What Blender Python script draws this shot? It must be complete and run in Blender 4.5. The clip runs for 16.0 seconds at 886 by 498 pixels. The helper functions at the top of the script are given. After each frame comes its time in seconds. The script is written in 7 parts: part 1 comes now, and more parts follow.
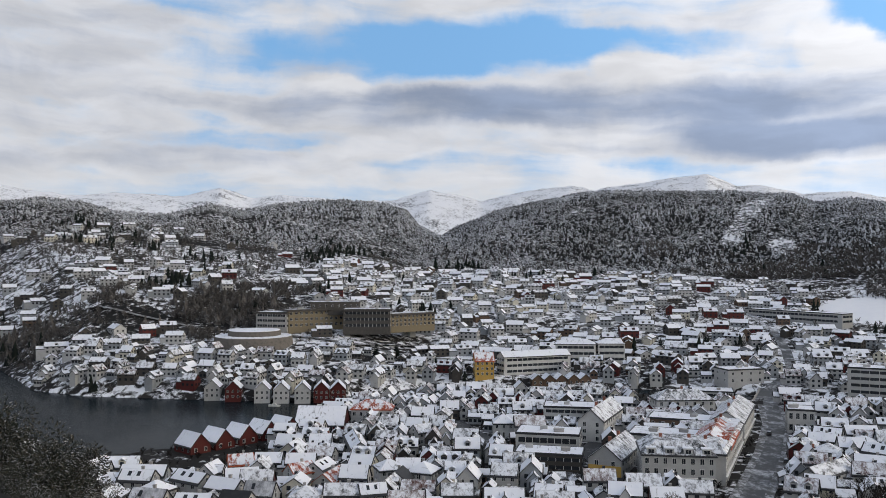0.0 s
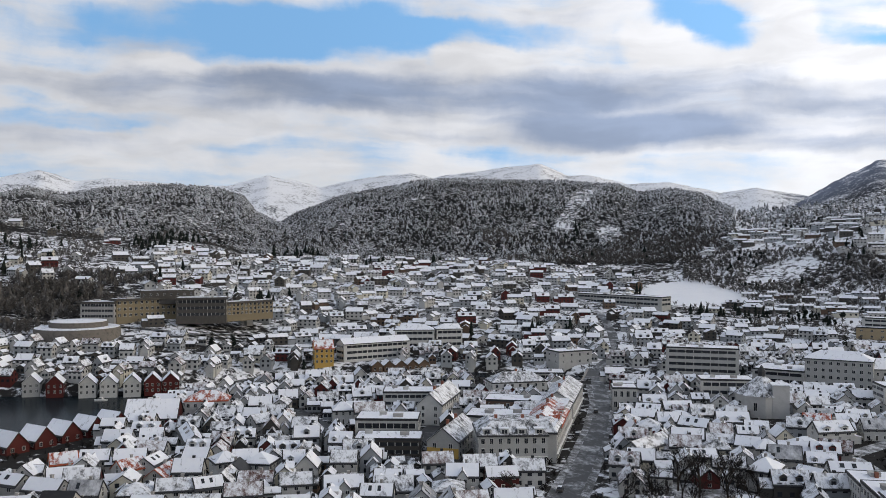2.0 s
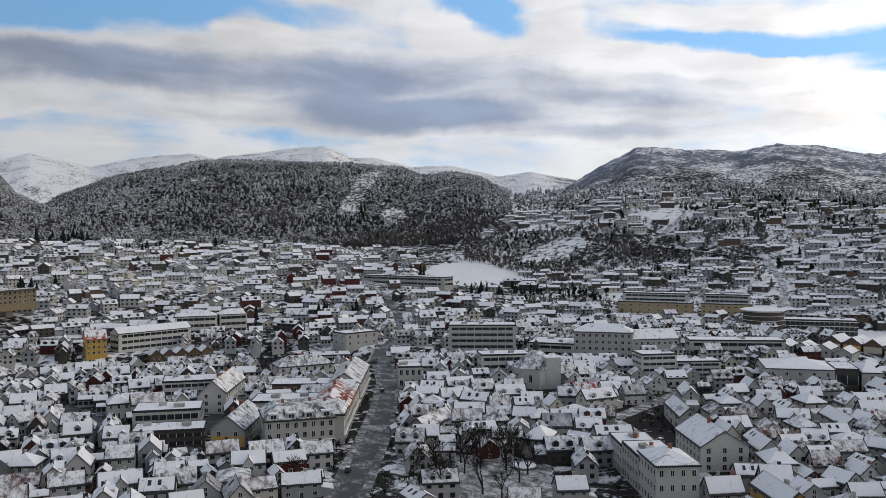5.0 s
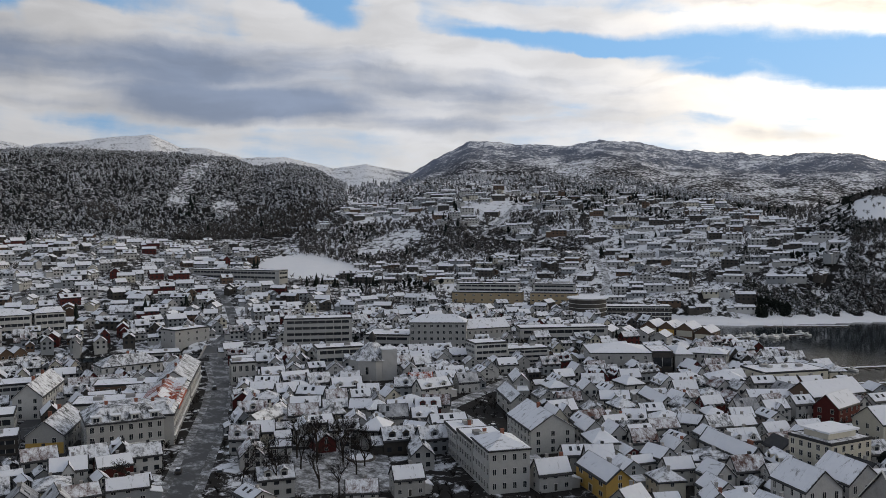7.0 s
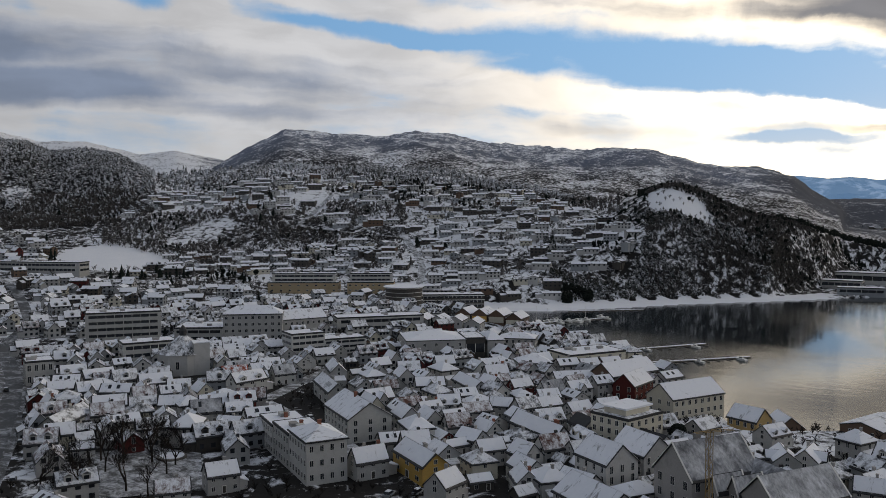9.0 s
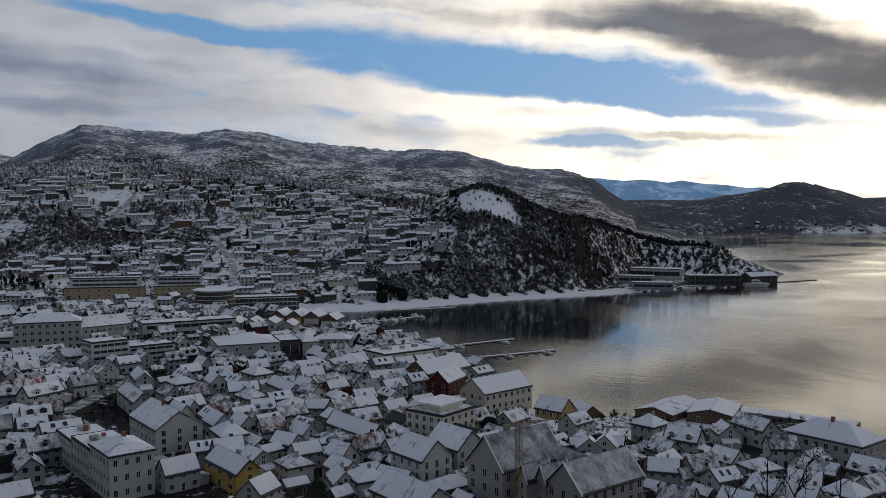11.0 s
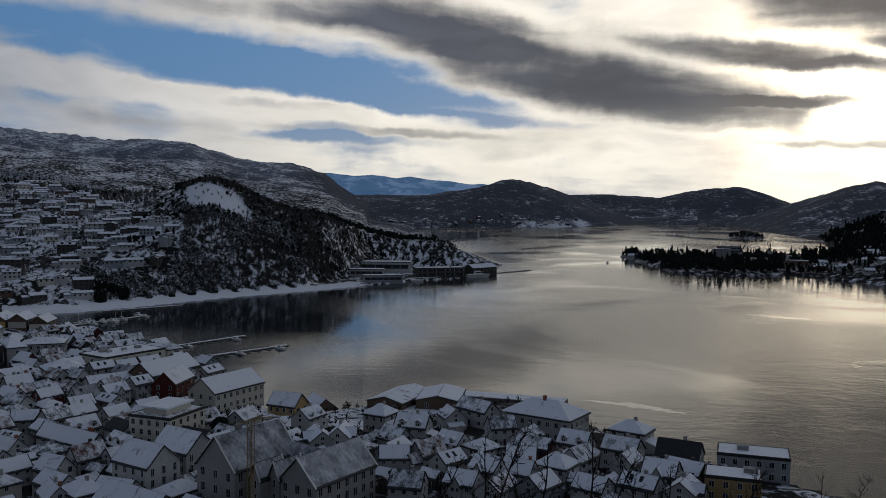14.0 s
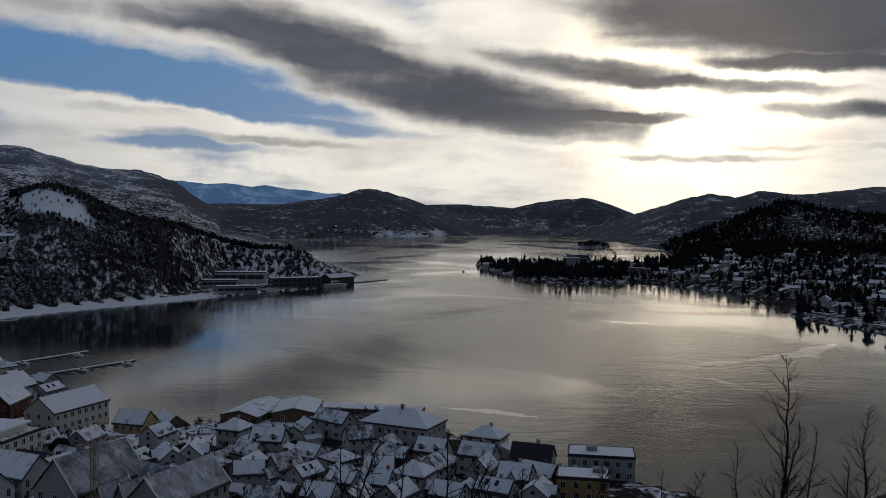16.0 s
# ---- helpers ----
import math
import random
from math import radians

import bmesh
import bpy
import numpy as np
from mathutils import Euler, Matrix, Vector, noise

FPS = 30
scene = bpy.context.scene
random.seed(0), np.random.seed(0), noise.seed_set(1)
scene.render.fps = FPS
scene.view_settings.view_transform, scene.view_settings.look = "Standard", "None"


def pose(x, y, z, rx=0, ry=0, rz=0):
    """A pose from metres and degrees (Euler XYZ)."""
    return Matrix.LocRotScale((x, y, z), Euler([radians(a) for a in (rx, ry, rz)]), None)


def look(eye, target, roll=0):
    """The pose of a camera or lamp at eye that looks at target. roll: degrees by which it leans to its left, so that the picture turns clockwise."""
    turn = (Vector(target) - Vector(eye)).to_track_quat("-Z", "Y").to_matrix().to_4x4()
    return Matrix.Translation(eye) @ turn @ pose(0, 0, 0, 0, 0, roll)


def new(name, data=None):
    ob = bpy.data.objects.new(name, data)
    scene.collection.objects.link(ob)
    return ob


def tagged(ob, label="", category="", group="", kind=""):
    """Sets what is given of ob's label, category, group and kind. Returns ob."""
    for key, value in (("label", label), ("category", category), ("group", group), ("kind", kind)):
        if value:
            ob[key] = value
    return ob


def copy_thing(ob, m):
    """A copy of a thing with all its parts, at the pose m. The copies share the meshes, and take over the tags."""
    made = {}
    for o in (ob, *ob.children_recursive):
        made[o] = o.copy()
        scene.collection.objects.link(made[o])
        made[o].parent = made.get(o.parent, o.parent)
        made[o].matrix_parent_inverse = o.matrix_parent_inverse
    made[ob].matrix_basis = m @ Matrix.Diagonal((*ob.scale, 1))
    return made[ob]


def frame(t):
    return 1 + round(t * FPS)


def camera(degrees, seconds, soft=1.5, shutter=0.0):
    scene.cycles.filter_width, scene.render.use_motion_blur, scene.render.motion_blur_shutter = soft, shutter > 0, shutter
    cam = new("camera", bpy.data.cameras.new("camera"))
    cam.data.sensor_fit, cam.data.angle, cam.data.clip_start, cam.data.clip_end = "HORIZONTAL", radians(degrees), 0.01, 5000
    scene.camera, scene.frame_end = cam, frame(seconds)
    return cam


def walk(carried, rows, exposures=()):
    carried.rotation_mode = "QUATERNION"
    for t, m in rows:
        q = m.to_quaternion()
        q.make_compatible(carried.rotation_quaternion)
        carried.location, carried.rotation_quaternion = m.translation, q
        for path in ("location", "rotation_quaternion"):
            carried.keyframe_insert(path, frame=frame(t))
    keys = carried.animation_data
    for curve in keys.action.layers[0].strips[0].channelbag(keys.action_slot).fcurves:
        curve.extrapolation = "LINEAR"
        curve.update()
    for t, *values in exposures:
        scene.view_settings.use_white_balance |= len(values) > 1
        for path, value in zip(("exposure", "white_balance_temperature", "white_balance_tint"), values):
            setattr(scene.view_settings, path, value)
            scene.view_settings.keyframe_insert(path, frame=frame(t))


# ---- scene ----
# ---- camera: a slow pan by hand from a viewpoint on the hillside ----
cam = camera(54.0, 16.0, soft=0.7)
EYE, TILT = 75.0, 0.6
REACH = 0.4
ROWS = [
    (0.0, 0.00, 0.00, -0.00),
    (0.5, -3.12, -0.29, 0.05),
    (1.0, -6.01, -0.53, 0.12),
    (1.5, -8.70, -0.67, 0.01),
    (2.0, -10.52, -0.86, -0.11),
    (2.5, -12.84, -1.05, -0.07),
    (3.0, -15.04, -1.19, 0.00),
    (3.5, -17.25, -1.29, 0.08),
    (4.0, -19.87, -1.45, 0.09),
    (6.5, -32.06, -2.64, 0.05),
    (7.0, -35.36, -2.54, 0.05),
    (7.5, -38.81, -2.30, 0.04),
    (8.0, -41.88, -2.25, -0.14),
    (8.5, -44.20, -2.70, -0.28),
    (9.0, -47.37, -3.19, -0.34),
    (11.5, -62.79, -3.02, -0.53),
    (12.0, -66.13, -3.05, -0.65),
    (12.5, -68.79, -2.93, -0.65),
    (13.0, -71.52, -3.03, -0.70),
    (13.5, -74.69, -3.19, -0.85),
    (14.0, -77.05, -3.24, -0.93),
    (14.5, -79.65, -3.17, -1.09),
    (15.0, -82.01, -3.08, -1.13),
    (15.5, -84.25, -2.87, -1.19),
    (16.0, -86.43, -2.44, -1.19),
]
EXPOSURES = [(0.0, 0.3, 7100, 10), (3.0, 0.25, 7200, 10), (6.5, -0.12, 7300, 10), (9.0, -0.5, 7300, 10), (11.5, -1.0, 6500, 10), (13.0, -1.4, 6250, 10), (14.5, -1.65, 6100, 10), (16.0, -1.7, 6050, 10)]
walk(cam, [(t, pose(0, 0, EYE, TILT, 0, 0) @ pose(-REACH * math.sin(radians(yaw)), REACH * math.cos(radians(yaw)) - REACH, 0, 90 + pitch, roll, yaw))
           for t, yaw, pitch, roll in ROWS], EXPOSURES)

# ---- small node kit ----
class Nodes:
    """Shortcuts for node trees."""

    def __init__(self, tree):
        self.tree = tree

    def add(self, kind):
        return self.tree.nodes.new(kind)

    def link(self, a, b):
        self.tree.links.new(a, b)

    def put(self, socket, value):
        if isinstance(value, bpy.types.NodeSocket):
            self.tree.links.new(value, socket)
        else:
            socket.default_value = value

    def math(self, op, a, b=0.0, c=0.0, clamp=False):
        n = self.add("ShaderNodeMath")
        n.operation, n.use_clamp = op, clamp
        self.put(n.inputs[0], a)
        self.put(n.inputs[1], b)
        if len(n.inputs) > 2:
            self.put(n.inputs[2], c)
        return n.outputs[0]

    def vec(self, op, a, b=(0, 0, 0)):
        n = self.add("ShaderNodeVectorMath")
        n.operation = op
        self.put(n.inputs[0], a)
        self.put(n.inputs[1], b)
        return n.outputs[1] if op in ("DOT_PRODUCT", "LENGTH", "DISTANCE") else n.outputs[0]

    def ramp(self, x, lo, hi, a=0.0, b=1.0):
        n = self.add("ShaderNodeMapRange")
        n.interpolation_type = "SMOOTHSTEP"
        for i, v in enumerate((x, lo, hi, a, b)):
            self.put(n.inputs[i], v)
        return n.outputs[0]

    def attribute(self, name):
        n = self.add("ShaderNodeAttribute")
        n.attribute_name = name
        return n.outputs["Fac"]

    def mix(self, f, a, b):
        n = self.add("ShaderNodeMix")
        n.data_type = "RGBA"
        self.put(n.inputs[0], f)
        for s, v in ((n.inputs[6], a), (n.inputs[7], b)):
            self.put(s, v if isinstance(v, bpy.types.NodeSocket) or len(v) == 4 else (*v, 1))
        return n.outputs[2]

    def noise(self, where, scale, detail=4.0, rough=0.55, warp=0.0):
        n = self.add("ShaderNodeTexNoise")
        self.put(n.inputs["Vector"], where)
        self.put(n.inputs["Scale"], scale)
        self.put(n.inputs["Detail"], detail)
        self.put(n.inputs["Roughness"], rough)
        self.put(n.inputs["Distortion"], warp)
        return n.outputs[0]


# ---- sky: winter clouds with clear gaps, the low sun behind thin cloud ----
SUN_AZ, SUN_EL = 102.5, 7.5
world = bpy.data.worlds.new("sky")
scene.world = world
world.use_nodes = True
world.node_tree.nodes.clear()
N = Nodes(world.node_tree)
way = N.vec("NORMALIZE", N.add("ShaderNodeTexCoord").outputs["Generated"])
sep = N.add("ShaderNodeSeparateXYZ")
N.link(way, sep.inputs[0])
wx, wy, wz = sep.outputs
azimuth = N.math("DEGREES", N.math("ARCTAN2", wx, wy))
height = N.math("DEGREES", N.math("ARCSINE", wz))
true_height = height
stir = N.math("SUBTRACT", N.noise(way, 5.0, 6.0, 0.6), 0.5)
swirl = N.math("SUBTRACT", N.noise(N.vec("ADD", way, (3.0, 7.0, 1.0)), 7.0, 6.0, 0.6), 0.5)
azimuth = N.math("ADD", azimuth, N.math("MULTIPLY", stir, 5.0))
height = N.math("ADD", height, N.math("MULTIPLY", swirl, 2.2))


def swell(az, el, half_az, half_el, lean=0.0):
    """A soft bank round a bearing and a height: 1 at its middle, 0 outside; lean: degrees that it climbs over its half width."""
    u = N.math("DIVIDE", N.math("SUBTRACT", azimuth, az), half_az)
    v = N.math("DIVIDE", N.math("SUBTRACT", N.math("SUBTRACT", height, el), N.math("MULTIPLY", u, lean)), half_el)
    return N.ramp(N.math("ADD", N.math("MULTIPLY", u, u), N.math("MULTIPLY", v, v)), 0.0, 1.6, 1.0, 0.0)


def total(values):
    out = values[0]
    for v in values[1:]:
        out = N.math("ADD", out, v)
    return out


flat = N.add("ShaderNodeCombineXYZ")
lift = N.math("ADD", N.math("MAXIMUM", wz, 0.0), 0.11)
N.link(N.math("DIVIDE", wx, lift), flat.inputs[0])
N.link(N.math("DIVIDE", wy, lift), flat.inputs[1])
broad = N.noise(flat.outputs[0], 0.85, 7.0, 0.58, 0.5)
fine = N.noise(flat.outputs[0], 3.1, 6.0, 0.6, 0.3)
billow = N.noise(way, 9.0, 7.0, 0.55, 0.4)

streaks = N.add("ShaderNodeCombineXYZ")
N.link(N.math("MULTIPLY", azimuth, 0.055), streaks.inputs[0])
N.link(N.math("MULTIPLY", N.math("ADD", height, N.math("MULTIPLY", azimuth, 0.05)), 0.36), streaks.inputs[1])
streak = N.noise(streaks.outputs[0], 1.0, 5.0, 0.48, 0.3)
wisp = N.math("SUBTRACT", N.noise(N.vec("ADD", streaks.outputs[0], (4.0, 9.0, 2.0)), 1.7, 5.0, 0.5, 0.4), 0.5)
# gaps, banks and bright crests: bearing, height, half width, half height, lean; then how strongly
gaps = [N.math("MULTIPLY", swell(*g), w) for *g, w in (
    (-0.9, 13.3, 12.1, 1.9, 0.4, 1.0), (13.4, 13.6, 6.3, 1.0, -0.2, 0.7), (26.4, 14.5, 2.7, 1.1, -0.3, 0.8), (-13.0, 7.7, 7.4, 0.6, 0.2, 0.5), (28.9, 13.5, 2.7, 1.5, -0.1, 0.7),
    (42.6, 11.3, 8.3, 0.7, -0.7, 0.8), (43.3, 11.6, 8.8, 1.0, -0.9, 0.5), (57.5, 9.6, 11.4, 1.7, -1.3, 0.9), (68.4, 7.7, 6.2, 1.5, -1.0, 0.5), (57.5, 5.0, 2.5, 1.1, -0.1, 0.5),
    (68.1, 4.5, 2.8, 0.7, -0.1, 0.5), (67.1, 8.7, 10.9, 1.9, -1.2, 0.7), (77.8, 5.4, 8.9, 0.5, -0.5, 0.5), (75.3, 6.6, 7.1, 1.2, -0.7, 0.6), (70.0, 4.1, 7.5, 0.4, -0.3, 0.4))]
banks = [N.math("MULTIPLY", swell(*g), w) for *g, w in (
    (1.3, 9.9, 20.0, 1.3, -0.1, 0.75), (21.8, 7.3, 10.5, 1.2, -0.3, 0.8), (-22.4, 13.4, 8.3, 1.9, 0.8, 0.5), (-19.2, 6.4, 10.9, 0.9, 0.4, 0.5), (8.0, 9.9, 16.5, 1.8, 0.2, 0.5),
    (22.6, 9.2, 10.5, 2.3, -0.2, 1.2), (21.0, 7.2, 9.3, 1.1, 0.5, 0.6), (37.7, 8.0, 7.8, 0.6, -0.5, 0.45), (36.0, 6.0, 10.8, 0.6, -0.3, 0.55), (60.9, 12.3, 11.1, 0.7, -1.0, 0.6),
    (42.2, 8.3, 10.6, 2.0, -0.8, 0.7), (54.2, 5.2, 9.3, 0.7, -0.3, 0.5), (72.6, 4.6, 7.2, 0.35, -0.3, 1.1), (66.0, 6.3, 6.0, 0.4, -0.5, 0.9), (75.0, 11.6, 9.5, 1.9, -1.2, 1.4), (86.9, 7.8, 13.8, 2.2, -2.3, 1.9),
    (95.7, 9.4, 6.5, 0.9, -1.0, 1.4), (108.0, 12.4, 13.0, 3.4, -1.4, 2.3), (111.3, 4.1, 6.1, 0.3, -0.1, 0.8), (100.0, 19.0, 26.0, 4.0, 0.0, 1.5),
    (105.0, 7.9, 7.0, 0.45, -0.5, 1.3), (97.5, 6.3, 6.0, 0.35, -0.3, 1.0), (111.0, 6.3, 5.0, 0.55, -0.2, 1.4), (109.0, 9.0, 6.0, 0.5, -0.4, 1.2), (104.0, 3.6, 9.0, 0.25, -0.1, 0.8))]
crests = [N.math("MULTIPLY", swell(*g), w) for *g, w in (
    (-6.8, 11.1, 2.2, 0.8, -0.3, 0.8), (12.5, 12.3, 2.8, 1.4, -0.5, 0.9), (24.7, 12.6, 2.8, 1.6, -0.3, 0.9), (11.6, 7.6, 3.9, 0.5, -0.1, 0.5), (31.6, 13.2, 2.1, 2.0, -0.1, 0.9),
    (37.7, 10.6, 7.8, 1.4, -0.8, 0.5), (42.6, 12.9, 7.0, 0.8, -0.6, 0.6), (38.9, 10.4, 11.6, 0.9, -1.4, 0.7), (63.7, 6.2, 7.9, 0.9, -0.7, 0.7), (49.6, 7.7, 8.7, 1.1, -0.8, 0.5),
    (46.5, 10.4, 11.1, 0.6, -1.3, 0.5), (59.7, 6.9, 10.9, 0.7, -0.8, 0.7), (70.7, 5.6, 8.3, 0.5, -0.4, 0.8), (90.6, 11.9, 4.5, 1.5, -0.9, 1.1), (105.8, 6.8, 5.5, 0.8, -0.8, 0.9),
    (101.8, 4.9, 2.6, 1.1, 0.0, 1.2))]
cover = total([N.math("MULTIPLY", N.math("SUBTRACT", broad, 0.5), 0.6), N.math("MULTIPLY", N.math("SUBTRACT", fine, 0.5), 0.4),
               N.math("MULTIPLY", N.math("SUBTRACT", billow, 0.5), 1.3), N.math("MULTIPLY", N.math("SUBTRACT", streak, 0.5), 0.6), N.math("MULTIPLY", wisp, 1.3), 0.60,
               N.math("MULTIPLY", total(gaps), -0.80), N.math("MULTIPLY", total(banks), 0.30), N.math("MULTIPLY", total(crests), 0.55)])
cloud = N.ramp(cover, -0.08, 0.74)
thick = N.ramp(total([N.math("MULTIPLY", total(banks), 0.82), N.math("MULTIPLY", total(crests), -0.42), N.math("MULTIPLY", N.math("SUBTRACT", streak, 0.5), 1.3), N.math("MULTIPLY", N.math("SUBTRACT", billow, 0.5), 1.5),
                      N.math("MULTIPLY", N.math("SUBTRACT", broad, 0.5), 0.5), N.math("MULTIPLY", wisp, 1.6)]), -0.16, 1.5)
sunward = N.vec("DOT_PRODUCT", way, tuple(Vector((math.sin(radians(SUN_AZ)) * math.cos(radians(SUN_EL)), math.cos(radians(SUN_AZ)) * math.cos(radians(SUN_EL)), math.sin(radians(SUN_EL))))))
near_sun = N.math("POWER", N.ramp(sunward, 0.975, 1.0), 2.0)
half_sun = N.ramp(sunward, 0.5, 1.0)
wide_sun = N.ramp(sunward, -0.35, 0.98)
low = N.ramp(true_height, 0.5, 7.0, 1.0, 0.0)
high = N.ramp(true_height, 20.0, 45.0)

clear = N.add("ShaderNodeTexSky")
clear.sky_type, clear.sun_disc = "NISHITA", False
clear.sun_elevation, clear.sun_rotation = radians(SUN_EL), radians(SUN_AZ)
blue = N.vec("SCALE", clear.outputs[0])
blue.node.inputs["Scale"].default_value = 0.12
blue = N.mix(0.8, blue, (0.17, 0.42, 0.83))
blue = N.mix(N.math("MULTIPLY", low, 0.75), blue, (0.62, 0.68, 0.76))
bright = N.mix(half_sun, (0.575, 0.615, 0.70), (1.95, 1.76, 1.46))
dark = N.mix(half_sun, (0.23, 0.30, 0.45), (0.20, 0.20, 0.215))
tone = N.mix(thick, bright, dark)
folds = N.add("ShaderNodeCombineXYZ")
N.link(N.math("MULTIPLY", azimuth, 0.11), folds.inputs[0])
N.link(N.math("MULTIPLY", height, 0.42), folds.inputs[1])
shade = N.vec("SCALE", tone)
N.put(shade.node.inputs["Scale"], N.ramp(N.noise(folds.outputs[0], 1.3, 4.0, 0.5, 0.5), 0.28, 0.72, 0.88, 1.09))
tone = shade
tone = N.mix(N.math("MULTIPLY", low, 0.6), tone, N.mix(half_sun, (0.60, 0.64, 0.71), (1.85, 1.70, 1.38)))
sky = N.mix(cloud, blue, tone)
sky = N.mix(N.math("MULTIPLY", high, 0.85), sky, (0.235, 0.285, 0.385))
gain = N.vec("SCALE", sky)
N.put(gain.node.inputs["Scale"], N.math("ADD", 1.0, N.math("MULTIPLY", wide_sun, 0.75)))
flare = N.add("ShaderNodeMix")
flare.data_type, flare.blend_type = "RGBA", "ADD"
N.put(flare.inputs[0], N.math("MULTIPLY", near_sun, N.ramp(thick, 0.0, 0.7, 1.0, 0.1)))
N.put(flare.inputs[6], gain)
N.put(flare.inputs[7], (2.6, 1.9, 1.05, 1))
back = N.add("ShaderNodeBackground")
N.link(flare.outputs[2], back.inputs[0])
back.inputs[1].default_value = 0.92
N.link(back.outputs[0], N.add("ShaderNodeOutputWorld").inputs[0])

sun = new("sun", bpy.data.lights.new("sun", "SUN"))
sun.data.energy, sun.data.angle, sun.data.color = 0.2, radians(60), (1.0, 0.88, 0.68)
sun.matrix_world = look((0, 0, 300), (-math.sin(radians(SUN_AZ)), -math.cos(radians(SUN_AZ)), 300 - math.tan(radians(SUN_EL + 4))))


# ---- materials ----
def material(name, paint, rough=0.7, bump=0.0, bump_scale=3.0, metal=0.0, gloss=0.25):
    """A surface: paint(nodes, place) gives its colour from the place in metres (and, on request, a roughness)."""
    m = bpy.data.materials.new(name)
    m.use_nodes = True
    n = Nodes(m.node_tree)
    shader = m.node_tree.nodes["Principled BSDF"]
    place = n.add("ShaderNodeTexCoord").outputs["Object"]
    colour = paint(n, place)
    n.put(shader.inputs["Base Color"], colour if isinstance(colour, bpy.types.NodeSocket) else (*colour, 1))
    n.put(shader.inputs["Roughness"], rough)
    n.put(shader.inputs["Metallic"], metal)
    n.put(shader.inputs["Specular IOR Level"], gloss)
    if bump:
        b = n.add("ShaderNodeBump")
        b.inputs["Strength"].default_value, b.inputs["Distance"].default_value = 0.6, bump
        n.link(n.noise(place, bump_scale, 4.0), b.inputs["Height"])
        n.link(b.outputs[0], shader.inputs["Normal"])
    return m


def worn(base, other, scale=0.6, amount=0.5, spread=0.12):
    """Paint with stains of another tone, and a tone of its own for each object."""
    def paint(n, place):
        stains = n.ramp(n.noise(place, scale, 5.0, 0.6), 0.45, 0.75, 0.0, amount)
        grain = n.ramp(n.noise(place, scale * 9, 3.0), 0.3, 0.7, 0.94, 1.05)
        own = n.ramp(n.add("ShaderNodeObjectInfo").outputs["Random"], 0, 1, 1 - spread, 1 + spread)
        c = n.mix(stains, base, other)
        s = n.vec("SCALE", c)
        n.put(s.node.inputs["Scale"], n.math("MULTIPLY", grain, own))
        return s
    return paint


def snowy(under, bare=0.5, scale=0.35, edge=0.06, warp=0.3):
    """Snow that lies in patches on a darker surface; bare: how much of it shows."""
    def paint(n, place):
        own = n.add("ShaderNodeObjectInfo").outputs["Random"]
        shift = n.add("ShaderNodeCombineXYZ")
        n.put(shift.inputs[0], n.math("MULTIPLY", own, 91.0))
        at = n.vec("ADD", place, shift.outputs[0])
        streak = n.vec("MULTIPLY", at, (1.0, 0.62, 0.62))
        f = n.math("ADD", n.math("MULTIPLY", n.noise(streak, scale, 7.0, 0.68, warp), 0.75), n.math("MULTIPLY", n.noise(streak, scale * 5.0, 4.0, 0.6), 0.25))
        level = n.math("ADD", 0.28 + 0.42 * bare, n.math("MULTIPLY", n.math("SUBTRACT", own, 0.5), 0.10))
        lying = n.ramp(n.math("SUBTRACT", f, level), -edge, edge)
        white = n.mix(n.noise(at, 1.7, 3.0), (0.74, 0.77, 0.83), (0.86, 0.87, 0.90))
        return n.mix(lying, under, white)
    return paint


def ground_paint(n, place):
    """Snow over town soil, forest floor and bare rock, by the zones stored in the sheet."""
    wood = n.attribute("wood")
    rock = n.attribute("rock")
    town = n.attribute("town")
    small = n.noise(place, 0.16, 7.0, 0.68, 0.6)
    large = n.noise(place, 0.014, 4.0, 0.6, 0.4)
    up = n.add("ShaderNodeSeparateXYZ")
    n.link(n.add("ShaderNodeNewGeometry").outputs["Normal"], up.inputs[0])
    crag = n.math("ADD", n.noise(n.vec("MULTIPLY", place, (1.0, 1.0, 1.6)), 0.075, 9.0, 0.82, 0.5), n.math("MULTIPLY", n.math("SUBTRACT", up.outputs[2], 0.86), 0.45))
    bare = n.math("ADD", n.math("MULTIPLY", wood, 0.065), n.math("MULTIPLY", rock, 0.052))
    bare = n.math("ADD", bare, n.math("MULTIPLY", town, 0.065))
    grain = n.math("ADD", n.math("MULTIPLY", small, n.math("SUBTRACT", 0.7, n.math("MULTIPLY", rock, 0.60))), n.math("MULTIPLY", crag, n.math("MULTIPLY", rock, 0.62)))
    f = n.math("SUBTRACT", n.math("ADD", grain, n.math("MULTIPLY", large, 0.3)), n.math("ADD", bare, 0.497))
    lying = n.ramp(f, -0.04, 0.05)
    soil = n.mix(wood, n.mix(large, (0.016, 0.016, 0.017), (0.045, 0.041, 0.037)), n.mix(small, (0.010, 0.011, 0.012), (0.030, 0.028, 0.026)))
    # air haze over the far mountains is put into the stone's blue tint
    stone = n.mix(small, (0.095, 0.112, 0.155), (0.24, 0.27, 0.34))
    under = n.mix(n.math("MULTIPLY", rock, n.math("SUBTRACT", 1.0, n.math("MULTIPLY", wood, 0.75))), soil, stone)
    white = n.mix(small, (0.77, 0.79, 0.84), (0.88, 0.89, 0.92))
    return n.mix(lying, under, white)


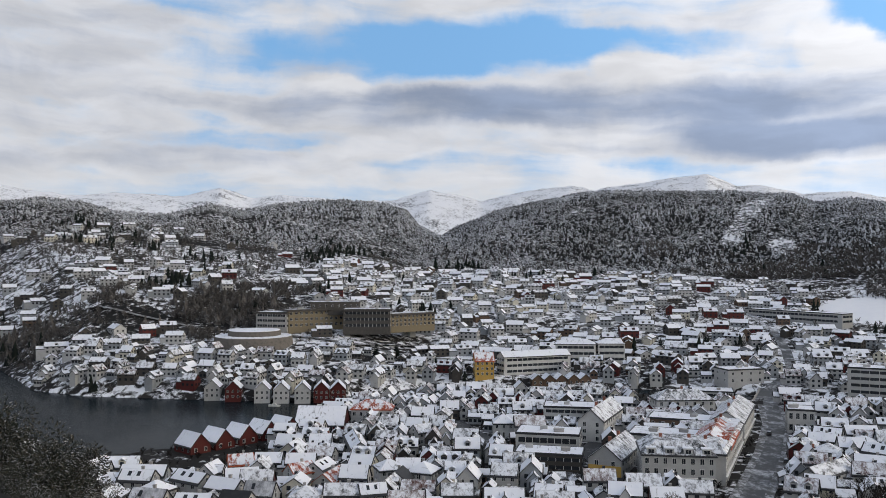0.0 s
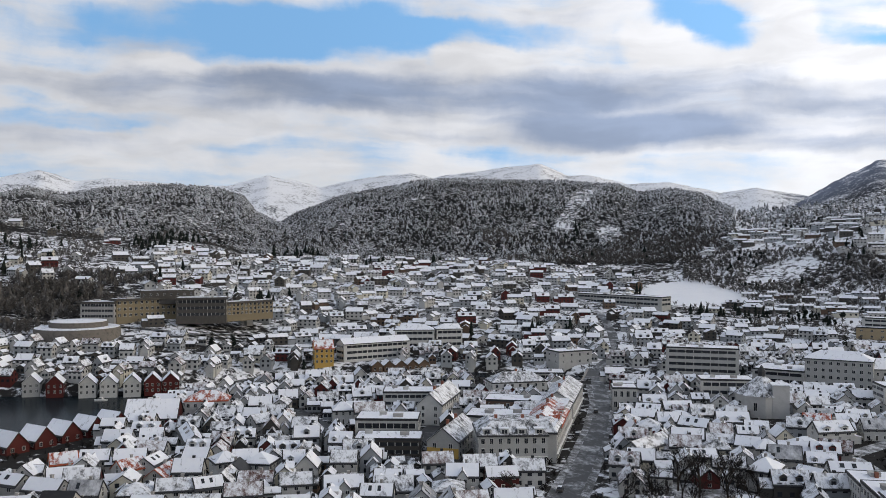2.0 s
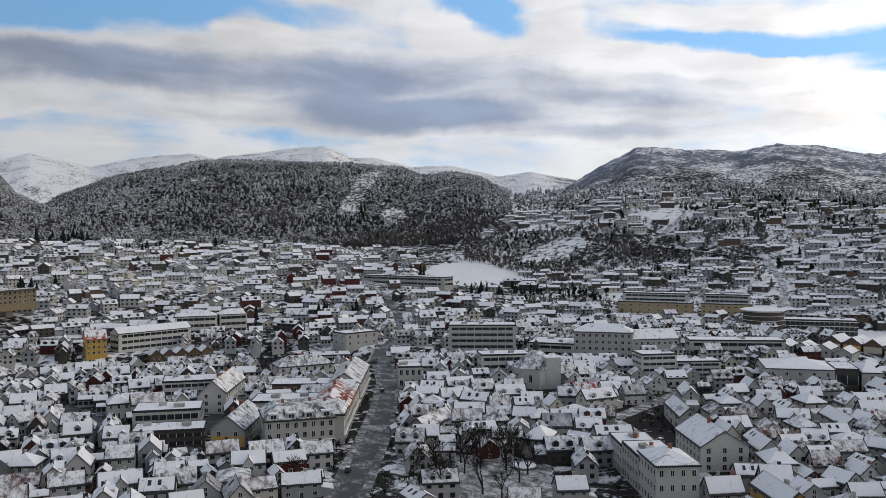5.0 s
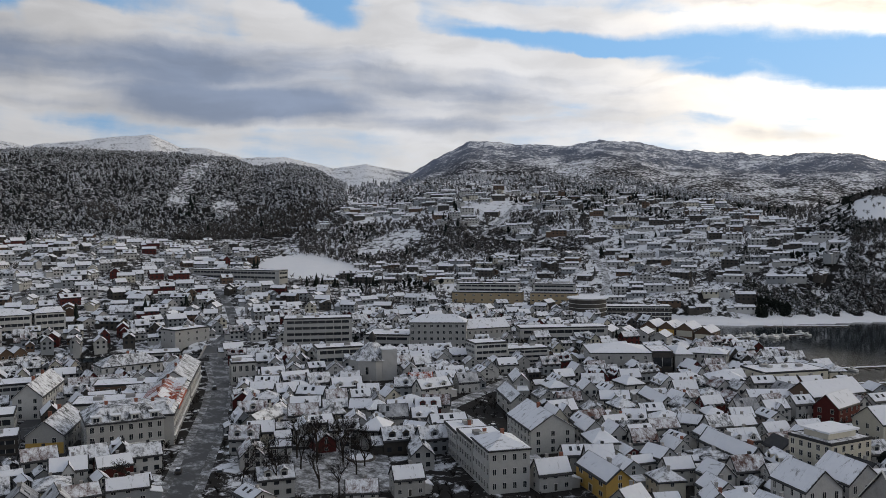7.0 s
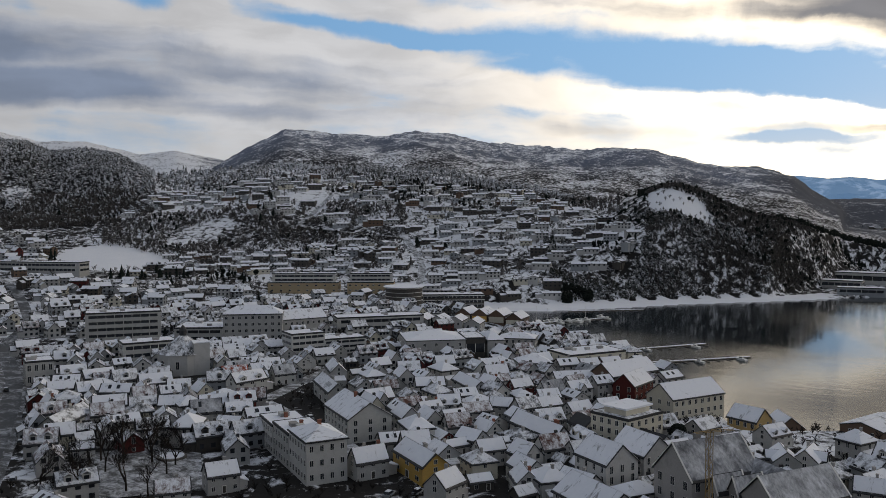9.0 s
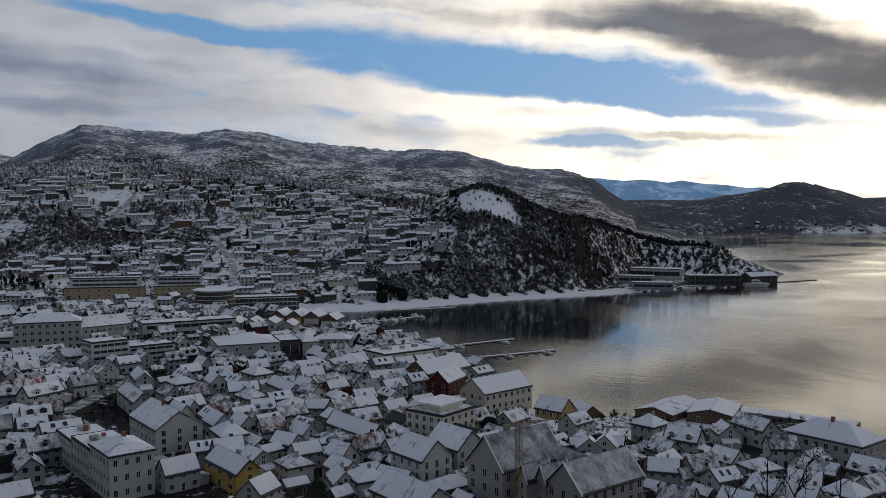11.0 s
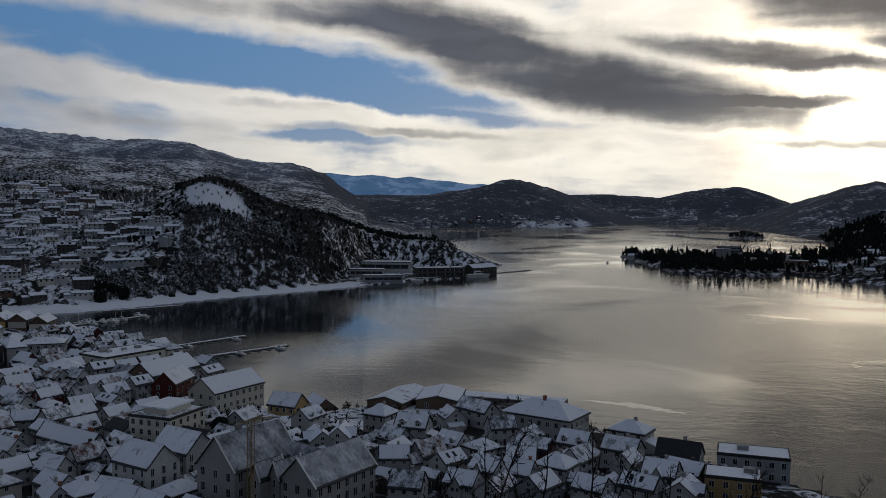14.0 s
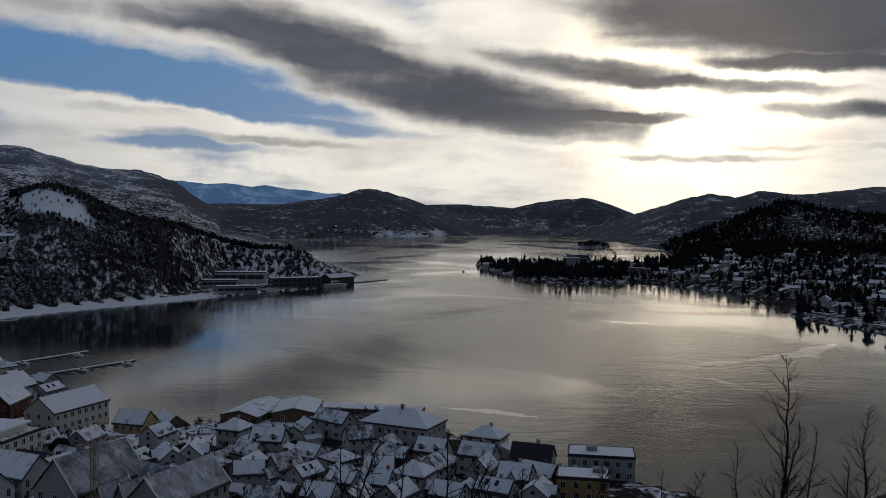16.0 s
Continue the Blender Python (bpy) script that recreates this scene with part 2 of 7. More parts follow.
GROUND = material("snow_covered_ground", ground_paint, 0.9, 0.5, 0.4, gloss=0.06)
def roof_snow(n, place):
    """Snow of uneven depth, thin and grey in places."""
    own = n.add("ShaderNodeObjectInfo").outputs["Random"]
    shift = n.add("ShaderNodeCombineXYZ")
    n.put(shift.inputs[0], n.math("MULTIPLY", own, 57.0))
    at = n.vec("ADD", place, shift.outputs[0])
    white = n.mix(n.noise(at, 0.9, 5.0), (0.775, 0.80, 0.865), (0.885, 0.90, 0.94))
    thin = n.ramp(n.math("ADD", n.noise(n.vec("MULTIPLY", at, (1.0, 0.4, 0.4)), 0.55, 7.0, 0.68, 0.8), n.math("MULTIPLY", own, 0.07)), 0.60, 0.72)
    return n.mix(n.math("MULTIPLY", thin, 0.7), white, (0.12, 0.125, 0.135))


SNOW = material("snow", roof_snow, 0.8, 0.06, 3.0)
PATCHY = material("thin_snow_on_slate", snowy((0.055, 0.058, 0.062), 0.44, 0.55, 0.10), 0.75, 0.03, 5.0)
DUSTED = material("snow_dusted_slate", snowy((0.085, 0.09, 0.10), 0.60, 0.32, 0.26), 0.75, 0.02, 6.0)
PATCHY_RED = material("thin_snow_on_red_tile", snowy((0.30, 0.062, 0.028), 0.50, 0.45, 0.07), 0.75, 0.03, 5.0)
PATCHY_BROWN = material("thin_snow_on_brown_tile", snowy((0.10, 0.045, 0.035), 0.52, 0.6, 0.12), 0.75, 0.03, 5.0)
SLATE = material("slate", worn((0.032, 0.033, 0.036), (0.06, 0.06, 0.06)), 0.6, 0.02, 8.0)
TILE_RED = material("red_roof_tile", worn((0.34, 0.08, 0.04), (0.2, 0.06, 0.04)), 0.7, 0.02, 8.0)
WHITE = material("white_painted_boards", worn((0.45, 0.45, 0.445), (0.32, 0.318, 0.31), 0.4, 0.5, 0.14), 0.6)
CREAM = material("cream_painted_boards", worn((0.54, 0.51, 0.43), (0.44, 0.42, 0.36), 0.4, 0.5), 0.6)
YELLOW = material("yellow_painted_boards", worn((0.52, 0.33, 0.09), (0.42, 0.28, 0.1), 0.4, 0.5), 0.6)
OCHRE = material("ochre_render", worn((0.36, 0.25, 0.11), (0.3, 0.21, 0.1), 0.4, 0.5), 0.7)
RED = material("red_painted_boards", worn((0.088, 0.017, 0.015), (0.06, 0.014, 0.013), 0.5, 0.6), 0.65)
GREY = material("grey_painted_boards", worn((0.29, 0.31, 0.33), (0.22, 0.23, 0.24), 0.4, 0.5), 0.65)
STONEGREY = material("grey_render", worn((0.42, 0.42, 0.41), (0.33, 0.33, 0.32), 0.4, 0.5), 0.75)
DARKWALL = material("dark_stained_boards", worn((0.06, 0.055, 0.05), (0.1, 0.09, 0.08), 0.4, 0.5), 0.65)
BROWN = material("brown_boards", worn((0.125, 0.082, 0.058), (0.09, 0.06, 0.045), 0.4, 0.5), 0.65)
PALEYELLOW = material("pale_yellow_render", worn((0.42, 0.33, 0.21), (0.34, 0.27, 0.18), 0.3, 0.4), 0.7)
BRICK = material("red_brick", worn((0.27, 0.11, 0.075), (0.2, 0.09, 0.07), 0.8, 0.5), 0.8)
SCHOOLWALL = material("sand_coloured_render", worn((0.205, 0.168, 0.11), (0.16, 0.13, 0.09), 0.3, 0.4), 0.75)
CONCRETE = material("concrete", worn((0.33, 0.32, 0.31), (0.22, 0.22, 0.21), 0.3, 0.6), 0.8)
STONEWALL = material("rough_stone_wall", worn((0.16, 0.145, 0.13), (0.07, 0.065, 0.06), 0.7, 0.8), 0.9, 0.1, 1.6)
PANE = material("window_glass", worn((0.025, 0.028, 0.033), (0.05, 0.055, 0.06), 0.7, 0.6, 0.2), 0.15, gloss=0.4)
FRAME = material("white_frame", worn((0.72, 0.72, 0.70), (0.6, 0.6, 0.58)), 0.5)
ASPHALT = material("wet_asphalt", snowy((0.045, 0.047, 0.051), 0.92, 0.16, 0.16), 0.6, 0.01, 6.0, gloss=0.3)
PATH = material("trodden_snow", snowy((0.08, 0.08, 0.08), 0.62, 0.3, 0.14), 0.7)
IRON = material("dark_iron", worn((0.05, 0.05, 0.055), (0.09, 0.06, 0.05)), 0.5, metal=0.6)
WOODEN = material("weathered_planks", worn((0.17, 0.15, 0.13), (0.09, 0.08, 0.07), 1.5, 0.7), 0.8)
BARK = material("dark_bark", worn((0.035, 0.028, 0.023), (0.07, 0.06, 0.05), 3.0, 0.6), 0.9, 0.01, 12.0, gloss=0.08)
TWIG = material("bare_twigs", worn((0.022, 0.020, 0.019), (0.038, 0.032, 0.028), 0.4, 0.6), 0.9, gloss=0.05)


def needle_paint(n, place, less=0.0):
    """Dark needles with snow on the boughs that face the sky."""
    up = n.add("ShaderNodeSeparateXYZ")
    n.link(n.add("ShaderNodeNewGeometry").outputs["Normal"], up.inputs[0])
    own = n.add("ShaderNodeNewGeometry").outputs["Random Per Island"]
    patch = n.noise(place, 0.013, 5.0, 0.6)
    f = n.math("ADD", n.math("MULTIPLY", up.outputs[2], 0.55), n.math("MULTIPLY", n.noise(place, 0.9, 5.0, 0.7), 0.75))
    f = n.math("ADD", f, n.math("ADD", n.math("MULTIPLY", own, 0.35), n.math("MULTIPLY", n.math("SUBTRACT", patch, 0.55), 1.3)))
    lying = n.ramp(f, 0.28 + less, 0.98 + less, 0.0, 0.84)
    green = n.mix(own, (0.022, 0.029, 0.025), (0.070, 0.064, 0.052))
    return n.mix(lying, green, (0.70, 0.73, 0.79))


def bare_paint(n, place):
    """Grey-brown bare limbs with a little snow lying along them."""
    up = n.add("ShaderNodeSeparateXYZ")
    n.link(n.add("ShaderNodeNewGeometry").outputs["Normal"], up.inputs[0])
    own = n.add("ShaderNodeNewGeometry").outputs["Random Per Island"]
    f = n.math("ADD", n.math("MULTIPLY", up.outputs[2], 0.4), n.math("MULTIPLY", n.noise(place, 0.5, 4.0, 0.7), 0.9))
    return n.mix(n.ramp(f, 0.55, 1.0, 0.0, 0.6), n.mix(own, (0.056, 0.053, 0.051), (0.120, 0.110, 0.102)), (0.66, 0.68, 0.73))


BROWNTWIG = material("grey_brown_bare_wood", bare_paint, 0.9, gloss=0.05)
NEEDLES = material("snow_dusted_needles", needle_paint, 0.9, gloss=0.06)
BUSHY = material("dark_needles_with_some_snow", lambda n, p: needle_paint(n, p, 0.22), 0.9, gloss=0.05)
DARKNEEDLES = material("dark_needles", worn((0.012, 0.016, 0.014), (0.03, 0.034, 0.028), 0.3, 0.6), 0.9, gloss=0.05)


def water_material(name, gloss, rough):
    m = bpy.data.materials.new(name)
    m.use_nodes = True
    n = Nodes(m.node_tree)
    s = m.node_tree.nodes["Principled BSDF"]
    place = n.add("ShaderNodeTexCoord").outputs["Object"]
    n.put(s.inputs["Base Color"], (0.010, 0.016, 0.020, 1))
    calm = n.ramp(n.noise(place, 0.006, 3.0, 0.5, 0.8), 0.40, 0.62)
    n.put(s.inputs["Roughness"], n.math("ADD", rough, n.math("MULTIPLY", calm, 0.10)))
    s.inputs["IOR"].default_value = gloss
    b = n.add("ShaderNodeBump")
    b.inputs["Strength"].default_value = 0.5
    b.inputs["Distance"].default_value = 0.10
    swell_ = n.math("ADD", n.noise(place, 0.25, 3.0, 0.5, 0.4), n.math("MULTIPLY", n.noise(n.vec("MULTIPLY", place, (1.0, 0.35, 1.0)), 0.07, 3.0, 0.5, 1.2), 1.6))
    n.link(n.math("MULTIPLY", swell_, n.math("ADD", 0.3, calm)), b.inputs["Height"])
    n.link(b.outputs[0], s.inputs["Normal"])
    return m


WATER = water_material("fjord_water", 1.30, 0.08)
STILL = water_material("sheltered_water", 1.07, 0.16)
SLICK = water_material("smooth_streak", 1.7, 0.04)


# ---- the lie of the land: bearings in degrees from north (y), distances in metres from the viewpoint ----
def smooth(x):
    x = np.clip(x, 0, 1)
    return x * x * (3 - 2 * x)


def fbm(x, y, size, octaves=5, seed=0):
    """Smooth random relief, about -1 to 1, from sums of turned waves with a random lattice."""
    rng = np.random.default_rng(seed)
    table = rng.random((64, 64))
    out, amp, norm = np.zeros_like(x), 1.0, 0.0
    for o in range(octaves):
        c, s = math.cos(1.1 * o + 0.4), math.sin(1.1 * o + 0.4)
        u, v = (c * x - s * y) / size + 17.3 * o, (s * x + c * y) / size + 5.1 * o
        i, j = np.floor(u).astype(int), np.floor(v).astype(int)
        p, q = u - i, v - j
        p, q = p * p * (3 - 2 * p), q * q * (3 - 2 * q)
        a, b = table[i % 64, j % 64], table[(i + 1) % 64, j % 64]
        e, f = table[i % 64, (j + 1) % 64], table[(i + 1) % 64, (j + 1) % 64]
        out += amp * ((a * (1 - p) + b * p) * (1 - q) + (e * (1 - p) + f * p) * q)
        norm += amp
        amp, size = amp * 0.55, size * 0.5
    return 2 * out / norm - 1


# the two waters: the small fjord with the canal, and the large fjord with the harbour
INLET = [(-700, 900), (-297, 584), (-231, 492), (-194, 472), (-107, 456), (-66, 456), (-53, 470), (-8, 507), (37, 500), (111, 498), (150, 492),
         (178, 464), (196, 452), (218, 433), (238, 414), (257, 396), (275, 379), (293, 364), (318, 354), (348, 337), (402, 328), (440, 312), (425, 292), (384, 300), (336, 311), (304, 338), (277, 345), (261, 361), (245, 378),
         (226, 396), (203, 417), (165, 440), (123, 464), (64, 456), (13, 450), (-42, 446), (-62, 410), (-66, 366), (-99, 339), (-126, 320), (-200, 318), (-420, 460)]
FJORD = [(436, 316), (411, 284), (393, 239), (355, 187), (312, 150), (285, 130), (276, 118), (300, 92), (318, 30), (296, 20), (280, 8), (262, -12),
         (248, -30), (232, -52), (205, -110), (170, -230), (120, -700), (300, -560), (480, -330), (571, -250), (617, -236), (657, -219), (726, -241), (850, -229),
         (919, -190), (971, -151), (936, -86), (964, -32), (1242, 31), (1290, -20), (1330, -150), (1350, -265), (1579, -324), (1963, -353),
         (2324, -329), (3137, -274), (3283, -44), (2808, 108), (2534, 430), (2441, 642), (1500, 420), (1100, 235), (1021, 161),
         (860, 153), (778, 213), (724, 243), (668, 275), (606, 315), (541, 344), (503, 366), (481, 392), (446, 345)]


def shore(px, py, ring):
    """Distance to the shore: positive on land, negative on water."""
    best, inside = np.full(px.shape, 1e9), np.zeros(px.shape, bool)
    for (ax, ay), (bx, by) in zip(ring, ring[1:] + ring[:1]):
        dx, dy = bx - ax, by - ay
        u = np.clip(((px - ax) * dx + (py - ay) * dy) / (dx * dx + dy * dy), 0, 1)
        best = np.minimum(best, np.hypot(px - ax - u * dx, py - ay - u * dy))
        if ay != by:
            inside ^= ((ay > py) != (by > py)) & (px < ax + (py - ay) * dx / dy)
    return np.where(inside, -best, best)


# heights of the valley sides by bearing (rows) and distance (columns)
REACHES = [430, 520, 620, 720, 850, 1000, 1250, 1600]
BEARINGS = [-34, -20, -8, 0, 10, 22, 30, 38, 46, 52, 57, 62, 68, 75]
SIDES = np.array([
    [8, 8, 22, 46, 70, 98, 130, 90], [4, 9, 22, 48, 70, 96, 120, 90], [4, 8, 27, 46, 64, 80, 90, 80], [4, 6, 14, 32, 51, 63, 70, 70],
    [4, 5, 12, 29, 47, 59, 66, 66], [4, 5, 10, 19, 33, 54, 60, 60], [4, 4, 6, 14, 27, 74, 120, 80], [4, 4, 6, 12, 34, 90, 132, 90],
    [4, 4, 6, 14, 45, 88, 126, 90], [3, 4, 6, 26, 56, 86, 104, 80], [3, 3, 5, 34, 63, 80, 82, 70], [3, 3, 4, 44, 92, 94, 70, 50]]
    + [[3, 3, 3, 14, 62, 58, 45, 40], [3, 3, 3, 3, 16, 30, 26, 12]], float)
# skylines: bearing and height in degrees as seen from the viewpoint; then distance, front and back width, roughness
RIDGES = [
    ([-40, -27, -23.4, -20.8, -16.8, -14.4, -12.3, -10.5, -5.3, -3.1, -0.9, 1.3, 2.5, 5.4, 8.4, 9.8, 14.4, 16.9, 18.6, 20.2, 22.5, 25, 28.2, 30.4, 33, 36],
     [4.0, 4.2, 3.7, 4.0, 3.8, 4.4, 3.8, 4.0, 3.7, 3.8, 4.4, 4.0, 3.7, 4.3, 4.7, 4.4, 5.0, 5.2, 4.5, 4.5, 3.9, 3.9, 3.2, 3.5, 3.0, 2.0], 3300, 900, 900, 14),
    ([-3, -1.6, 0.6, 3.2, 5.8, 8.7, 11.6, 18.6, 21.8, 23.1, 25, 27, 29.5, 31], [-0.4, 0.4, 1.7, 2.8, 3.5, 4.0, 4.15, 4.0, 3.8, 3.2, 3.45, 3.1, 1.6, 0.2], 1430, 440, 500, 5),
    ([-42, -27, -25, -22.4, -20.5, -17.5, -15.1, -13, -10.5, -6.8, -3.9, -2.4, -1.6, 0.4], [3.0, 3.1, 3.4, 3.2, 2.6, 2.5, 3.2, 2.9, 3.4, 3.6, 3.4, 3.0, 2.0, 0.9], 1450, 420, 500, 5),
    ([31, 33.6, 35.2, 37.1, 39.7, 43.3, 45.5, 47.7, 49.8, 53.9, 56.5, 58.4, 60.5, 63.6, 65.7, 67.3, 69.3, 70.7, 72],
     [1.5, 3.0, 3.8, 4.7, 4.5, 4.3, 4.75, 4.65, 4.1, 3.7, 3.4, 3.6, 3.5, 2.6, 2.3, 2.2, 1.6, 0.5, -0.2], 2500, 1000, 700, 26),
    ([68, 71, 73, 75.3, 78.2, 79.7, 81.1, 82.9, 84.8, 85.9, 87.5, 89], [0.0, 0.35, 0.45, 0.45, 0.7, 1.0, 1.55, 1.7, 1.2, 0.7, 0.2, -0.8], 3050, 520, 500, 11),
    ([84, 86, 88.1, 90.9, 92.9, 95.5, 96.9, 98.4, 100], [0.4, 0.55, 0.55, 0.3, 0.8, 1.1, 0.8, 0.15, -0.4], 3750, 420, 500, 10),
    ([95, 97.4, 98.4, 99.8, 101.9, 103.6, 104.9, 106.3, 108.5, 111.3, 114, 125], [-0.6, 0.0, 0.3, 0.75, 1.1, 1.4, 1.1, 1.5, 1.3, 1.6, 1.7, 1.9], 2900, 560, 600, 12),
    ([99, 100.5, 102.6, 104.9, 107.6, 109.8, 113.4, 125], [-2.4, -2.0, -0.7, 0.5, 0.85, 0.3, -0.1, 0.2], 1900, 420, 400, 5),
]


def land(x, y):
    """Height of the ground at x, y (arrays)."""
    x, y = np.atleast_1d(np.asarray(x, float)), np.atleast_1d(np.asarray(y, float))
    d, az = np.hypot(x, y), np.degrees(np.arctan2(x, y))
    row = np.interp(az, BEARINGS, range(len(BEARINGS)))
    i = np.minimum(row.astype(int), len(BEARINGS) - 2)
    f = smooth(row - i)
    col = np.interp(d, REACHES, range(len(REACHES)))
    j = np.minimum(col.astype(int), len(REACHES) - 2)
    g = col - j
    z = (SIDES[i, j] * (1 - g) + SIDES[i, j + 1] * g) * (1 - f) + (SIDES[i + 1, j] * (1 - g) + SIDES[i + 1, j + 1] * g) * f
    z = np.where(az > 95, np.minimum(z, 5) + 22 * smooth((d - 700) / 700) * smooth((az - 99) / 8), z)
    z += fbm(x, y, 90, 4, 3) * 5 * smooth((d - 560) / 250) * smooth((z - 6) / 20)
    for bearings, heights, far, front, behind, rough in RIDGES:
        top = EYE + far * np.tan(np.radians(np.interp(az, bearings, heights)))
        s = np.where(d < far, smooth((d - far + front) / front) ** 0.8, smooth(1 - (d - far) / behind))
        s = s * ((az >= bearings[0]) & (az <= bearings[-1]))
        bumps = rough * (fbm(x, y, rough * 13, 7, int(far)) * (0.3 + 2.6 * s * (1 - s) + 0.3 * s) - 0.25 * np.abs(fbm(x, y, rough * 7, 4, int(far) + 1)))
        bumps = bumps + (0.45 * rough * (0.55 - np.abs(fbm(x, y, 75, 4, int(far) + 2)) * 2) * smooth((far - 1600) / 400) * (0.4 + 0.6 * s))
        z = np.maximum(z, z * (1 - s) + np.maximum(top, z) * s + bumps * s)
    z = np.where((az > 88) & (az < 101) & (d < 1400), np.minimum(z, 3.5), z)
    # the hillside under the viewpoint, with a shoulder to the left, and high ground behind it
    spur = np.interp(az, [-60, -30, -23, -17, 60, 92, 100, 112, 125], [0.10, 0.16, 0.25, 0.46, 0.50, 0.48, 0.40, 0.30, 0.12])
    hill = EYE - 1.65 - spur * np.maximum(d - 1.2, 0) + 1.5 * fbm(x, y, 14, 4, 8) * smooth((d - 6) / 20)
    back = smooth((np.abs(((az - 45 + 180) % 360) - 180) - 95) / 30)
    hill = hill * (1 - back) + back * (EYE - 1.65 + 40 * smooth(d / 500))
    z = np.maximum(z, hill)
    for ring in (INLET, FJORD):
        s = shore(x, y, ring)
        steep = 0.40 + 0.15 * smooth((70 - az) / 3) + 0.75 * smooth((az - 54) / 8) * smooth((d - 600) / 60) * smooth((73 - az) / 3)
        shelf = 3 + np.interp(az, [42, 46, 56, 62, 68, 70.5, 72, 78, 82], [0, 32, 30, 22, 18, 55, 95, 110, 0]) * (d > 560) * (d < 1000)
        z = np.where(s < 0, np.maximum(-5, -0.6 + 0.8 * s), np.minimum(z, 1.5 + steep * np.maximum(s - shelf, 0)))
    islet = np.hypot((x - 2015) / 40, (y + 221) / 48)
    z = np.where(islet < 1.2, np.maximum(z, 9 * (1 - islet)), z)
    return z


class Survey:
    """A grid of heights and of distances to the water over the town and the hillsides, read by interpolation."""

    def __init__(self, x0, x1, y0, y1, step):
        self.x0, self.y0, self.step = x0, y0, step
        x, y = np.meshgrid(np.arange(x0, x1, step), np.arange(y0, y1, step), indexing="ij")
        self.z = land(x.ravel(), y.ravel()).reshape(x.shape)
        self.dry = np.minimum(shore(x, y, INLET), shore(x, y, FJORD))

    def read(self, grid, x, y):
        u, v = (x - self.x0) / self.step, (y - self.y0) / self.step
        i, j = int(math.floor(u)), int(math.floor(v))
        if not (0 <= i < grid.shape[0] - 1 and 0 <= j < grid.shape[1] - 1):
            return None
        p, q = u - i, v - j
        return float((grid[i, j] * (1 - q) + grid[i, j + 1] * q) * (1 - p) + (grid[i + 1, j] * (1 - q) + grid[i + 1, j + 1] * q) * p)


SURVEY = Survey(-560, 1000, -300, 1160, 3.0)


def ground_z(x, y):
    z = SURVEY.read(SURVEY.z, x, y) if math.hypot(x, y) > 120 else None
    return float(land(x, y)[0]) if z is None else z


class Shape:
    """Vertices, faces and material slots that become one mesh."""

    def __init__(self):
        self.v, self.f, self.m = [], [], []

    def face(self, points, slot=0):
        k = len(self.v)
        self.v.extend(points)
        self.f.append(tuple(range(k, k + len(points))))
        self.m.append(slot)

    def box(self, x0, x1, y0, y1, z0, z1, slot=0):
        k = len(self.v)
        self.v += [(x0, y0, z0), (x1, y0, z0), (x1, y1, z0), (x0, y1, z0), (x0, y0, z1), (x1, y0, z1), (x1, y1, z1), (x0, y1, z1)]
        self.f += [tuple(k + i for i in q) for q in ((0, 3, 2, 1), (4, 5, 6, 7), (0, 1, 5, 4), (1, 2, 6, 5), (2, 3, 7, 6), (3, 0, 4, 7))]
        self.m += [slot] * 6

    def hexa(self, low, high, slot=0):
        """A solid between two four-cornered outlines."""
        k = len(self.v)
        self.v += [tuple(p) for p in low] + [tuple(p) for p in high]
        self.f += [tuple(k + i for i in q) for q in ((0, 3, 2, 1), (4, 5, 6, 7), (0, 1, 5, 4), (1, 2, 6, 5), (2, 3, 7, 6), (3, 0, 4, 7))]
        self.m += [slot] * 6

    def tube(self, a, b, ra, rb, sides=6, slot=0):
        a, b = Vector(a), Vector(b)
        axis = (b - a).normalized()
        u = axis.orthogonal().normalized()
        w = axis.cross(u)
        k = len(self.v)
        for p, r in ((a, ra), (b, rb)):
            self.v += [tuple(p + r * (math.cos(6.2832 * i / sides) * u + math.sin(6.2832 * i / sides) * w)) for i in range(sides)]
        self.f += [(k + i, k + (i + 1) % sides, k + sides + (i + 1) % sides, k + sides + i) for i in range(sides)]
        self.f += [tuple(k + sides - 1 - i for i in range(sides)), tuple(k + sides + i for i in range(sides))]
        self.m += [slot] * (sides + 2)

    def sweep(self, points, radii, sides=5, slot=0):
        """One bent rod through the points."""
        k = len(self.v)
        for p, r in zip(points, radii):
            self.v += [(p[0] + r * math.cos(6.2832 * i / sides), p[1] + r * math.sin(6.2832 * i / sides), p[2]) for i in range(sides)]
        for j in range(len(points) - 1):
            a = k + j * sides
            self.f += [(a + i, a + (i + 1) % sides, a + sides + (i + 1) % sides, a + sides + i) for i in range(sides)]
        self.f.append(tuple(k + sides * (len(points) - 1) + i for i in range(sides)))
        self.m += [slot] * (sides * (len(points) - 1) + 1)

    def add(self, other, m, slot=0):
        """Another shape, moved by the matrix m."""
        k = len(self.v)
        self.v += [tuple(m @ Vector(p)) for p in other.v]
        self.f += [tuple(k + i for i in q) for q in other.f]
        self.m += [slot + s for s in other.m]

    def mesh(self, name, materials):
        me = bpy.data.meshes.new(name)
        me.from_pydata(self.v, [], self.f)
        for mt in materials:
            me.materials.append(mt)
        if len(materials) > 1:
            me.polygons.foreach_set("material_index", np.array(self.m, np.int32))
        me.update()
        return me


def part(name, shape, materials, parent=None, label="", at=None):
    """Links a shape (or a mesh that is shared) as ONE mesh object under a thing or a part."""
    mats = materials if isinstance(materials, (list, tuple)) else [materials]
    ob = new(name, shape if isinstance(shape, bpy.types.Mesh) else shape.mesh(name, mats))
    if parent is not None:
        ob.parent = parent
    if at is not None:
        ob.matrix_basis = at
    return tagged(ob, label)


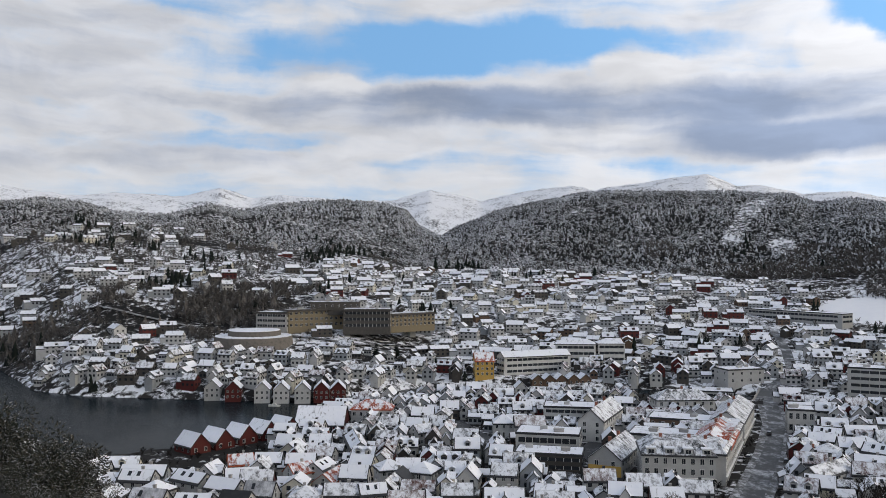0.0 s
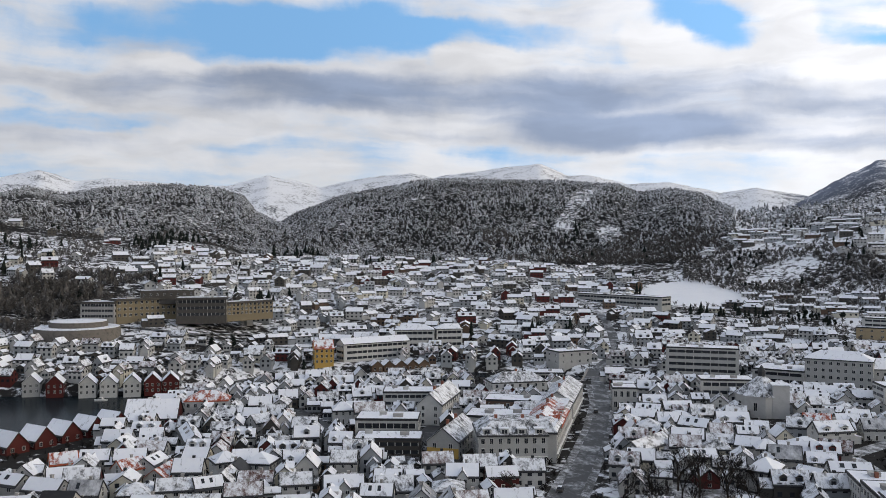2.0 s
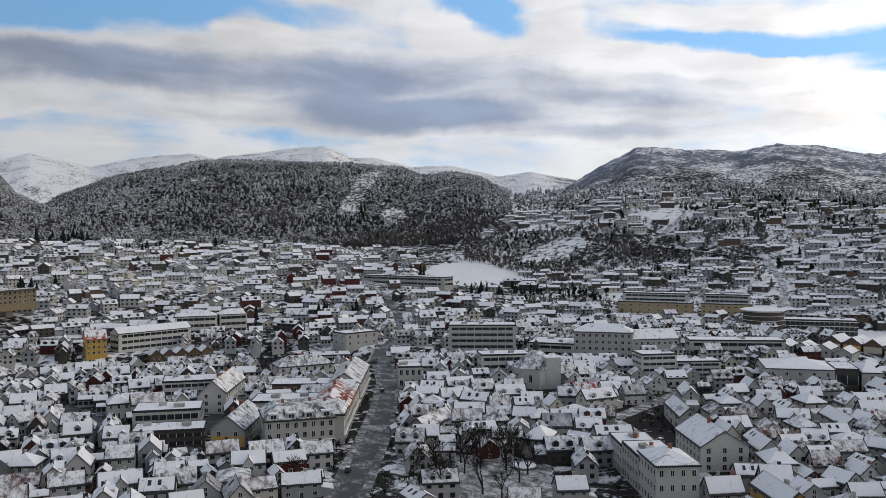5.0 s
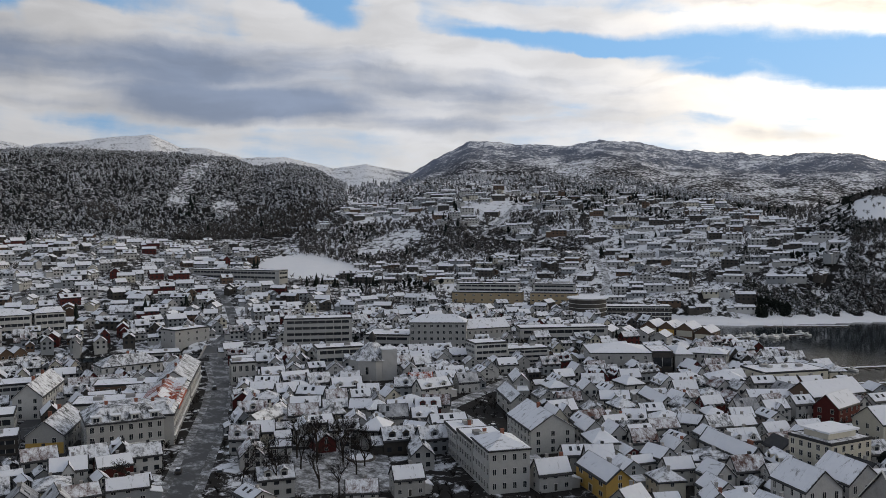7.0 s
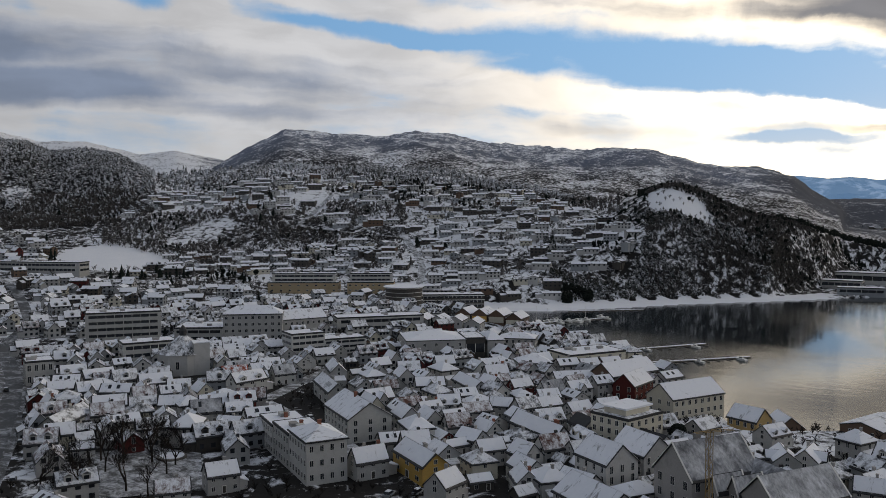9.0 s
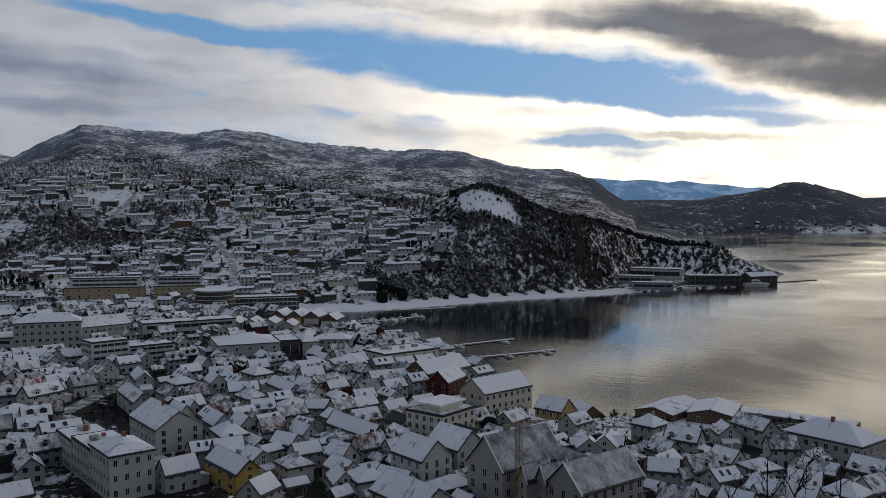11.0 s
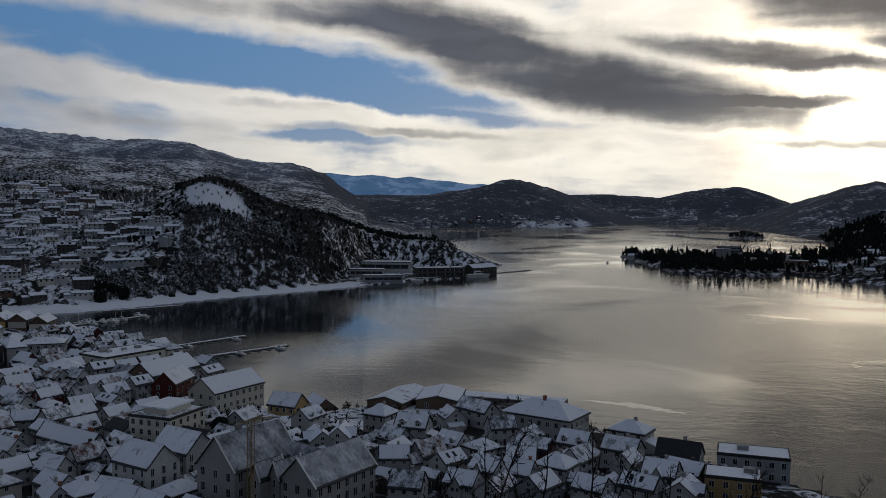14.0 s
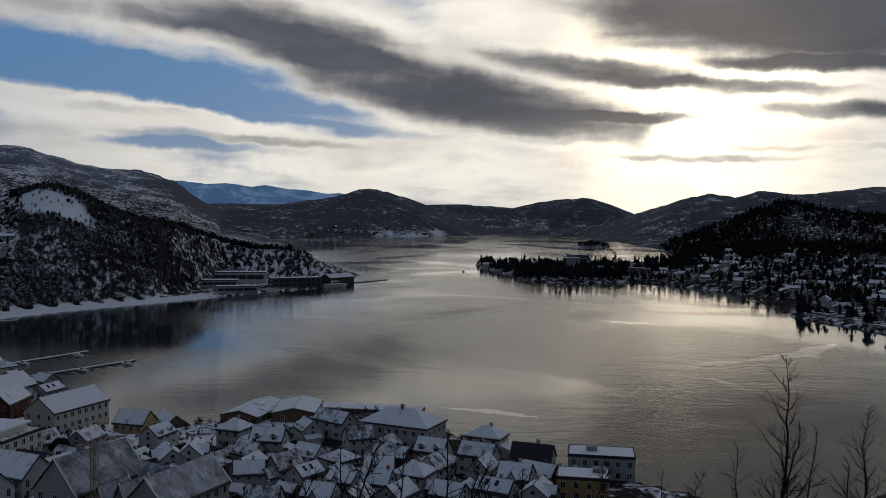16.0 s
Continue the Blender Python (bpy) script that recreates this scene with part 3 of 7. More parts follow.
# ---- the ground, one sheet out to the horizon ----
def build_ground():
    rings = [0.0, 1.5, 3, 5, 8, 12, 17, 23, 30, 38, 47, 57, 68, 80, 92, 105, 120, 135, 150]
    while rings[-1] < 1750:
        rings.append(rings[-1] * 1.0125)
    while rings[-1] < 4900:
        rings.append(rings[-1] * 1.0115)
    az = list(np.arange(-33, 119.9, 0.22)) + list(np.arange(120, 327, 4.5))
    r, a = np.meshgrid(rings, np.radians(az), indexing="ij")
    x, y = r * np.sin(a), r * np.cos(a)
    z = land(x.ravel(), y.ravel()).reshape(x.shape)
    n, k = r.shape
    verts = np.stack([x.ravel(), y.ravel(), z.ravel()], 1)
    i, j = np.meshgrid(np.arange(n - 1), np.arange(k), indexing="ij")
    p, q = (i * k + j).ravel(), (i * k + (j + 1) % k).ravel()
    faces = np.stack([p, q, q + k, p + k], 1)[:, ::-1]
    me = bpy.data.meshes.new("ground")
    me.from_pydata(verts.tolist(), [], faces.tolist())
    me.materials.append(GROUND)
    d, bearing = r.ravel(), np.degrees(np.arctan2(x.ravel(), y.ravel()))
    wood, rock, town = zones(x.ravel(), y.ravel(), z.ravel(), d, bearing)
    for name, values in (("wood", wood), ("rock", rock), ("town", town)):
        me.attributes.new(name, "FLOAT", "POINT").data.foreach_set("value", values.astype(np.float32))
    me.polygons.foreach_set("use_smooth", np.ones(len(faces), bool))
    me.update()
    ob = new("ground", me)
    return tagged(ob, "snow-covered ground of the town, valley sides and mountains", "ground", kind="structure")


def clearing(x, y):
    """The open snowy slope near the top of the headland hill."""
    d, az = np.hypot(x, y), np.degrees(np.arctan2(x, y))
    rough = fbm(x, y, 24, 4, 31)
    top = np.interp(az, [60.4, 63.2, 65.2], [852, 840, 800]) + 9 * rough
    slope = smooth((d - 783 - 12 * rough) / 5) * smooth((top - d) / 5) * smooth((az - 60.5 - 0.4 * rough) / 0.3) * smooth((65.1 + 0.5 * rough - az) / 0.3)
    yard = smooth((1.15 + 0.6 * rough - np.hypot((az - 58.4) / 1.5, (d - 762) / 26)) / 0.25)
    return np.maximum(slope, 0.8 * yard)


def ride(x, y):
    """A cut through the wood on the round hill, and two small glades."""
    d, az = np.hypot(x, y), np.degrees(np.arctan2(x, y))
    cut = smooth((0.75 - np.abs(az - 18.3 - (d - 1130) * 0.0095)) / 0.3) * smooth((d - 1110) / 20) * smooth((1370 - d) / 20)
    glades = smooth((1.2 - np.hypot((az - 21.4) / 0.8, (d - 1120) / 25)) / 0.3) + smooth((1.2 - np.hypot((az - 12.9) / 1.2, (d - 1385) / 18)) / 0.3)
    return np.clip(cut + glades, 0, 1)


def zones(x, y, z, d, az):
    """How far a place is woodland, bare rock or built-up, each 0 to 1."""
    wood = smooth((d - 960) / 60) * smooth((1900 - d) / 200) * (az < 29)
    crag = smooth((az - 55) / 4) * smooth((82 - az) / 4) * smooth((d - 640) / 40) * smooth((1300 - d) / 150)
    field = clearing(x, y)
    wood = np.maximum(wood, 0.35 * crag * (1 - field))
    scarp = smooth((az - 27) / 2) * smooth((44 - az) / 3) * smooth((d - 860) / 30) * smooth((960 - d) / 40)
    wood = np.maximum(wood, 0.42 * scarp)
    west = smooth((-6 - az) / 4) * smooth((d - 610) / 30) * smooth((720 - d) / 40)
    wood = np.maximum(wood, 0.9 * west)
    wood = np.maximum(wood, smooth((170 - d) / 30))
    wood = np.maximum(wood, smooth((az - 99) / 2) * smooth((d - 1350) / 80) * smooth((2300 - d) / 200))
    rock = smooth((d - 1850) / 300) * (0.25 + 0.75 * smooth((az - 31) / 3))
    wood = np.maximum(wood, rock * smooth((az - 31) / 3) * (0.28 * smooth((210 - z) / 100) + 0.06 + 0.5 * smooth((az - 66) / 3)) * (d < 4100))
    wood = np.maximum(wood, 0.75 * smooth((az - 96) / 3) * smooth((d - 560) / 60))
    hill = smooth((az - 26) / 3) * smooth((60 - az) / 3) * smooth((d - 700) / 60) * smooth((1250 - d) / 80)
    wood = np.maximum(wood, 0.8 * smooth((az - 86) / 1) * smooth((99.5 - az) / 1) * smooth((d - 900) / 20) * smooth((1400 - d) / 20))
    wood = np.maximum(wood, 0.25 * smooth((az - 29) / 3) * smooth((80 - az) / 3) * smooth((d - 1180) / 100) * smooth((2350 - d) / 200))
    pitch = np.maximum(smooth(1.3 - np.hypot((x - 372) / 46, (y - 742) / 58) ** 2), 0.09 * smooth(1.3 - np.hypot((x - 485) / 40, (y - 777) / 24) ** 2))
    fill = smooth((az - 44) / 2) * smooth((72 - az) / 2) * smooth((d - 570) / 20) * smooth((np.interp(az, [44, 46, 56, 62, 68, 72], [34, 34, 32, 24, 20, 34]) - shore(x, y, FJORD)) / 5) * (z > 0) * (d < 1000)
    strand = smooth((az - 70.5) / 1) * smooth((87 - az) / 1) * smooth((d - 2300) / 40) * smooth((26 - z) / 16) * (d < 3000)
    town_snow = np.maximum(np.maximum(pitch, fill), np.maximum(0.22 * ride(x, y), 0.3 * strand * smooth((fbm(x, y, 130, 3, 41) + 0.05) / 0.3)))
    town_snow = np.maximum(town_snow, 0.35 * smooth(1.3 - np.hypot((x - 283) / 30, (y - 108) / 48) ** 2))
    wood = wood * (1 - town_snow)
    town = smooth((520 - d) / 60) * smooth((d - 150) / 30)
    town = town - 5.0 * town_snow - 2.2 * field - 0.5 * hill - 0.9 * smooth((d - 2500) / 300) * smooth((33 - az) / 2)
    return np.clip(wood, 0, 1), np.clip(rock, 0, 1), town


build_ground()


def far_range():
    """The range at the end of the fjord, far behind all else, its blue haze painted in and glowing."""
    m = bpy.data.materials.new("painted_haze_blue")
    m.use_nodes = True
    n = Nodes(m.node_tree)
    p = m.node_tree.nodes["Principled BSDF"]
    place = n.add("ShaderNodeTexCoord").outputs["Object"]
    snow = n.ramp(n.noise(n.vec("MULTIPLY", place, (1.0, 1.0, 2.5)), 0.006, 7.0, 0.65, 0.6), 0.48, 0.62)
    # air haze is put into the blue base colours and a faint emission
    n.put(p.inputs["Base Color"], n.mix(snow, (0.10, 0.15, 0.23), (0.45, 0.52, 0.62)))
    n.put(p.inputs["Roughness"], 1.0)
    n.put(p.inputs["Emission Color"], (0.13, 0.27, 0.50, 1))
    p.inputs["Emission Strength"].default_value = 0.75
    bearings, heights = [63, 66, 69.8, 71.2, 72.4, 74.0, 74.9, 76.4, 77.5, 78.8, 79.7, 82, 85], [1.2, 1.75, 1.9, 1.72, 1.8, 1.62, 1.7, 1.5, 1.42, 1.2, 1.22, 0.9, 0.5]
    s, rows = Shape(), 10
    az = np.arange(63, 85, 0.08)
    top = np.interp(az, bearings, heights) + 0.05 * fbm(az * 40, az * 0, 40, 5, 77)
    for j in range(rows):
        f = j / (rows - 1)
        d = 4350 + 400 * f + 60 * fbm(az * 40 + 500 * j, az * 0 + 90 * j, 60, 4, 78)
        x, y = d * np.sin(np.radians(az)), d * np.cos(np.radians(az))
        z = (EYE + 4750 * np.tan(np.radians(top))) * f ** 0.8 - 5
        s.v += [(float(a), float(b), float(c)) for a, b, c in zip(x, y, z)]
    k = len(az)
    s.f = [(j * k + i, j * k + i + 1, j * k + k + i + 1, j * k + k + i) for j in range(rows - 1) for i in range(k - 1)]
    s.m = [0] * len(s.f)
    tagged(part("backdrop", s, m), "mountain range far beyond the fjord, its blue haze painted on and glowing", "mountains", kind="structure")


far_range()
water = Shape()
water.face([(-4800, -4800, 0), (4800, -4800, 0), (4800, 4800, 0), (-4800, 4800, 0)])
still = Shape()
still.face([(x, y, 0.03) for x, y in INLET][::-1])
tagged(part("water", still, STILL), "dark sheltered water of the small fjord and canal", "water", kind="structure")
tagged(part("water", water, WATER), "calm dark fjord water reflecting the winter sky", "water", kind="structure")


# ---- kit for houses ----
def spot(x, y, turn=0.0, sink=0.0):
    """A pose on the ground: turn is the bearing of the thing's long axis, in degrees anticlockwise from x."""
    return pose(x, y, ground_z(x, y) - sink, 0, 0, turn)


def window_mesh(w, h, bars=1):
    """A framed window that faces -y, its middle at the origin."""
    s = Shape()
    s.box(-w / 2 - 0.07, w / 2 + 0.07, -0.05, 0.06, -h / 2 - 0.07, h / 2 + 0.07, 0)
    s.box(-w / 2, w / 2, -0.075, -0.04, -h / 2, h / 2, 1)
    for i in range(1, bars + 1):
        x = -w / 2 + w * i / (bars + 1)
        s.box(x - 0.03, x + 0.03, -0.10, -0.07, -h / 2, h / 2, 0)
    return s.mesh("window", [FRAME, PANE])


WINDOWS = {}


def window(parent, at, w=1.0, h=1.25, bars=1):
    key = (round(w, 2), round(h, 2), bars)
    if key not in WINDOWS:
        WINDOWS[key] = window_mesh(w, h, bars)
    return part("window", WINDOWS[key], FRAME, parent, at=at)


DOOR = Shape()
DOOR.box(-0.55, 0.55, -0.08, 0.05, 0, 2.15, 0)
DOOR.box(-0.42, 0.42, -0.11, -0.06, 0.1, 2.0, 1)
DOOR_MESH = DOOR.mesh("door", [FRAME, DARKWALL])


def chimney_shape(x, y, z0, z1, wide=0.7):
    s = Shape()
    s.box(x - wide / 2, x + wide / 2, y - wide / 2, y + wide / 2, z0, z1)
    s.box(x - wide / 2 - 0.08, x + wide / 2 + 0.08, y - wide / 2 - 0.08, y + wide / 2 + 0.08, z1, z1 + 0.15)
    return s


def gable_walls(l, w, eave, rise, sink=2.5):
    """Walls of a house with its ridge along x."""
    s = Shape()
    a, b = l / 2, w / 2
    lo = [(-a, -b, -sink), (a, -b, -sink), (a, b, -sink), (-a, b, -sink)]
    s.face([lo[0], lo[1], (a, -b, eave), (-a, -b, eave)])
    s.face([lo[2], lo[3], (-a, b, eave), (a, b, eave)])
    s.face([lo[1], lo[2], (a, b, eave), (a, 0, eave + rise), (a, -b, eave)])
    s.face([lo[3], lo[0], (-a, -b, eave), (-a, 0, eave + rise), (-a, b, eave)])
    return s


def slope_slab(s, a0, a1, b_low, z_low, b_top, z_top, thick, slot=0, along="x"):
    """One roof slope as a slab; a: extent along the ridge, b: across it."""
    def p(a, b, z):
        return (a, b, z) if along == "x" else (b, a, z)
    low = [p(a0, b_low, z_low), p(a1, b_low, z_low), p(a1, b_top, z_top), p(a0, b_top, z_top)]
    s.hexa(low, [(x, y, z + thick) for x, y, z in low], slot)


def gable_roof(l, w, eave, rise, over=0.35, thick=0.2):
    s = Shape()
    t = rise / (w / 2)
    for side in (-1, 1):
        slope_slab(s, -l / 2 - over, l / 2 + over, side * (w / 2 + over), eave - over * t, 0, eave + rise, thick)
    return s


def gable_snow(l, w, eave, rise, over=0.35, base=0.2, thick=0.14, low=0.42, rim=0.3):
    """The snow on both slopes, drawn back from eaves, verges and ridge, so that the dark roof shows as a rim."""
    s = Shape()
    t = rise / (w / 2)
    for side in (-1, 1):
        b = w / 2 + over - low
        slope_slab(s, -l / 2 - over + rim, l / 2 + over - rim, side * b, eave + rise - b * t + base, side * 0.12, eave + rise - 0.12 * t + base, thick)
    return s


def face_turn(side):
    """A pose that turns a window, which faces -y, to a side: 0 south, 1 east, 2 north, 3 west."""
    return pose(0, 0, 0, 0, 0, 90 * side)


def wall_windows(parent, side, half, reach, levels, count, w=0.95, h=1.2, bars=1, skip=()):
    """Rows of windows on one wall: half is its distance from the middle, reach its width."""
    for li, z in enumerate(levels):
        for i in range(count):
            if (li, i) in skip:
                continue
            x = -reach / 2 + reach * (i + 0.5) / count
            window(parent, face_turn(side) @ pose(x, -half, z), w, h, bars)


def house(l=9.0, w=7.0, eave=5.2, rise=3.2, wall=WHITE, roof=SLATE, snow=SNOW, across=3, ends=1, chimneys=1, dormer=0, wing=0, annex=0, hip=False, label="", category="house", name="house", low=0.45, rim=0.32, lights=0):
    """A wooden town house with its ridge along x; returns its Empty at the base."""
    thing = tagged(new(name), label, category)
    if hip:
        body = Shape()
        body.box(-l / 2, l / 2, -w / 2, w / 2, -2.5, eave)
        cover = hip_roof(l, w, eave, rise, 0.5, 0.3, 0.16, 0.3)
    else:
        body = gable_walls(l, w, eave, rise)
        cover = gable_snow(l, w, eave, rise, low=low, rim=rim)
    part("wall", body, wall, thing)
    part("roof", hip_roof(l, w, eave, rise, 0.5) if hip else gable_roof(l, w, eave, rise), roof, thing)
    t = rise / (w / 2)
    levels = [1.6] if eave < 4.2 else ([1.6, 4.3] if eave < 7 else [1.7, 4.4, 7.1])
    wall_windows(thing, 0, w / 2, l, levels, across, skip=((0, across // 2),))
    for side in (1, 3):
        wall_windows(thing, side, l / 2, w * 0.85, levels, ends)
        if not hip:
            window(thing, face_turn(side) @ pose(0, -l / 2, eave + rise * 0.35), 0.9, 1.1)
    part("door", DOOR_MESH, FRAME, thing, at=pose(-l / 2 + l * (across // 2 + 0.5) / across, -w / 2, 0.15))
    for i in range(chimneys):
        x = (i - (chimneys - 1) / 2) * l * 0.45 + 0.12 * l
        part("chimney", chimney_shape(x, 0.4, eave + rise - 0.9, eave + rise + 1.0), BRICK if i % 2 else CONCRETE, thing)
    for i in range(lights):
        x, y = l * (0.28 * i - 0.2), -w * 0.2
        z = eave + rise + y * t + 0.25
        s = Shape()
        s.hexa([(x - 0.45, y - 0.6, z - 0.6 * t), (x + 0.45, y - 0.6, z - 0.6 * t), (x + 0.45, y + 0.6, z + 0.6 * t), (x - 0.45, y + 0.6, z + 0.6 * t)],
               [(x - 0.45, y - 0.6, z - 0.6 * t + 0.25), (x + 0.45, y - 0.6, z - 0.6 * t + 0.25), (x + 0.45, y + 0.6, z + 0.6 * t + 0.25), (x - 0.45, y + 0.6, z + 0.6 * t + 0.25)])
        part("roof_light", s, PANE, thing)
    if dormer:
        for side in (-1,):
            for i in range(dormer):
                x = -l / 2 + l * (i + 0.5) / dormer
                box = Shape()
                y0, z0 = side * (w / 2 - 0.5), eave + 0.4 * t
                box.box(x - 0.9, x + 0.9, min(y0, y0 - side * 2.2), max(y0, y0 - side * 2.2), z0 - 0.3, z0 + 1.5)
                d = part("dormer", box, wall, thing)
                cap = Shape()
                for q in (-1, 1):
                    slope_slab(cap, y0 + side * 0.25, y0 - side * 2.4, x + q * 1.15, z0 + 1.4, x, z0 + 2.2, 0.16, along="y")
                part("dormer_roof", cap, snow, d)
                window(d, face_turn(0 if side < 0 else 2) @ pose(x if side < 0 else -x, -abs(y0), z0 + 0.7), 0.9, 1.0)
    if wing:
        # a cross gable on the front and the back
        for side in (-1, 1)[:wing]:
            s = gable_walls(w * 0.5 + 1.2, l * 0.34, eave, rise * 0.75)
            g = Shape()
            g.add(s, pose(0, side * (w * 0.25 + 0.4), 0, 0, 0, 90))
            wingpart = part("gable_bay", g, wall, thing)
            r = Shape()
            r.add(gable_roof(w * 0.5 + 1.2, l * 0.34, eave, rise * 0.75), pose(0, side * (w * 0.25 + 0.4), 0.02, 0, 0, 90))
            part("bay_roof", r, roof, wingpart)
            r = Shape()
            r.add(gable_snow(w * 0.5 + 1.2, l * 0.34, eave, rise * 0.75), pose(0, side * (w * 0.25 + 0.4), 0.02, 0, 0, 90))
            part("bay_snow", r, snow, wingpart)
            for z in levels:
                for x in (-0.8, 0.8):
                    window(wingpart, face_turn(0 if side < 0 else 2) @ pose(x, -(w * 0.5 + 1.0), z), 0.9, 1.2)
    if annex:
        # a lower lean-to against one gable end, with its own snow
        x0, x1 = l / 2 - 0.1, l / 2 + annex
        s = Shape()
        s.hexa([(x0, -w * 0.36, -2.5), (x1, -w * 0.36, -2.5), (x1, w * 0.3, -2.5), (x0, w * 0.3, -2.5)], [(x0, -w * 0.36, 3.3), (x1, -w * 0.36, 2.4), (x1, w * 0.3, 2.4), (x0, w * 0.3, 3.3)])
        lean = part("lean_to", s, wall, thing)
        s = Shape()
        s.hexa([(x0, -w * 0.4, 3.32), (x1 + 0.3, -w * 0.4, 2.35), (x1 + 0.3, w * 0.34, 2.35), (x0, w * 0.34, 3.32)], [(x0, -w * 0.4, 3.62), (x1 + 0.3, -w * 0.4, 2.62), (x1 + 0.3, w * 0.34, 2.62), (x0, w * 0.34, 3.62)])
        part("lean_to_snow", s, SNOW, lean)
    part("snow_cover", cover, snow, thing)
    return thing


# what is already built on, as circles, so that nothing stands in anything else
TAKEN = {}
CELL = 12.0


def free(x, y, r):
    i, j = int(x // CELL), int(y // CELL)
    for p in range(i - 2, i + 3):
        for q in range(j - 2, j + 3):
            for a, b, c in TAKEN.get((p, q), ()):
                if (x - a) ** 2 + (y - b) ** 2 < (r + c) ** 2:
                    return False
    return True


def take(x, y, r):
    TAKEN.setdefault((int(x // CELL), int(y // CELL)), []).append((x, y, r))


def take_strip(x0, y0, x1, y1, r):
    n = max(1, int(math.hypot(x1 - x0, y1 - y0) / r))
    for i in range(n + 1):
        take(x0 + (x1 - x0) * i / n, y0 + (y1 - y0) * i / n, r)


def dry(x, y):
    """Metres to the nearest water, negative on it."""
    d = SURVEY.read(SURVEY.dry, x, y)
    if d is not None:
        return d
    px, py = np.array([float(x)]), np.array([float(y)])
    return float(min(shore(px, py, INLET)[0], shore(px, py, FJORD)[0]))


def inside(x, y, ring):
    hit = False
    for (ax, ay), (bx, by) in zip(ring, ring[1:] + ring[:1]):
        if (ay > y) != (by > y) and x < ax + (y - ay) * (bx - ax) / (by - ay):
            hit = not hit
    return hit


for px in range(330, 530, 8):
    for py in range(680, 810, 8):
        if math.hypot((px - 372) / 40, (py - 742) / 54) < 1 or math.hypot((px - 485) / 36, (py - 777) / 20) < 1:
            take(px, py, 5)


# ---- roads and streets ----
def ribbon(points, width, lift=0.12, step=4.0):
    """A road that follows the ground along a line."""
    s, left, right = Shape(), [], []
    line = []
    for (x0, y0), (x1, y1) in zip(points, points[1:]):
        n = max(1, int(math.hypot(x1 - x0, y1 - y0) / step))
        line += [(x0 + (x1 - x0) * i / n, y0 + (y1 - y0) * i / n) for i in range(n)]
    line.append(points[-1])
    pts = np.array(line)
    for _ in range(3):
        pts[1:-1] = 0.5 * pts[1:-1] + 0.25 * (pts[:-2] + pts[2:])
    ways = np.gradient(pts, axis=0)
    ways /= np.linalg.norm(ways, axis=1)[:, None]
    side = np.stack([-ways[:, 1], ways[:, 0]], 1) * width / 2
    a, b = pts + side, pts - side
    za, zb, zc = land(a[:, 0], a[:, 1]), land(b[:, 0], b[:, 1]), land(pts[:, 0], pts[:, 1])
    z = np.maximum(np.maximum(za, zb), np.maximum(zc, 1.8)) + lift
    for _ in range(2):
        z[1:-1] = np.maximum(z[1:-1], 0.5 * (z[:-2] + z[2:]))
    for i in range(len(pts)):
        s.v += [(a[i, 0], a[i, 1], z[i]), (b[i, 0], b[i, 1], z[i])]
        if i:
            k = 2 * i
            s.f.append((k - 2, k - 1, k + 1, k))
            s.m.append(0)
        take(pts[i, 0], pts[i, 1], width / 2 - 0.5)
    return s


# ---- streets ----
STREETS = [
    ("pavement", [(70, 215), (100, 276), (120, 318), (142, 370), (158, 420)], 12.0, PATH, "trodden snowy pavement beside the main street"),
    ("road", [(70, 215), (100, 276), (120, 318), (142, 370), (158, 420), (176, 470), (209, 520), (233, 590), (249, 646), (252, 668)], 6.6, ASPHALT, "wet dark asphalt main street cleared of snow"),
    ("road", [(75, 262), (40, 285), (20, 330), (5, 380)], 6.5, ASPHALT, "narrow dark town street between the houses"),
    ("road", [(58, 262), (52, 320), (80, 380), (110, 440)], 6.0, ASPHALT, "narrow dark town street between the houses"),
    ("road", [(160, 170), (175, 215), (187, 262)], 7.0, PATH, "snowy street with dark wheel tracks"),
    ("road", [(187, 262), (240, 290), (300, 318), (380, 320)], 6.5, PATH, "snowy street with dark wheel tracks"),
    ("road", [(187, 262), (165, 330), (158, 400)], 6.0, PATH, "snowy street with dark wheel tracks"),
    ("road", [(235, 215), (270, 240), (320, 262), (370, 300)], 5.5, PATH, "snowy street with dark wheel tracks"),
    ("road", [(252, 668), (262, 740), (245, 810), (180, 900), (120, 960)], 5.0, PATH, "valley road climbing between the houses"),
    ("road", [(205, 519), (300, 540), (400, 520), (480, 470), (500, 420)], 5.5, ASPHALT, "dark road along the harbour side"),
    ("road", [(480, 470), (540, 520), (600, 600), (560, 720), (640, 760)], 6.0, PATH, "hillside road with trodden snow"),
    ("road", [(-230, 520), (-120, 505), (-30, 540), (60, 560), (150, 540)], 5.5, PATH, "snowy road along the far bank"),
    ("road", [(-260, 640), (-150, 600), (-60, 575), (20, 560)], 5.5, PATH, "snowy road climbing to the school"),
    ("road", [(-200, 560), (-100, 545), (-20, 600), (60, 640), (150, 700)], 5.5, PATH, "snowy road between gardens"),
]
for kind, line, wide, surface, words in STREETS:
    tagged(part(kind, ribbon(line, wide, 0.05 if kind == "pavement" else 0.12), surface), words, kind, kind="structure")


# ---- larger buildings ----
def flat_roof(l, w, top, rim=0.5):
    """A flat roof with a low parapet."""
    s = Shape()
    a, b = l / 2 + 0.15, w / 2 + 0.15
    s.box(-a, a, -b, b, top - 0.3, top)
    for x0, x1, y0, y1 in ((-a, a, -b, -b + 0.3), (-a, a, b - 0.3, b), (-a, -a + 0.3, -b + 0.3, b - 0.3), (a - 0.3, a, -b + 0.3, b - 0.3)):
        s.box(x0, x1, y0, y1, top, top + rim)
    return s


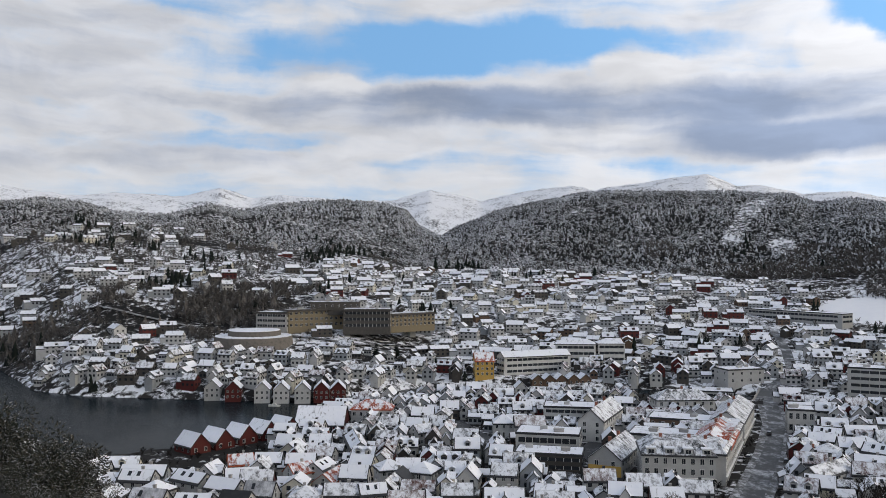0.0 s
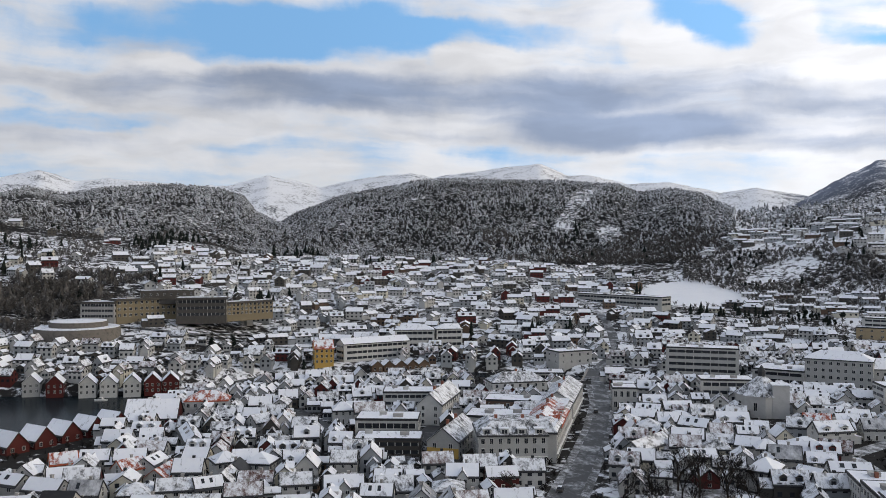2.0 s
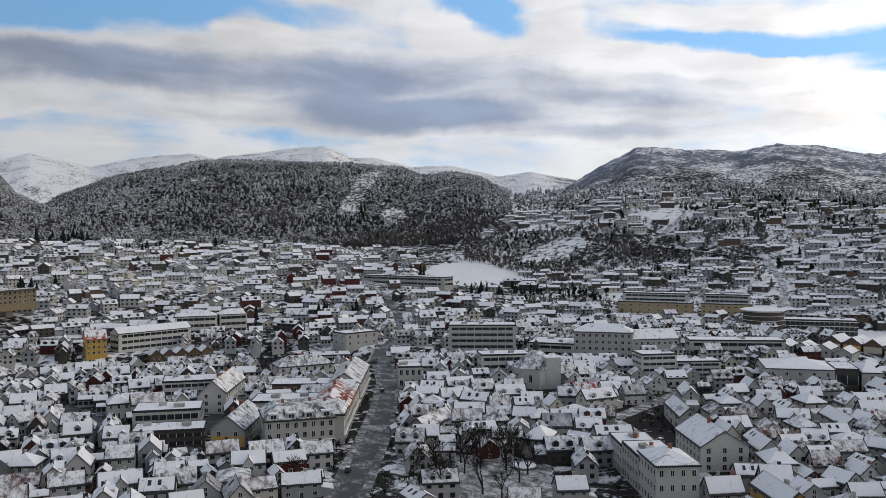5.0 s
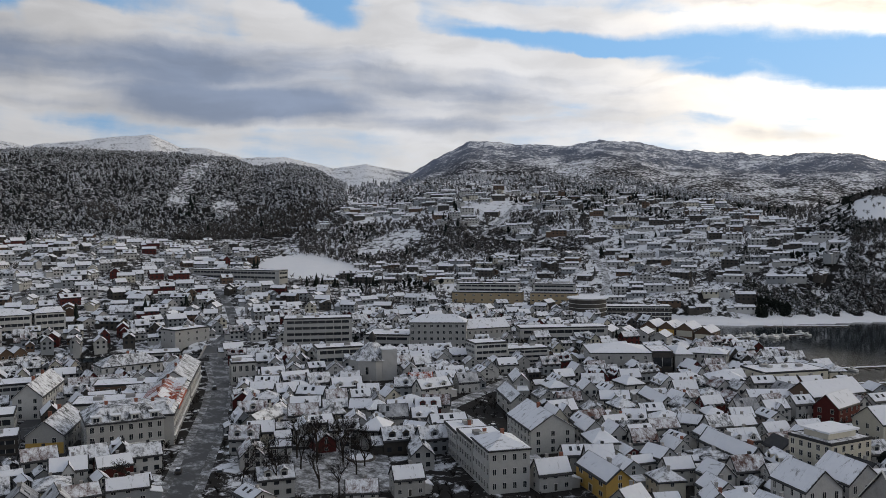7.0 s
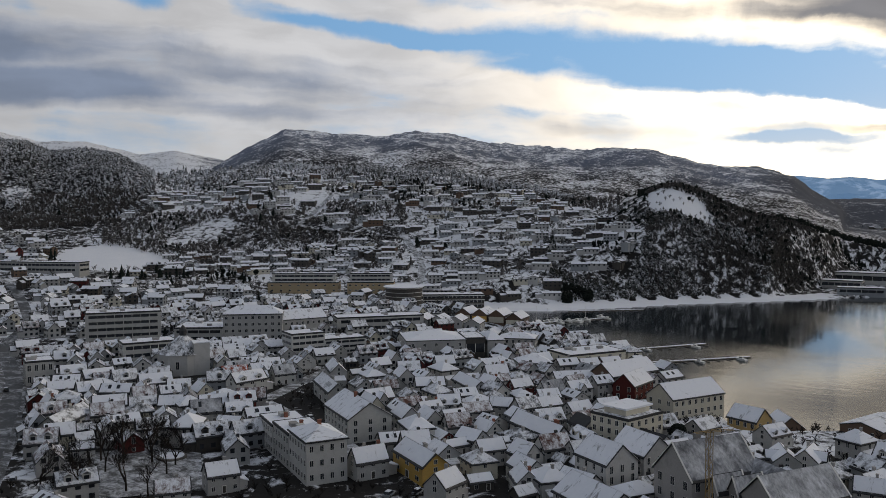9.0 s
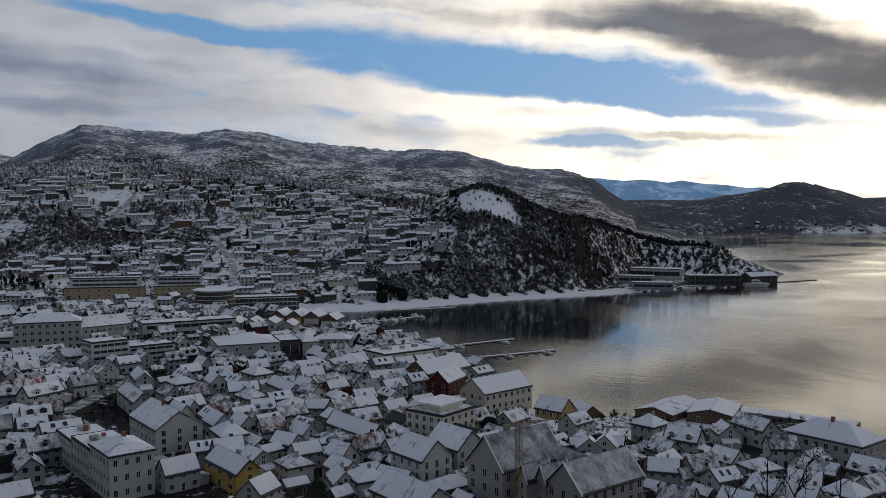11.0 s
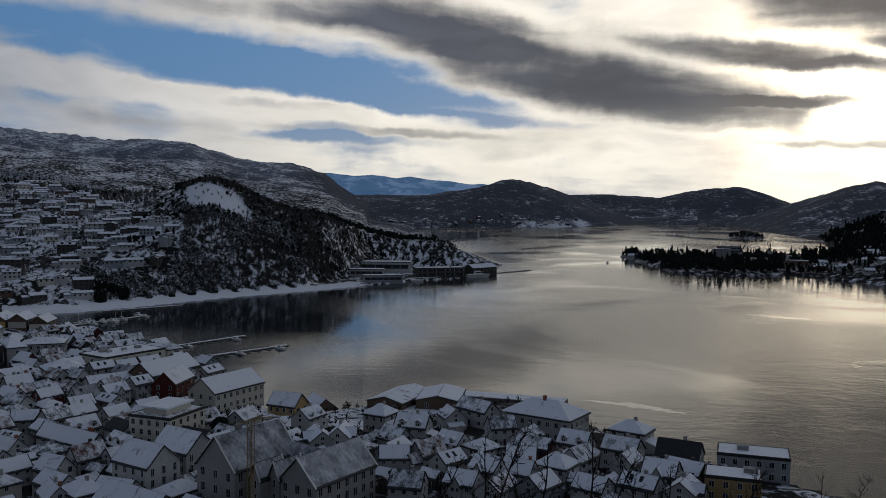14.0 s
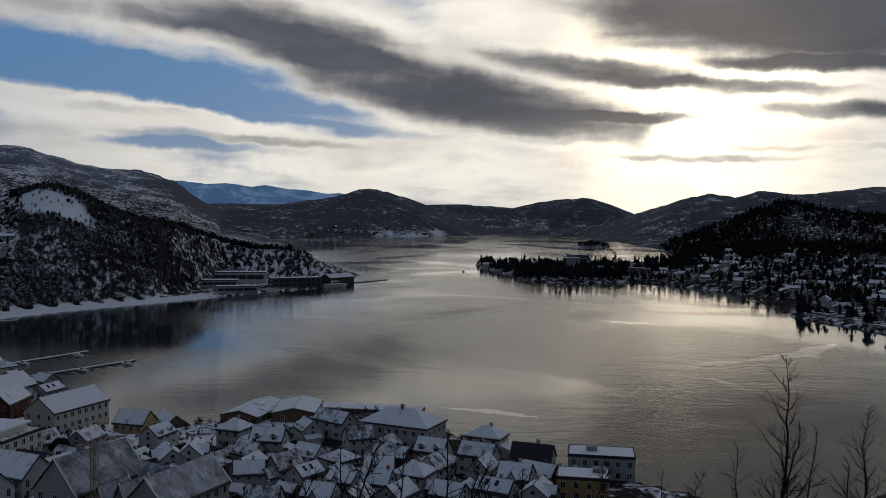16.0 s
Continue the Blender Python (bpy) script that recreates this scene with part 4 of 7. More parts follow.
def hip_roof(l, w, eave, rise, over=0.5, base=0.0, thick=0.25, draw=0.0, flat=0.0):
    """A hipped roof as a solid, drawn back from the eaves by draw; flat: how much of its height is cut off."""
    s = Shape()
    a, b = l / 2 + over - draw, w / 2 + over - draw
    run = (w / 2 + over) * (1 - flat)
    k = rise / (w / 2 + over) * (1 / (1 - flat) if flat else 1)
    c, d = max(a - run + draw, 0.2), max(b - run + draw, 0.15)
    z0 = eave + base + draw * k
    z1 = eave + base + rise
    lo = [(-a, -b, z0), (a, -b, z0), (a, b, z0), (-a, b, z0)]
    hi = [(-c, -d, z1), (c, -d, z1), (c, d, z1), (-c, d, z1)]
    s.hexa([(x, y, z - 0.02) for x, y, z in lo], [(x, y, z + thick) for x, y, z in lo])
    s.hexa([(x, y, z + thick) for x, y, z in lo], [(x, y, z + thick) for x, y, z in hi])
    return s


def block(x, y, turn, l, w, eave, roof="flat", rise=3.0, wall=WHITE, tiles=SLATE, snow=SNOW, floors=3, cols=6, ends=3, bands=False, sides=(0, 1, 3), name="town_building",
          label="", category="building", group="", chimneys=0, win=(1.1, 1.5), base=None, shop=False, vents=2):
    """A larger building with its long side along its x; the side that the viewpoint sees faces its -y."""
    thing = tagged(new(name), label, category, group)
    m = spot(x, y, turn)
    if base is not None:
        m = pose(x, y, base, 0, 0, turn)
    thing.matrix_basis = m
    take_strip(x - math.cos(radians(turn)) * (l / 2 - w / 3), y - math.sin(radians(turn)) * (l / 2 - w / 3),
               x + math.cos(radians(turn)) * (l / 2 - w / 3), y + math.sin(radians(turn)) * (l / 2 - w / 3), w / 2 + 0.5)
    if roof == "gable":
        part("wall", gable_walls(l, w, eave, rise, 4), wall, thing)
        part("roof", gable_roof(l, w, eave, rise, 0.45, 0.25), tiles, thing)
        part("snow_cover", gable_snow(l, w, eave, rise, 0.45, 0.25, 0.16, 0.35, 0.25), snow, thing)
        peak = eave + rise
        if snow is DUSTED:
            for x0 in (-l / 2 - 0.5, l / 2 + 0.1):
                edge = Shape()
                for side in (-1, 1):
                    slope_slab(edge, x0, x0 + 0.4, side * (w / 2 + 0.45), eave - 0.45 * rise / (w / 2) + 0.2, 0, peak + 0.2, 0.3)
                part("verge", edge, FRAME, thing, "white verge boards")
    else:
        body = Shape()
        body.box(-l / 2, l / 2, -w / 2, w / 2, -4, eave)
        part("wall", body, wall, thing)
        if roof == "flat":
            part("roof", flat_roof(l, w, eave + 0.35), tiles, thing)
            cover = Shape()
            cover.box(-l / 2 + 0.25, l / 2 - 0.25, -w / 2 + 0.25, w / 2 - 0.25, eave + 0.352, eave + 0.75)
            part("snow_cover", cover, snow, thing)
            gen = random.Random(int(x * 7 + y))
            for i in range(vents):
                v = Shape()
                vx, vy, q = gen.uniform(-0.35, 0.35) * l, gen.uniform(-0.25, 0.25) * w, gen.uniform(0.8, 1.8)
                v.box(vx - q, vx + q, vy - q * 0.7, vy + q * 0.7, eave + 0.7, eave + 1.7)
                v.box(vx - q - 0.1, vx + q + 0.1, vy - q * 0.7 - 0.1, vy + q * 0.7 + 0.1, eave + 1.7, eave + 1.85)
                part("roof_box", v, STONEGREY if i % 2 else CONCRETE, thing)
            peak = eave + 0.7
        else:
            cut = 0.55 if roof == "mansard" else 0.0
            part("roof", hip_roof(l, w, eave, rise, flat=cut), tiles, thing)
            part("snow_cover", hip_roof(l, w, eave, rise, base=0.27, thick=0.12, draw=0.3, flat=cut), snow, thing)
            peak = eave + rise
    step = eave / floors
    for side in sides:
        reach, half, n = (l, w / 2, cols) if side in (0, 2) else (w, l / 2, ends)
        for f in range(floors):
            z = step * (f + 0.55)
            if bands:
                band = Shape()
                band.box(-reach * 0.46, reach * 0.46, -0.06, 0.05, -step * 0.22, step * 0.22)
                for i in range(n + 1):
                    bx = -reach * 0.46 + reach * 0.92 * i / n
                    band.box(bx - 0.08, bx + 0.08, -0.10, 0.02, -step * 0.22, step * 0.22, 1)
                part("window", band, [PANE, FRAME], thing, at=face_turn(side) @ pose(0, -half, z))
            else:
                wide, tall = (win[0] * 1.7, 2.1) if shop and f == 0 and side == 0 else win
                for i in range(n):
                    window(thing, face_turn(side) @ pose(-reach / 2 + reach * (i + 0.5) / n, -half, z), wide, tall, 1)
    for i in range(chimneys):
        cx = (i - (chimneys - 1) / 2) * l * 0.4
        part("chimney", chimney_shape(cx, 0.5, peak - 1.4, peak + 1.3, 0.9), BRICK, thing)
    if shop:
        awning = Shape()
        awning.box(-l / 2, l / 2, -w / 2 - 0.6, -w / 2 - 0.01, step * 0.92, step * 0.92 + 0.2)
        part("cornice", awning, FRAME, thing)
    return thing


def between(a, b, depth):
    """The middle of a building whose front runs from a to b, and its turn and length."""
    dx, dy = b[0] - a[0], b[1] - a[1]
    n = math.hypot(dx, dy)
    return ((a[0] + b[0]) / 2 - dy / n * depth / 2, (a[1] + b[1]) / 2 + dx / n * depth / 2, math.degrees(math.atan2(dy, dx)), n)


def front(a, b, depth, eave, **more):
    x, y, turn, n = between(a, b, depth)
    return block(x, y, turn, n, depth, eave, **more)


# the corner house on the main street, with its mansard, and the row behind it
corner = front((62, 271), (84, 268), 20, 9.6, roof="mansard", rise=3.6, floors=3, cols=8, ends=6, win=(1.1, 1.7), shop=True, chimneys=2, tiles=SLATE, snow=PATCHY,
               label="white three-storey corner building with a dark snow-patched mansard", name="corner_building")
for i in range(4):
    s = Shape()
    s.box(-1.3, 1.3, -0.9, 1.2, 0, 1.9)
    d = part("dormer", s, WHITE, corner, at=pose(-8.4 + 5.6 * i, -9.0, 10.1))
    s = Shape()
    s.box(-1.6, 1.6, -1.2, 1.3, 1.9, 2.2)
    part("dormer_roof", s, SNOW, d)
    window(d, pose(0, -0.9, 1.0), 1.7, 1.2)
row_spots = [((88, 271), (93.6, 284)), ((93.8, 284.5), (99.6, 297.5)), ((99.8, 298), (105.6, 311)), ((105.8, 311.5), (112, 325.5))]
for k, (a, b) in enumerate(row_spots):
    tiled = k in (1, 2)
    row_house = front(a, b, 13, (9.4, 8.6, 9.0, 8.4)[k], roof=("mansard", "gable", "gable", "hip")[k], rise=(3.2, 4.4, 4.0, 3.8)[k], snow=PATCHY_RED if tiled else PATCHY, tiles=TILE_RED if tiled else SLATE,
                      floors=3, cols=4, ends=2, chimneys=1, shop=True, sides=(0, 1) if k == 0 else (0,), name="town_house",
                      label="pale street-front house with orange tiles showing through snow" if tiled else "pale street-front house with a dark snow-patched roof")
    for i in range(2):
        s = Shape()
        s.box(-1.1, 1.1, -1.0, 1.8, 0, 1.9)
        d = part("dormer", s, WHITE, row_house, at=pose(-3.4 + 6.8 * i, -4.6, (9.6, 9.2, 9.6, 8.8)[k]))
        s = Shape()
        for q in (-1, 1):
            slope_slab(s, -1.3, 2.6, q * 1.4, 1.8, 0, 2.7, 0.18, along="y")
        part("dormer_roof", s, PATCHY_RED if tiled else SNOW, d)
        window(d, pose(0, -1.0, 1.0), 1.3, 1.2)
front((114, 330), (133, 372), 13, 8.2, roof="gable", rise=4.0, snow=PATCHY, floors=3, cols=10, ends=3, chimneys=2, shop=True, sides=(0, 1),
      label="pale street-front town house with a snow-patched roof", name="town_house")
block(82, 318, -22, 26, 15, 7.0, wall=STONEGREY, floors=2, cols=6, label="low grey flat-roofed building in the back yard", vents=3)
block(96, 352, -22, 24, 14, 6.5, wall=BROWN, floors=2, cols=6, label="brown flat-roofed annex behind the street row")
block(107, 390, 3, 26, 12, 8.0, roof="hip", rise=4, snow=PATCHY, floors=3, cols=7, label="white waterside town house with a hipped snowy roof", chimneys=1)
# the gabled house with the painted yellow end, and its row
yellow_gable = block(58.5, 295.5, 64, 27, 11, 5.6, roof="gable", rise=4.4, snow=PATCHY, wall=STONEGREY, floors=2, cols=7, ends=2, sides=(0, 3), chimneys=2,
                     label="grey gabled house whose lower end wall is painted yellow", name="gabled_house")
s = Shape()
s.box(-5.45, 5.45, -0.1, -0.02, 0.2, 3.6)
part("painted_wall", s, YELLOW, yellow_gable, "orange-yellow mural band", at=face_turn(3) @ pose(0, -13.5, 0))
block(64, 352, 66, 34, 10, 8.0, roof="gable", rise=4.5, snow=PATCHY, floors=3, cols=9, ends=2, sides=(0, 3), chimneys=2, label="white gabled row house with small turrets", name="row_house")
front((24, 293), (46, 288), 12, 5.2, wall=DARKWALL, floors=2, cols=8, bands=True, label="dark low shop building with a flat snowy roof", name="shop_building")
front((26, 312), (48, 307), 14, 8.0, wall=STONEGREY, floors=2, cols=8, bands=True, label="grey flat-roofed building with a set-back storey", name="shop_building")
front((42, 364), (64, 360), 14, 8.5, floors=3, cols=8, bands=True, label="white flat-roofed office with dark window bands", name="office_building")
# by the canal
front((140, 354), (150, 351), 11, 9.0, floors=2, cols=4, ends=3, win=(1.3, 2.4), label="white square building with tall dark windows", name="bank_building")
front((130, 474), (156, 467), 16, 7.5, floors=2, cols=8, bands=True, label="white flat-roofed shop building by the canal", name="shop_building")
front((158, 482), (180, 488), 14, 7.5, wall=WHITE, floors=2, cols=4, ends=2, label="pale hall by the bridge", name="hall")
front((72, 556), (97, 553), 12, 11.5, roof="hip", rise=3.0, floors=3, cols=7, bands=True, label="white three-storey flats with long balconies", name="apartment_building")
front((99, 555), (116, 555), 12, 11.5, roof="hip", rise=3.0, floors=3, cols=5, bands=True, label="white three-storey flats with long balconies", name="apartment_building")
block(55, 527, 20, 44, 11, 10, roof="gable", rise=3, floors=3, cols=12, bands=True, label="pale stepped apartment block with balcony bands", name="apartment_building")
block(24, 514, 5, 11, 10, 9, roof="gable", rise=4.5, wall=YELLOW, tiles=TILE_RED, snow=PATCHY_RED, floors=3, cols=4, ends=3, chimneys=1, label="yellow villa with a red tiled roof", name="villa")
front((203, 437), (236, 420), 14, 16.5, base=3.2, floors=5, cols=8, bands=True, label="white five-storey office with dark window bands", name="office_building")
front((184, 360), (206, 353), 13, 10.5, wall=STONEGREY, floors=3, cols=6, bands=True, label="grey three-storey office beside the church", name="office_building")
front((242, 417), (260, 399), 24, 7.0, base=3.2, floors=2, cols=4, bands=True, label="broad low white hall with an unbroken snowy roof", name="hall")
front((261, 400), (285, 380), 14, 14, base=3.2, roof="hip", rise=4, floors=4, cols=9, win=(1.4, 1.5), label="white four-storey flats with dark balconies", name="apartment_building")
front((291, 387), (316, 380), 16, 9.5, base=3.2, roof="gable", rise=4.5, floors=2, cols=8, label="white gabled school-like building", name="civic_building")
front((322, 378), (366, 352), 15, 8.0, base=3.2, floors=2, cols=10, bands=True, label="long low white office with flat snowy roofs", name="office_building")
front((249, 325), (265, 320), 13, 11, floors=4, cols=5, bands=True, label="white four-storey office block", name="office_building")
front((266, 322), (286, 314), 12, 7, floors=3, cols=5, bands=True, label="white lower office wing", name="office_building")
front((284, 284), (306, 267), 24, 8.5, roof="hip", rise=3.2, floors=2, cols=5, label="broad white hall with a sloping snowy roof", name="hall")
# solid dark walls stand in for the shade inside the hall's open front
front((306.6, 267.4), (314, 261.6), 19, 9.2, wall=DARKWALL, floors=1, cols=2, bands=True, label="dark-walled block in place of the shaded open middle of the white hall", name="hall_annex", vents=0)
front((314.6, 260.6), (321, 255.6), 22, 8.6, roof="hip", rise=3.0, floors=2, cols=1, label="white end wing of the hall under deep snow", name="hall_wing")
# the round dark office, the yellow blocks behind it, the boat sheds
office = block(470, 424, -42, 46, 16, 9.5, wall=DARKWALL, floors=3, cols=14, bands=True, label="dark glazed office building with white floor edges", name="office_building")
for f in range(3):
    s = Shape()
    s.box(-23.4, 23.4, -8.5, -8.05, 3.1 * f + 2.75, 3.1 * f + 3.15)
    part("floor_edge", s, FRAME, office)
drum = tagged(new("round_office"), "round dark glazed office tower with a snowy flat top", "building")
drum.matrix_basis = spot(437, 440)
take(437, 440, 15)
s = Shape()
s.tube((0, 0, -3), (0, 0, 12), 13, 13, 28)
part("wall", s, DARKWALL, drum)
for f in range(4):
    s = Shape()
    s.tube((0, 0, 2.9 * f + 2.6), (0, 0, 2.9 * f + 2.85), 13.5, 13.5, 28)
    part("floor_edge", s, FRAME, drum)
s = Shape()
s.tube((0, 0, 12), (0, 0, 12.45), 14.6, 14.6, 28)
part("snow_cover", s, SNOW, drum)
for a, b in (((396, 546), (432, 506)), ((436, 500), (460, 474))):
    t = front(a, b, 16, 7.5, wall=PALEYELLOW, floors=2, cols=8, bands=False, win=(1.6, 1.0), label="long pale yellow building below terraced flats", name="shopping_centre")
    x, y, turn, n = between(a, b, 20)
    top = block(x, y, turn, n * 0.9, 11, 6.0, wall=STONEGREY, floors=2, cols=9, bands=True, base=ground_z(x, y) + 7.9, label="terraced flats on top of the pale yellow centre", name="terraced_flats")
for i in range(5):
    shed = block(411 + 3.6 * i, 357 - 10.4 * i, 20, 17, 9.8, 4.2, roof="gable", rise=3.4, wall=BROWN, floors=1, cols=3, ends=2, sides=(3, 0), label="brown-gabled boat shed with pale doors and a snowy roof", name="boat_shed", group="boat sheds at the marina")
    s = Shape()
    s.box(-4.7, 4.7, -0.14, -0.02, 0.0, 3.4)
    part("door", s, YELLOW if i == 1 else CREAM, shed, at=face_turn(3) @ pose(0, -8.5, 0))
for i in range(6):
    block(372 + 5.0 * i, 372 - 9.3 * i, 28, 16, 9.2, 3.6, roof="gable", rise=2.6, floors=1, cols=3, ends=2, sides=(3, 0), label="white low shed in a row of saw-tooth roofs", name="shed", group="saw-tooth row of sheds")
# the church with its tent roof and turret
church = tagged(new("church"), "white octagonal church with a tall snowy tent roof and turret", "church")
church.matrix_basis = spot(198, 334, -22)
take(198, 334, 12)
take(192, 318, 7)
take(186, 306, 6)
s = Shape()
s.tube((0, 0, -3), (0, 0, 9), 10.5, 10.5, 8)
part("wall", s, WHITE, church)
s = Shape()
s.tube((0, 0, 8.8), (0, 0, 16), 11.2, 1.6, 8)
part("roof", s, PATCHY, church)
s = Shape()
s.box(3, 9.5, -9.5, -2.5, -3, 13.5)
part("tower", s, WHITE, church)
s = Shape()
s.box(2.7, 9.8, -9.8, -2.2, 13.5, 13.9)
part("tower_roof", s, SNOW, church)
s = Shape()
s.tube((0, 0, 15.6), (0, 0, 18), 1.5, 1.5, 8)
s.tube((0, 0, 18), (0, 0, 20.6), 1.9, 0.1, 8)
part("turret", s, SLATE, church)
for i in range(5):
    a = radians(-90 + 22.5 + 45 * (i - 2))
    window(church, pose(9.75 * math.cos(a), 9.75 * math.sin(a), 4.5, 0, 0, math.degrees(a) + 90), 1.3, 3.2)
take(235.8, 121.7, 4)
# the large grey hall with steep gables in front of the fjord
hall_words = "large grey steep-gabled hall with snow-dusted slate roofs"
block(190.5, 91, -22, 20, 13, 10.5, roof="gable", rise=7.0, wall=CONCRETE, snow=DUSTED, floors=3, cols=6, ends=3, win=(1.2, 1.9), sides=(0, 3), label=hall_words, name="parish_hall")
block(196.6, 79.0, 61, 17, 11, 8.0, roof="gable", rise=4.6, wall=CONCRETE, snow=DUSTED, floors=3, cols=6, ends=3, win=(1.2, 1.9), sides=(2,), label=hall_words, name="parish_hall")
block(189, 70, -21, 21, 11, 9.0, roof="gable", rise=5.6, wall=CONCRETE, snow=DUSTED, floors=3, cols=7, ends=3, win=(1.1, 1.9), sides=(0, 3), label=hall_words, name="parish_hall")
for x, y, turn in ((183, 82.5, -22), (184.6, 78.6, -22)):
    block(x, y, turn, 8, 3.0, 9.5, roof="gable", rise=3.2, wall=CONCRETE, snow=DUSTED, floors=3, cols=2, ends=1, win=(0.8, 1.7), sides=(3,), label="narrow grey gabled bay of the large hall", name="gabled_bay")
# modern white gables beside it
for x, y, n in ((190, 118, 13), (203, 115, 13)):
    block(x, y, 70, n, 10, 8.0, roof="gable", rise=4.5, floors=3, cols=4, ends=3, win=(0.9, 1.8), sides=(2, 3, 0), label="tall modern white house with a smooth snowy gable roof", name="modern_house")
block(167, 106, 69, 19, 11, 5.5, roof="gable", rise=4.0, floors=2, cols=5, ends=2, sides=(0, 2, 3), label="long house with fine ribs of snow on a metal roof", name="house")
# the street of tall white fronts, stepping down the hill
for k, (a, b, tall) in enumerate((((137, 173), (142.3, 187), 11.0), ((142.5, 187.5), (148, 202), 9.2), ((148.2, 202.6), (153.5, 216), 8.0))):
    front(b, a, 11, tall, roof=("hip", "flat", "flat")[k], rise=2.5, floors=3, cols=6, ends=4, sides=(0, 1), chimneys=1, label="tall white street-front building with rows of narrow windows", name="town_house", win=(0.9, 1.5))
block(181, 203, 68, 23, 14, 7.2, roof="gable", rise=4.5, wall=STONEGREY, floors=3, cols=7, ends=3, chimneys=1, sides=(0, 2, 3), label="broad grey gabled apartment house under snow", name="apartment_house")
apartments = block(225.5, 133, -8, 16, 14, 10.5, wall=CREAM, snow=PATCHY, floors=4, cols=5, ends=5, sides=(0, 3), label="cream four-storey flats with roof terraces", name="apartment_building")
s = Shape()
s.box(-5.5, 5.5, -4, 4, 10.9, 13.0)
part("penthouse", s, CREAM, apartments)
s = Shape()
s.box(-6.2, 6.2, -4.7, 4.7, 13.0, 13.5)
part("penthouse_snow", s, SNOW, apartments)
# the waterfront
block(280, 142, -18, 24, 13, 6.5, roof="gable", rise=4.5, floors=2, cols=8, ends=3, label="white timber house with long dark balconies by the water", name="waterfront_house", wall=CREAM)
block(306, 182, -12, 26, 13, 5.5, roof="gable", rise=4.5, wall=BROWN, floors=2, cols=8, ends=3, label="dark waterfront building with rows of roof windows", name="waterfront_house")
block(289, 168, 5, 16, 9, 5.5, roof="gable", rise=4.2, wall=RED, floors=2, cols=4, ends=2, label="dark red boathouse with a snowy roof", name="boathouse")
block(290, 195, -37, 18, 10, 3.6, roof="gable", rise=2.6, wall=STONEGREY, floors=1, cols=4, ends=2, label="low hall with a plain snowy roof", name="hall")
block(332, 217, -21, 30, 18, 6.5, floors=2, cols=5, wall=CREAM, label="large quayside warehouse with a broad snowy roof", name="warehouse", vents=4)
block(297, 221, -40, 14, 12, 6.0, roof="hip", rise=3.0, floors=2, cols=4, ends=3, label="white house with a grey hipped roof", name="villa")
block(337, 260, -60, 18, 12, 8, roof="hip", rise=2.2, floors=3, cols=6, ends=4, label="white hotel-like house on the quay", name="quay_house")
block(278, 118, 78, 11, 8.5, 5.8, roof="gable", rise=3.8, wall=OCHRE, floors=2, cols=4, ends=2, sides=(0, 2, 3, 1), label="ochre waterfront house with roof lights in the snow", name="waterfront_house")
block(289, 122, -12, 10, 9, 5.8, roof="gable", rise=4.2, wall=BROWN, floors=2, cols=3, ends=2, label="brown gabled waterfront house", name="waterfront_house")
block(287, 110, 42, 12, 9, 5.2, roof="gable", rise=3.6, wall=BROWN, floors=2, cols=3, ends=2, sides=(0, 1, 2, 3), label="red-brown gabled waterfront house", name="waterfront_house")
block(300, 84, -11, 24, 14, 3.4, roof="gable", rise=1.8, wall=BROWN, floors=1, cols=5, ends=2, sides=(3, 0), label="low brown quay shed under a wide snowy roof", name="quay_shed")
block(301, 69, 5, 20, 15, 3.4, roof="gable", rise=1.6, wall=BROWN, floors=1, cols=5, ends=2, sides=(3, 0), label="low brown quay shed under a wide snowy roof", name="quay_shed")
block(267, 28, 69, 23, 14, 7.0, roof="hip", rise=4.0, floors=2, cols=8, ends=4, sides=(2, 1, 3), chimneys=1, label="large white villa with a snowy hipped roof and roof lights", name="villa")
block(241, -30, 84, 18, 10, 6.2, floors=2, cols=6, ends=3, sides=(2, 3, 1), wall=GREY, label="flat-roofed grey and white house above the water", name="house", vents=1)
block(221, -23, 84, 13, 9, 5.5, floors=2, cols=4, ends=3, sides=(2, 3, 1), wall=OCHRE, label="flat-roofed ochre house under snow", name="house", vents=1)
# the school on its terrace over the small fjord
for a, b, d, h, wl, strip in (((-128, 596), (-106, 590), 16, 10.5, CONCRETE, True), ((-105, 592), (-70, 612), 14, 12, SCHOOLWALL, False), ((-68, 592), (-36, 592), 18, 12.5, DARKWALL, True), ((-36, 604), (-6, 626), 13, 8.5, SCHOOLWALL, False)):
    wing = front(a, b, d, h, wall=wl, floors=3, cols=11, ends=5, bands=strip, win=(1.7, 1.7), label="large school building with sand-coloured walls and dark flat roofs", name="school_building", tiles=DARKWALL, snow=PATCHY, base=27)
    long = math.hypot(b[0] - a[0], b[1] - a[1])
    s = Shape()
    s.box(-long / 2 - 1.2, long / 2 + 1.2, -d / 2 - 1.4, d / 2 + 1.0, h - 0.5, h + 0.1)
    part("eaves", s, DARKWALL, wing, "dark overhanging roof edge")
front((-92, 604), (-58, 610), 12, 4.5, wall=DARKWALL, floors=1, cols=8, ends=3, label="dark set-back top storey of the school", name="school_building", tiles=DARKWALL, base=39.3)
for i in range(2):
    s = Shape()
    s.tube((0, 0, -9), (0, 0, 2.2), 26 - 8 * i, 25 - 8 * i, 36)
    w_ = tagged(part("terrace_wall", s, STONEWALL, at=pose(-124, 570 + 3 * i, 22 + 3.4 * i)), "curved stone terrace wall below the school, snow on top", "wall")
    s = Shape()
    s.tube((0, 0, 2.2), (0, 0, 2.5), 24.6 - 8 * i, 24.6 - 8 * i, 36)
    part("snow_cover", s, SNOW, w_)
    take(-124, 568, 26)
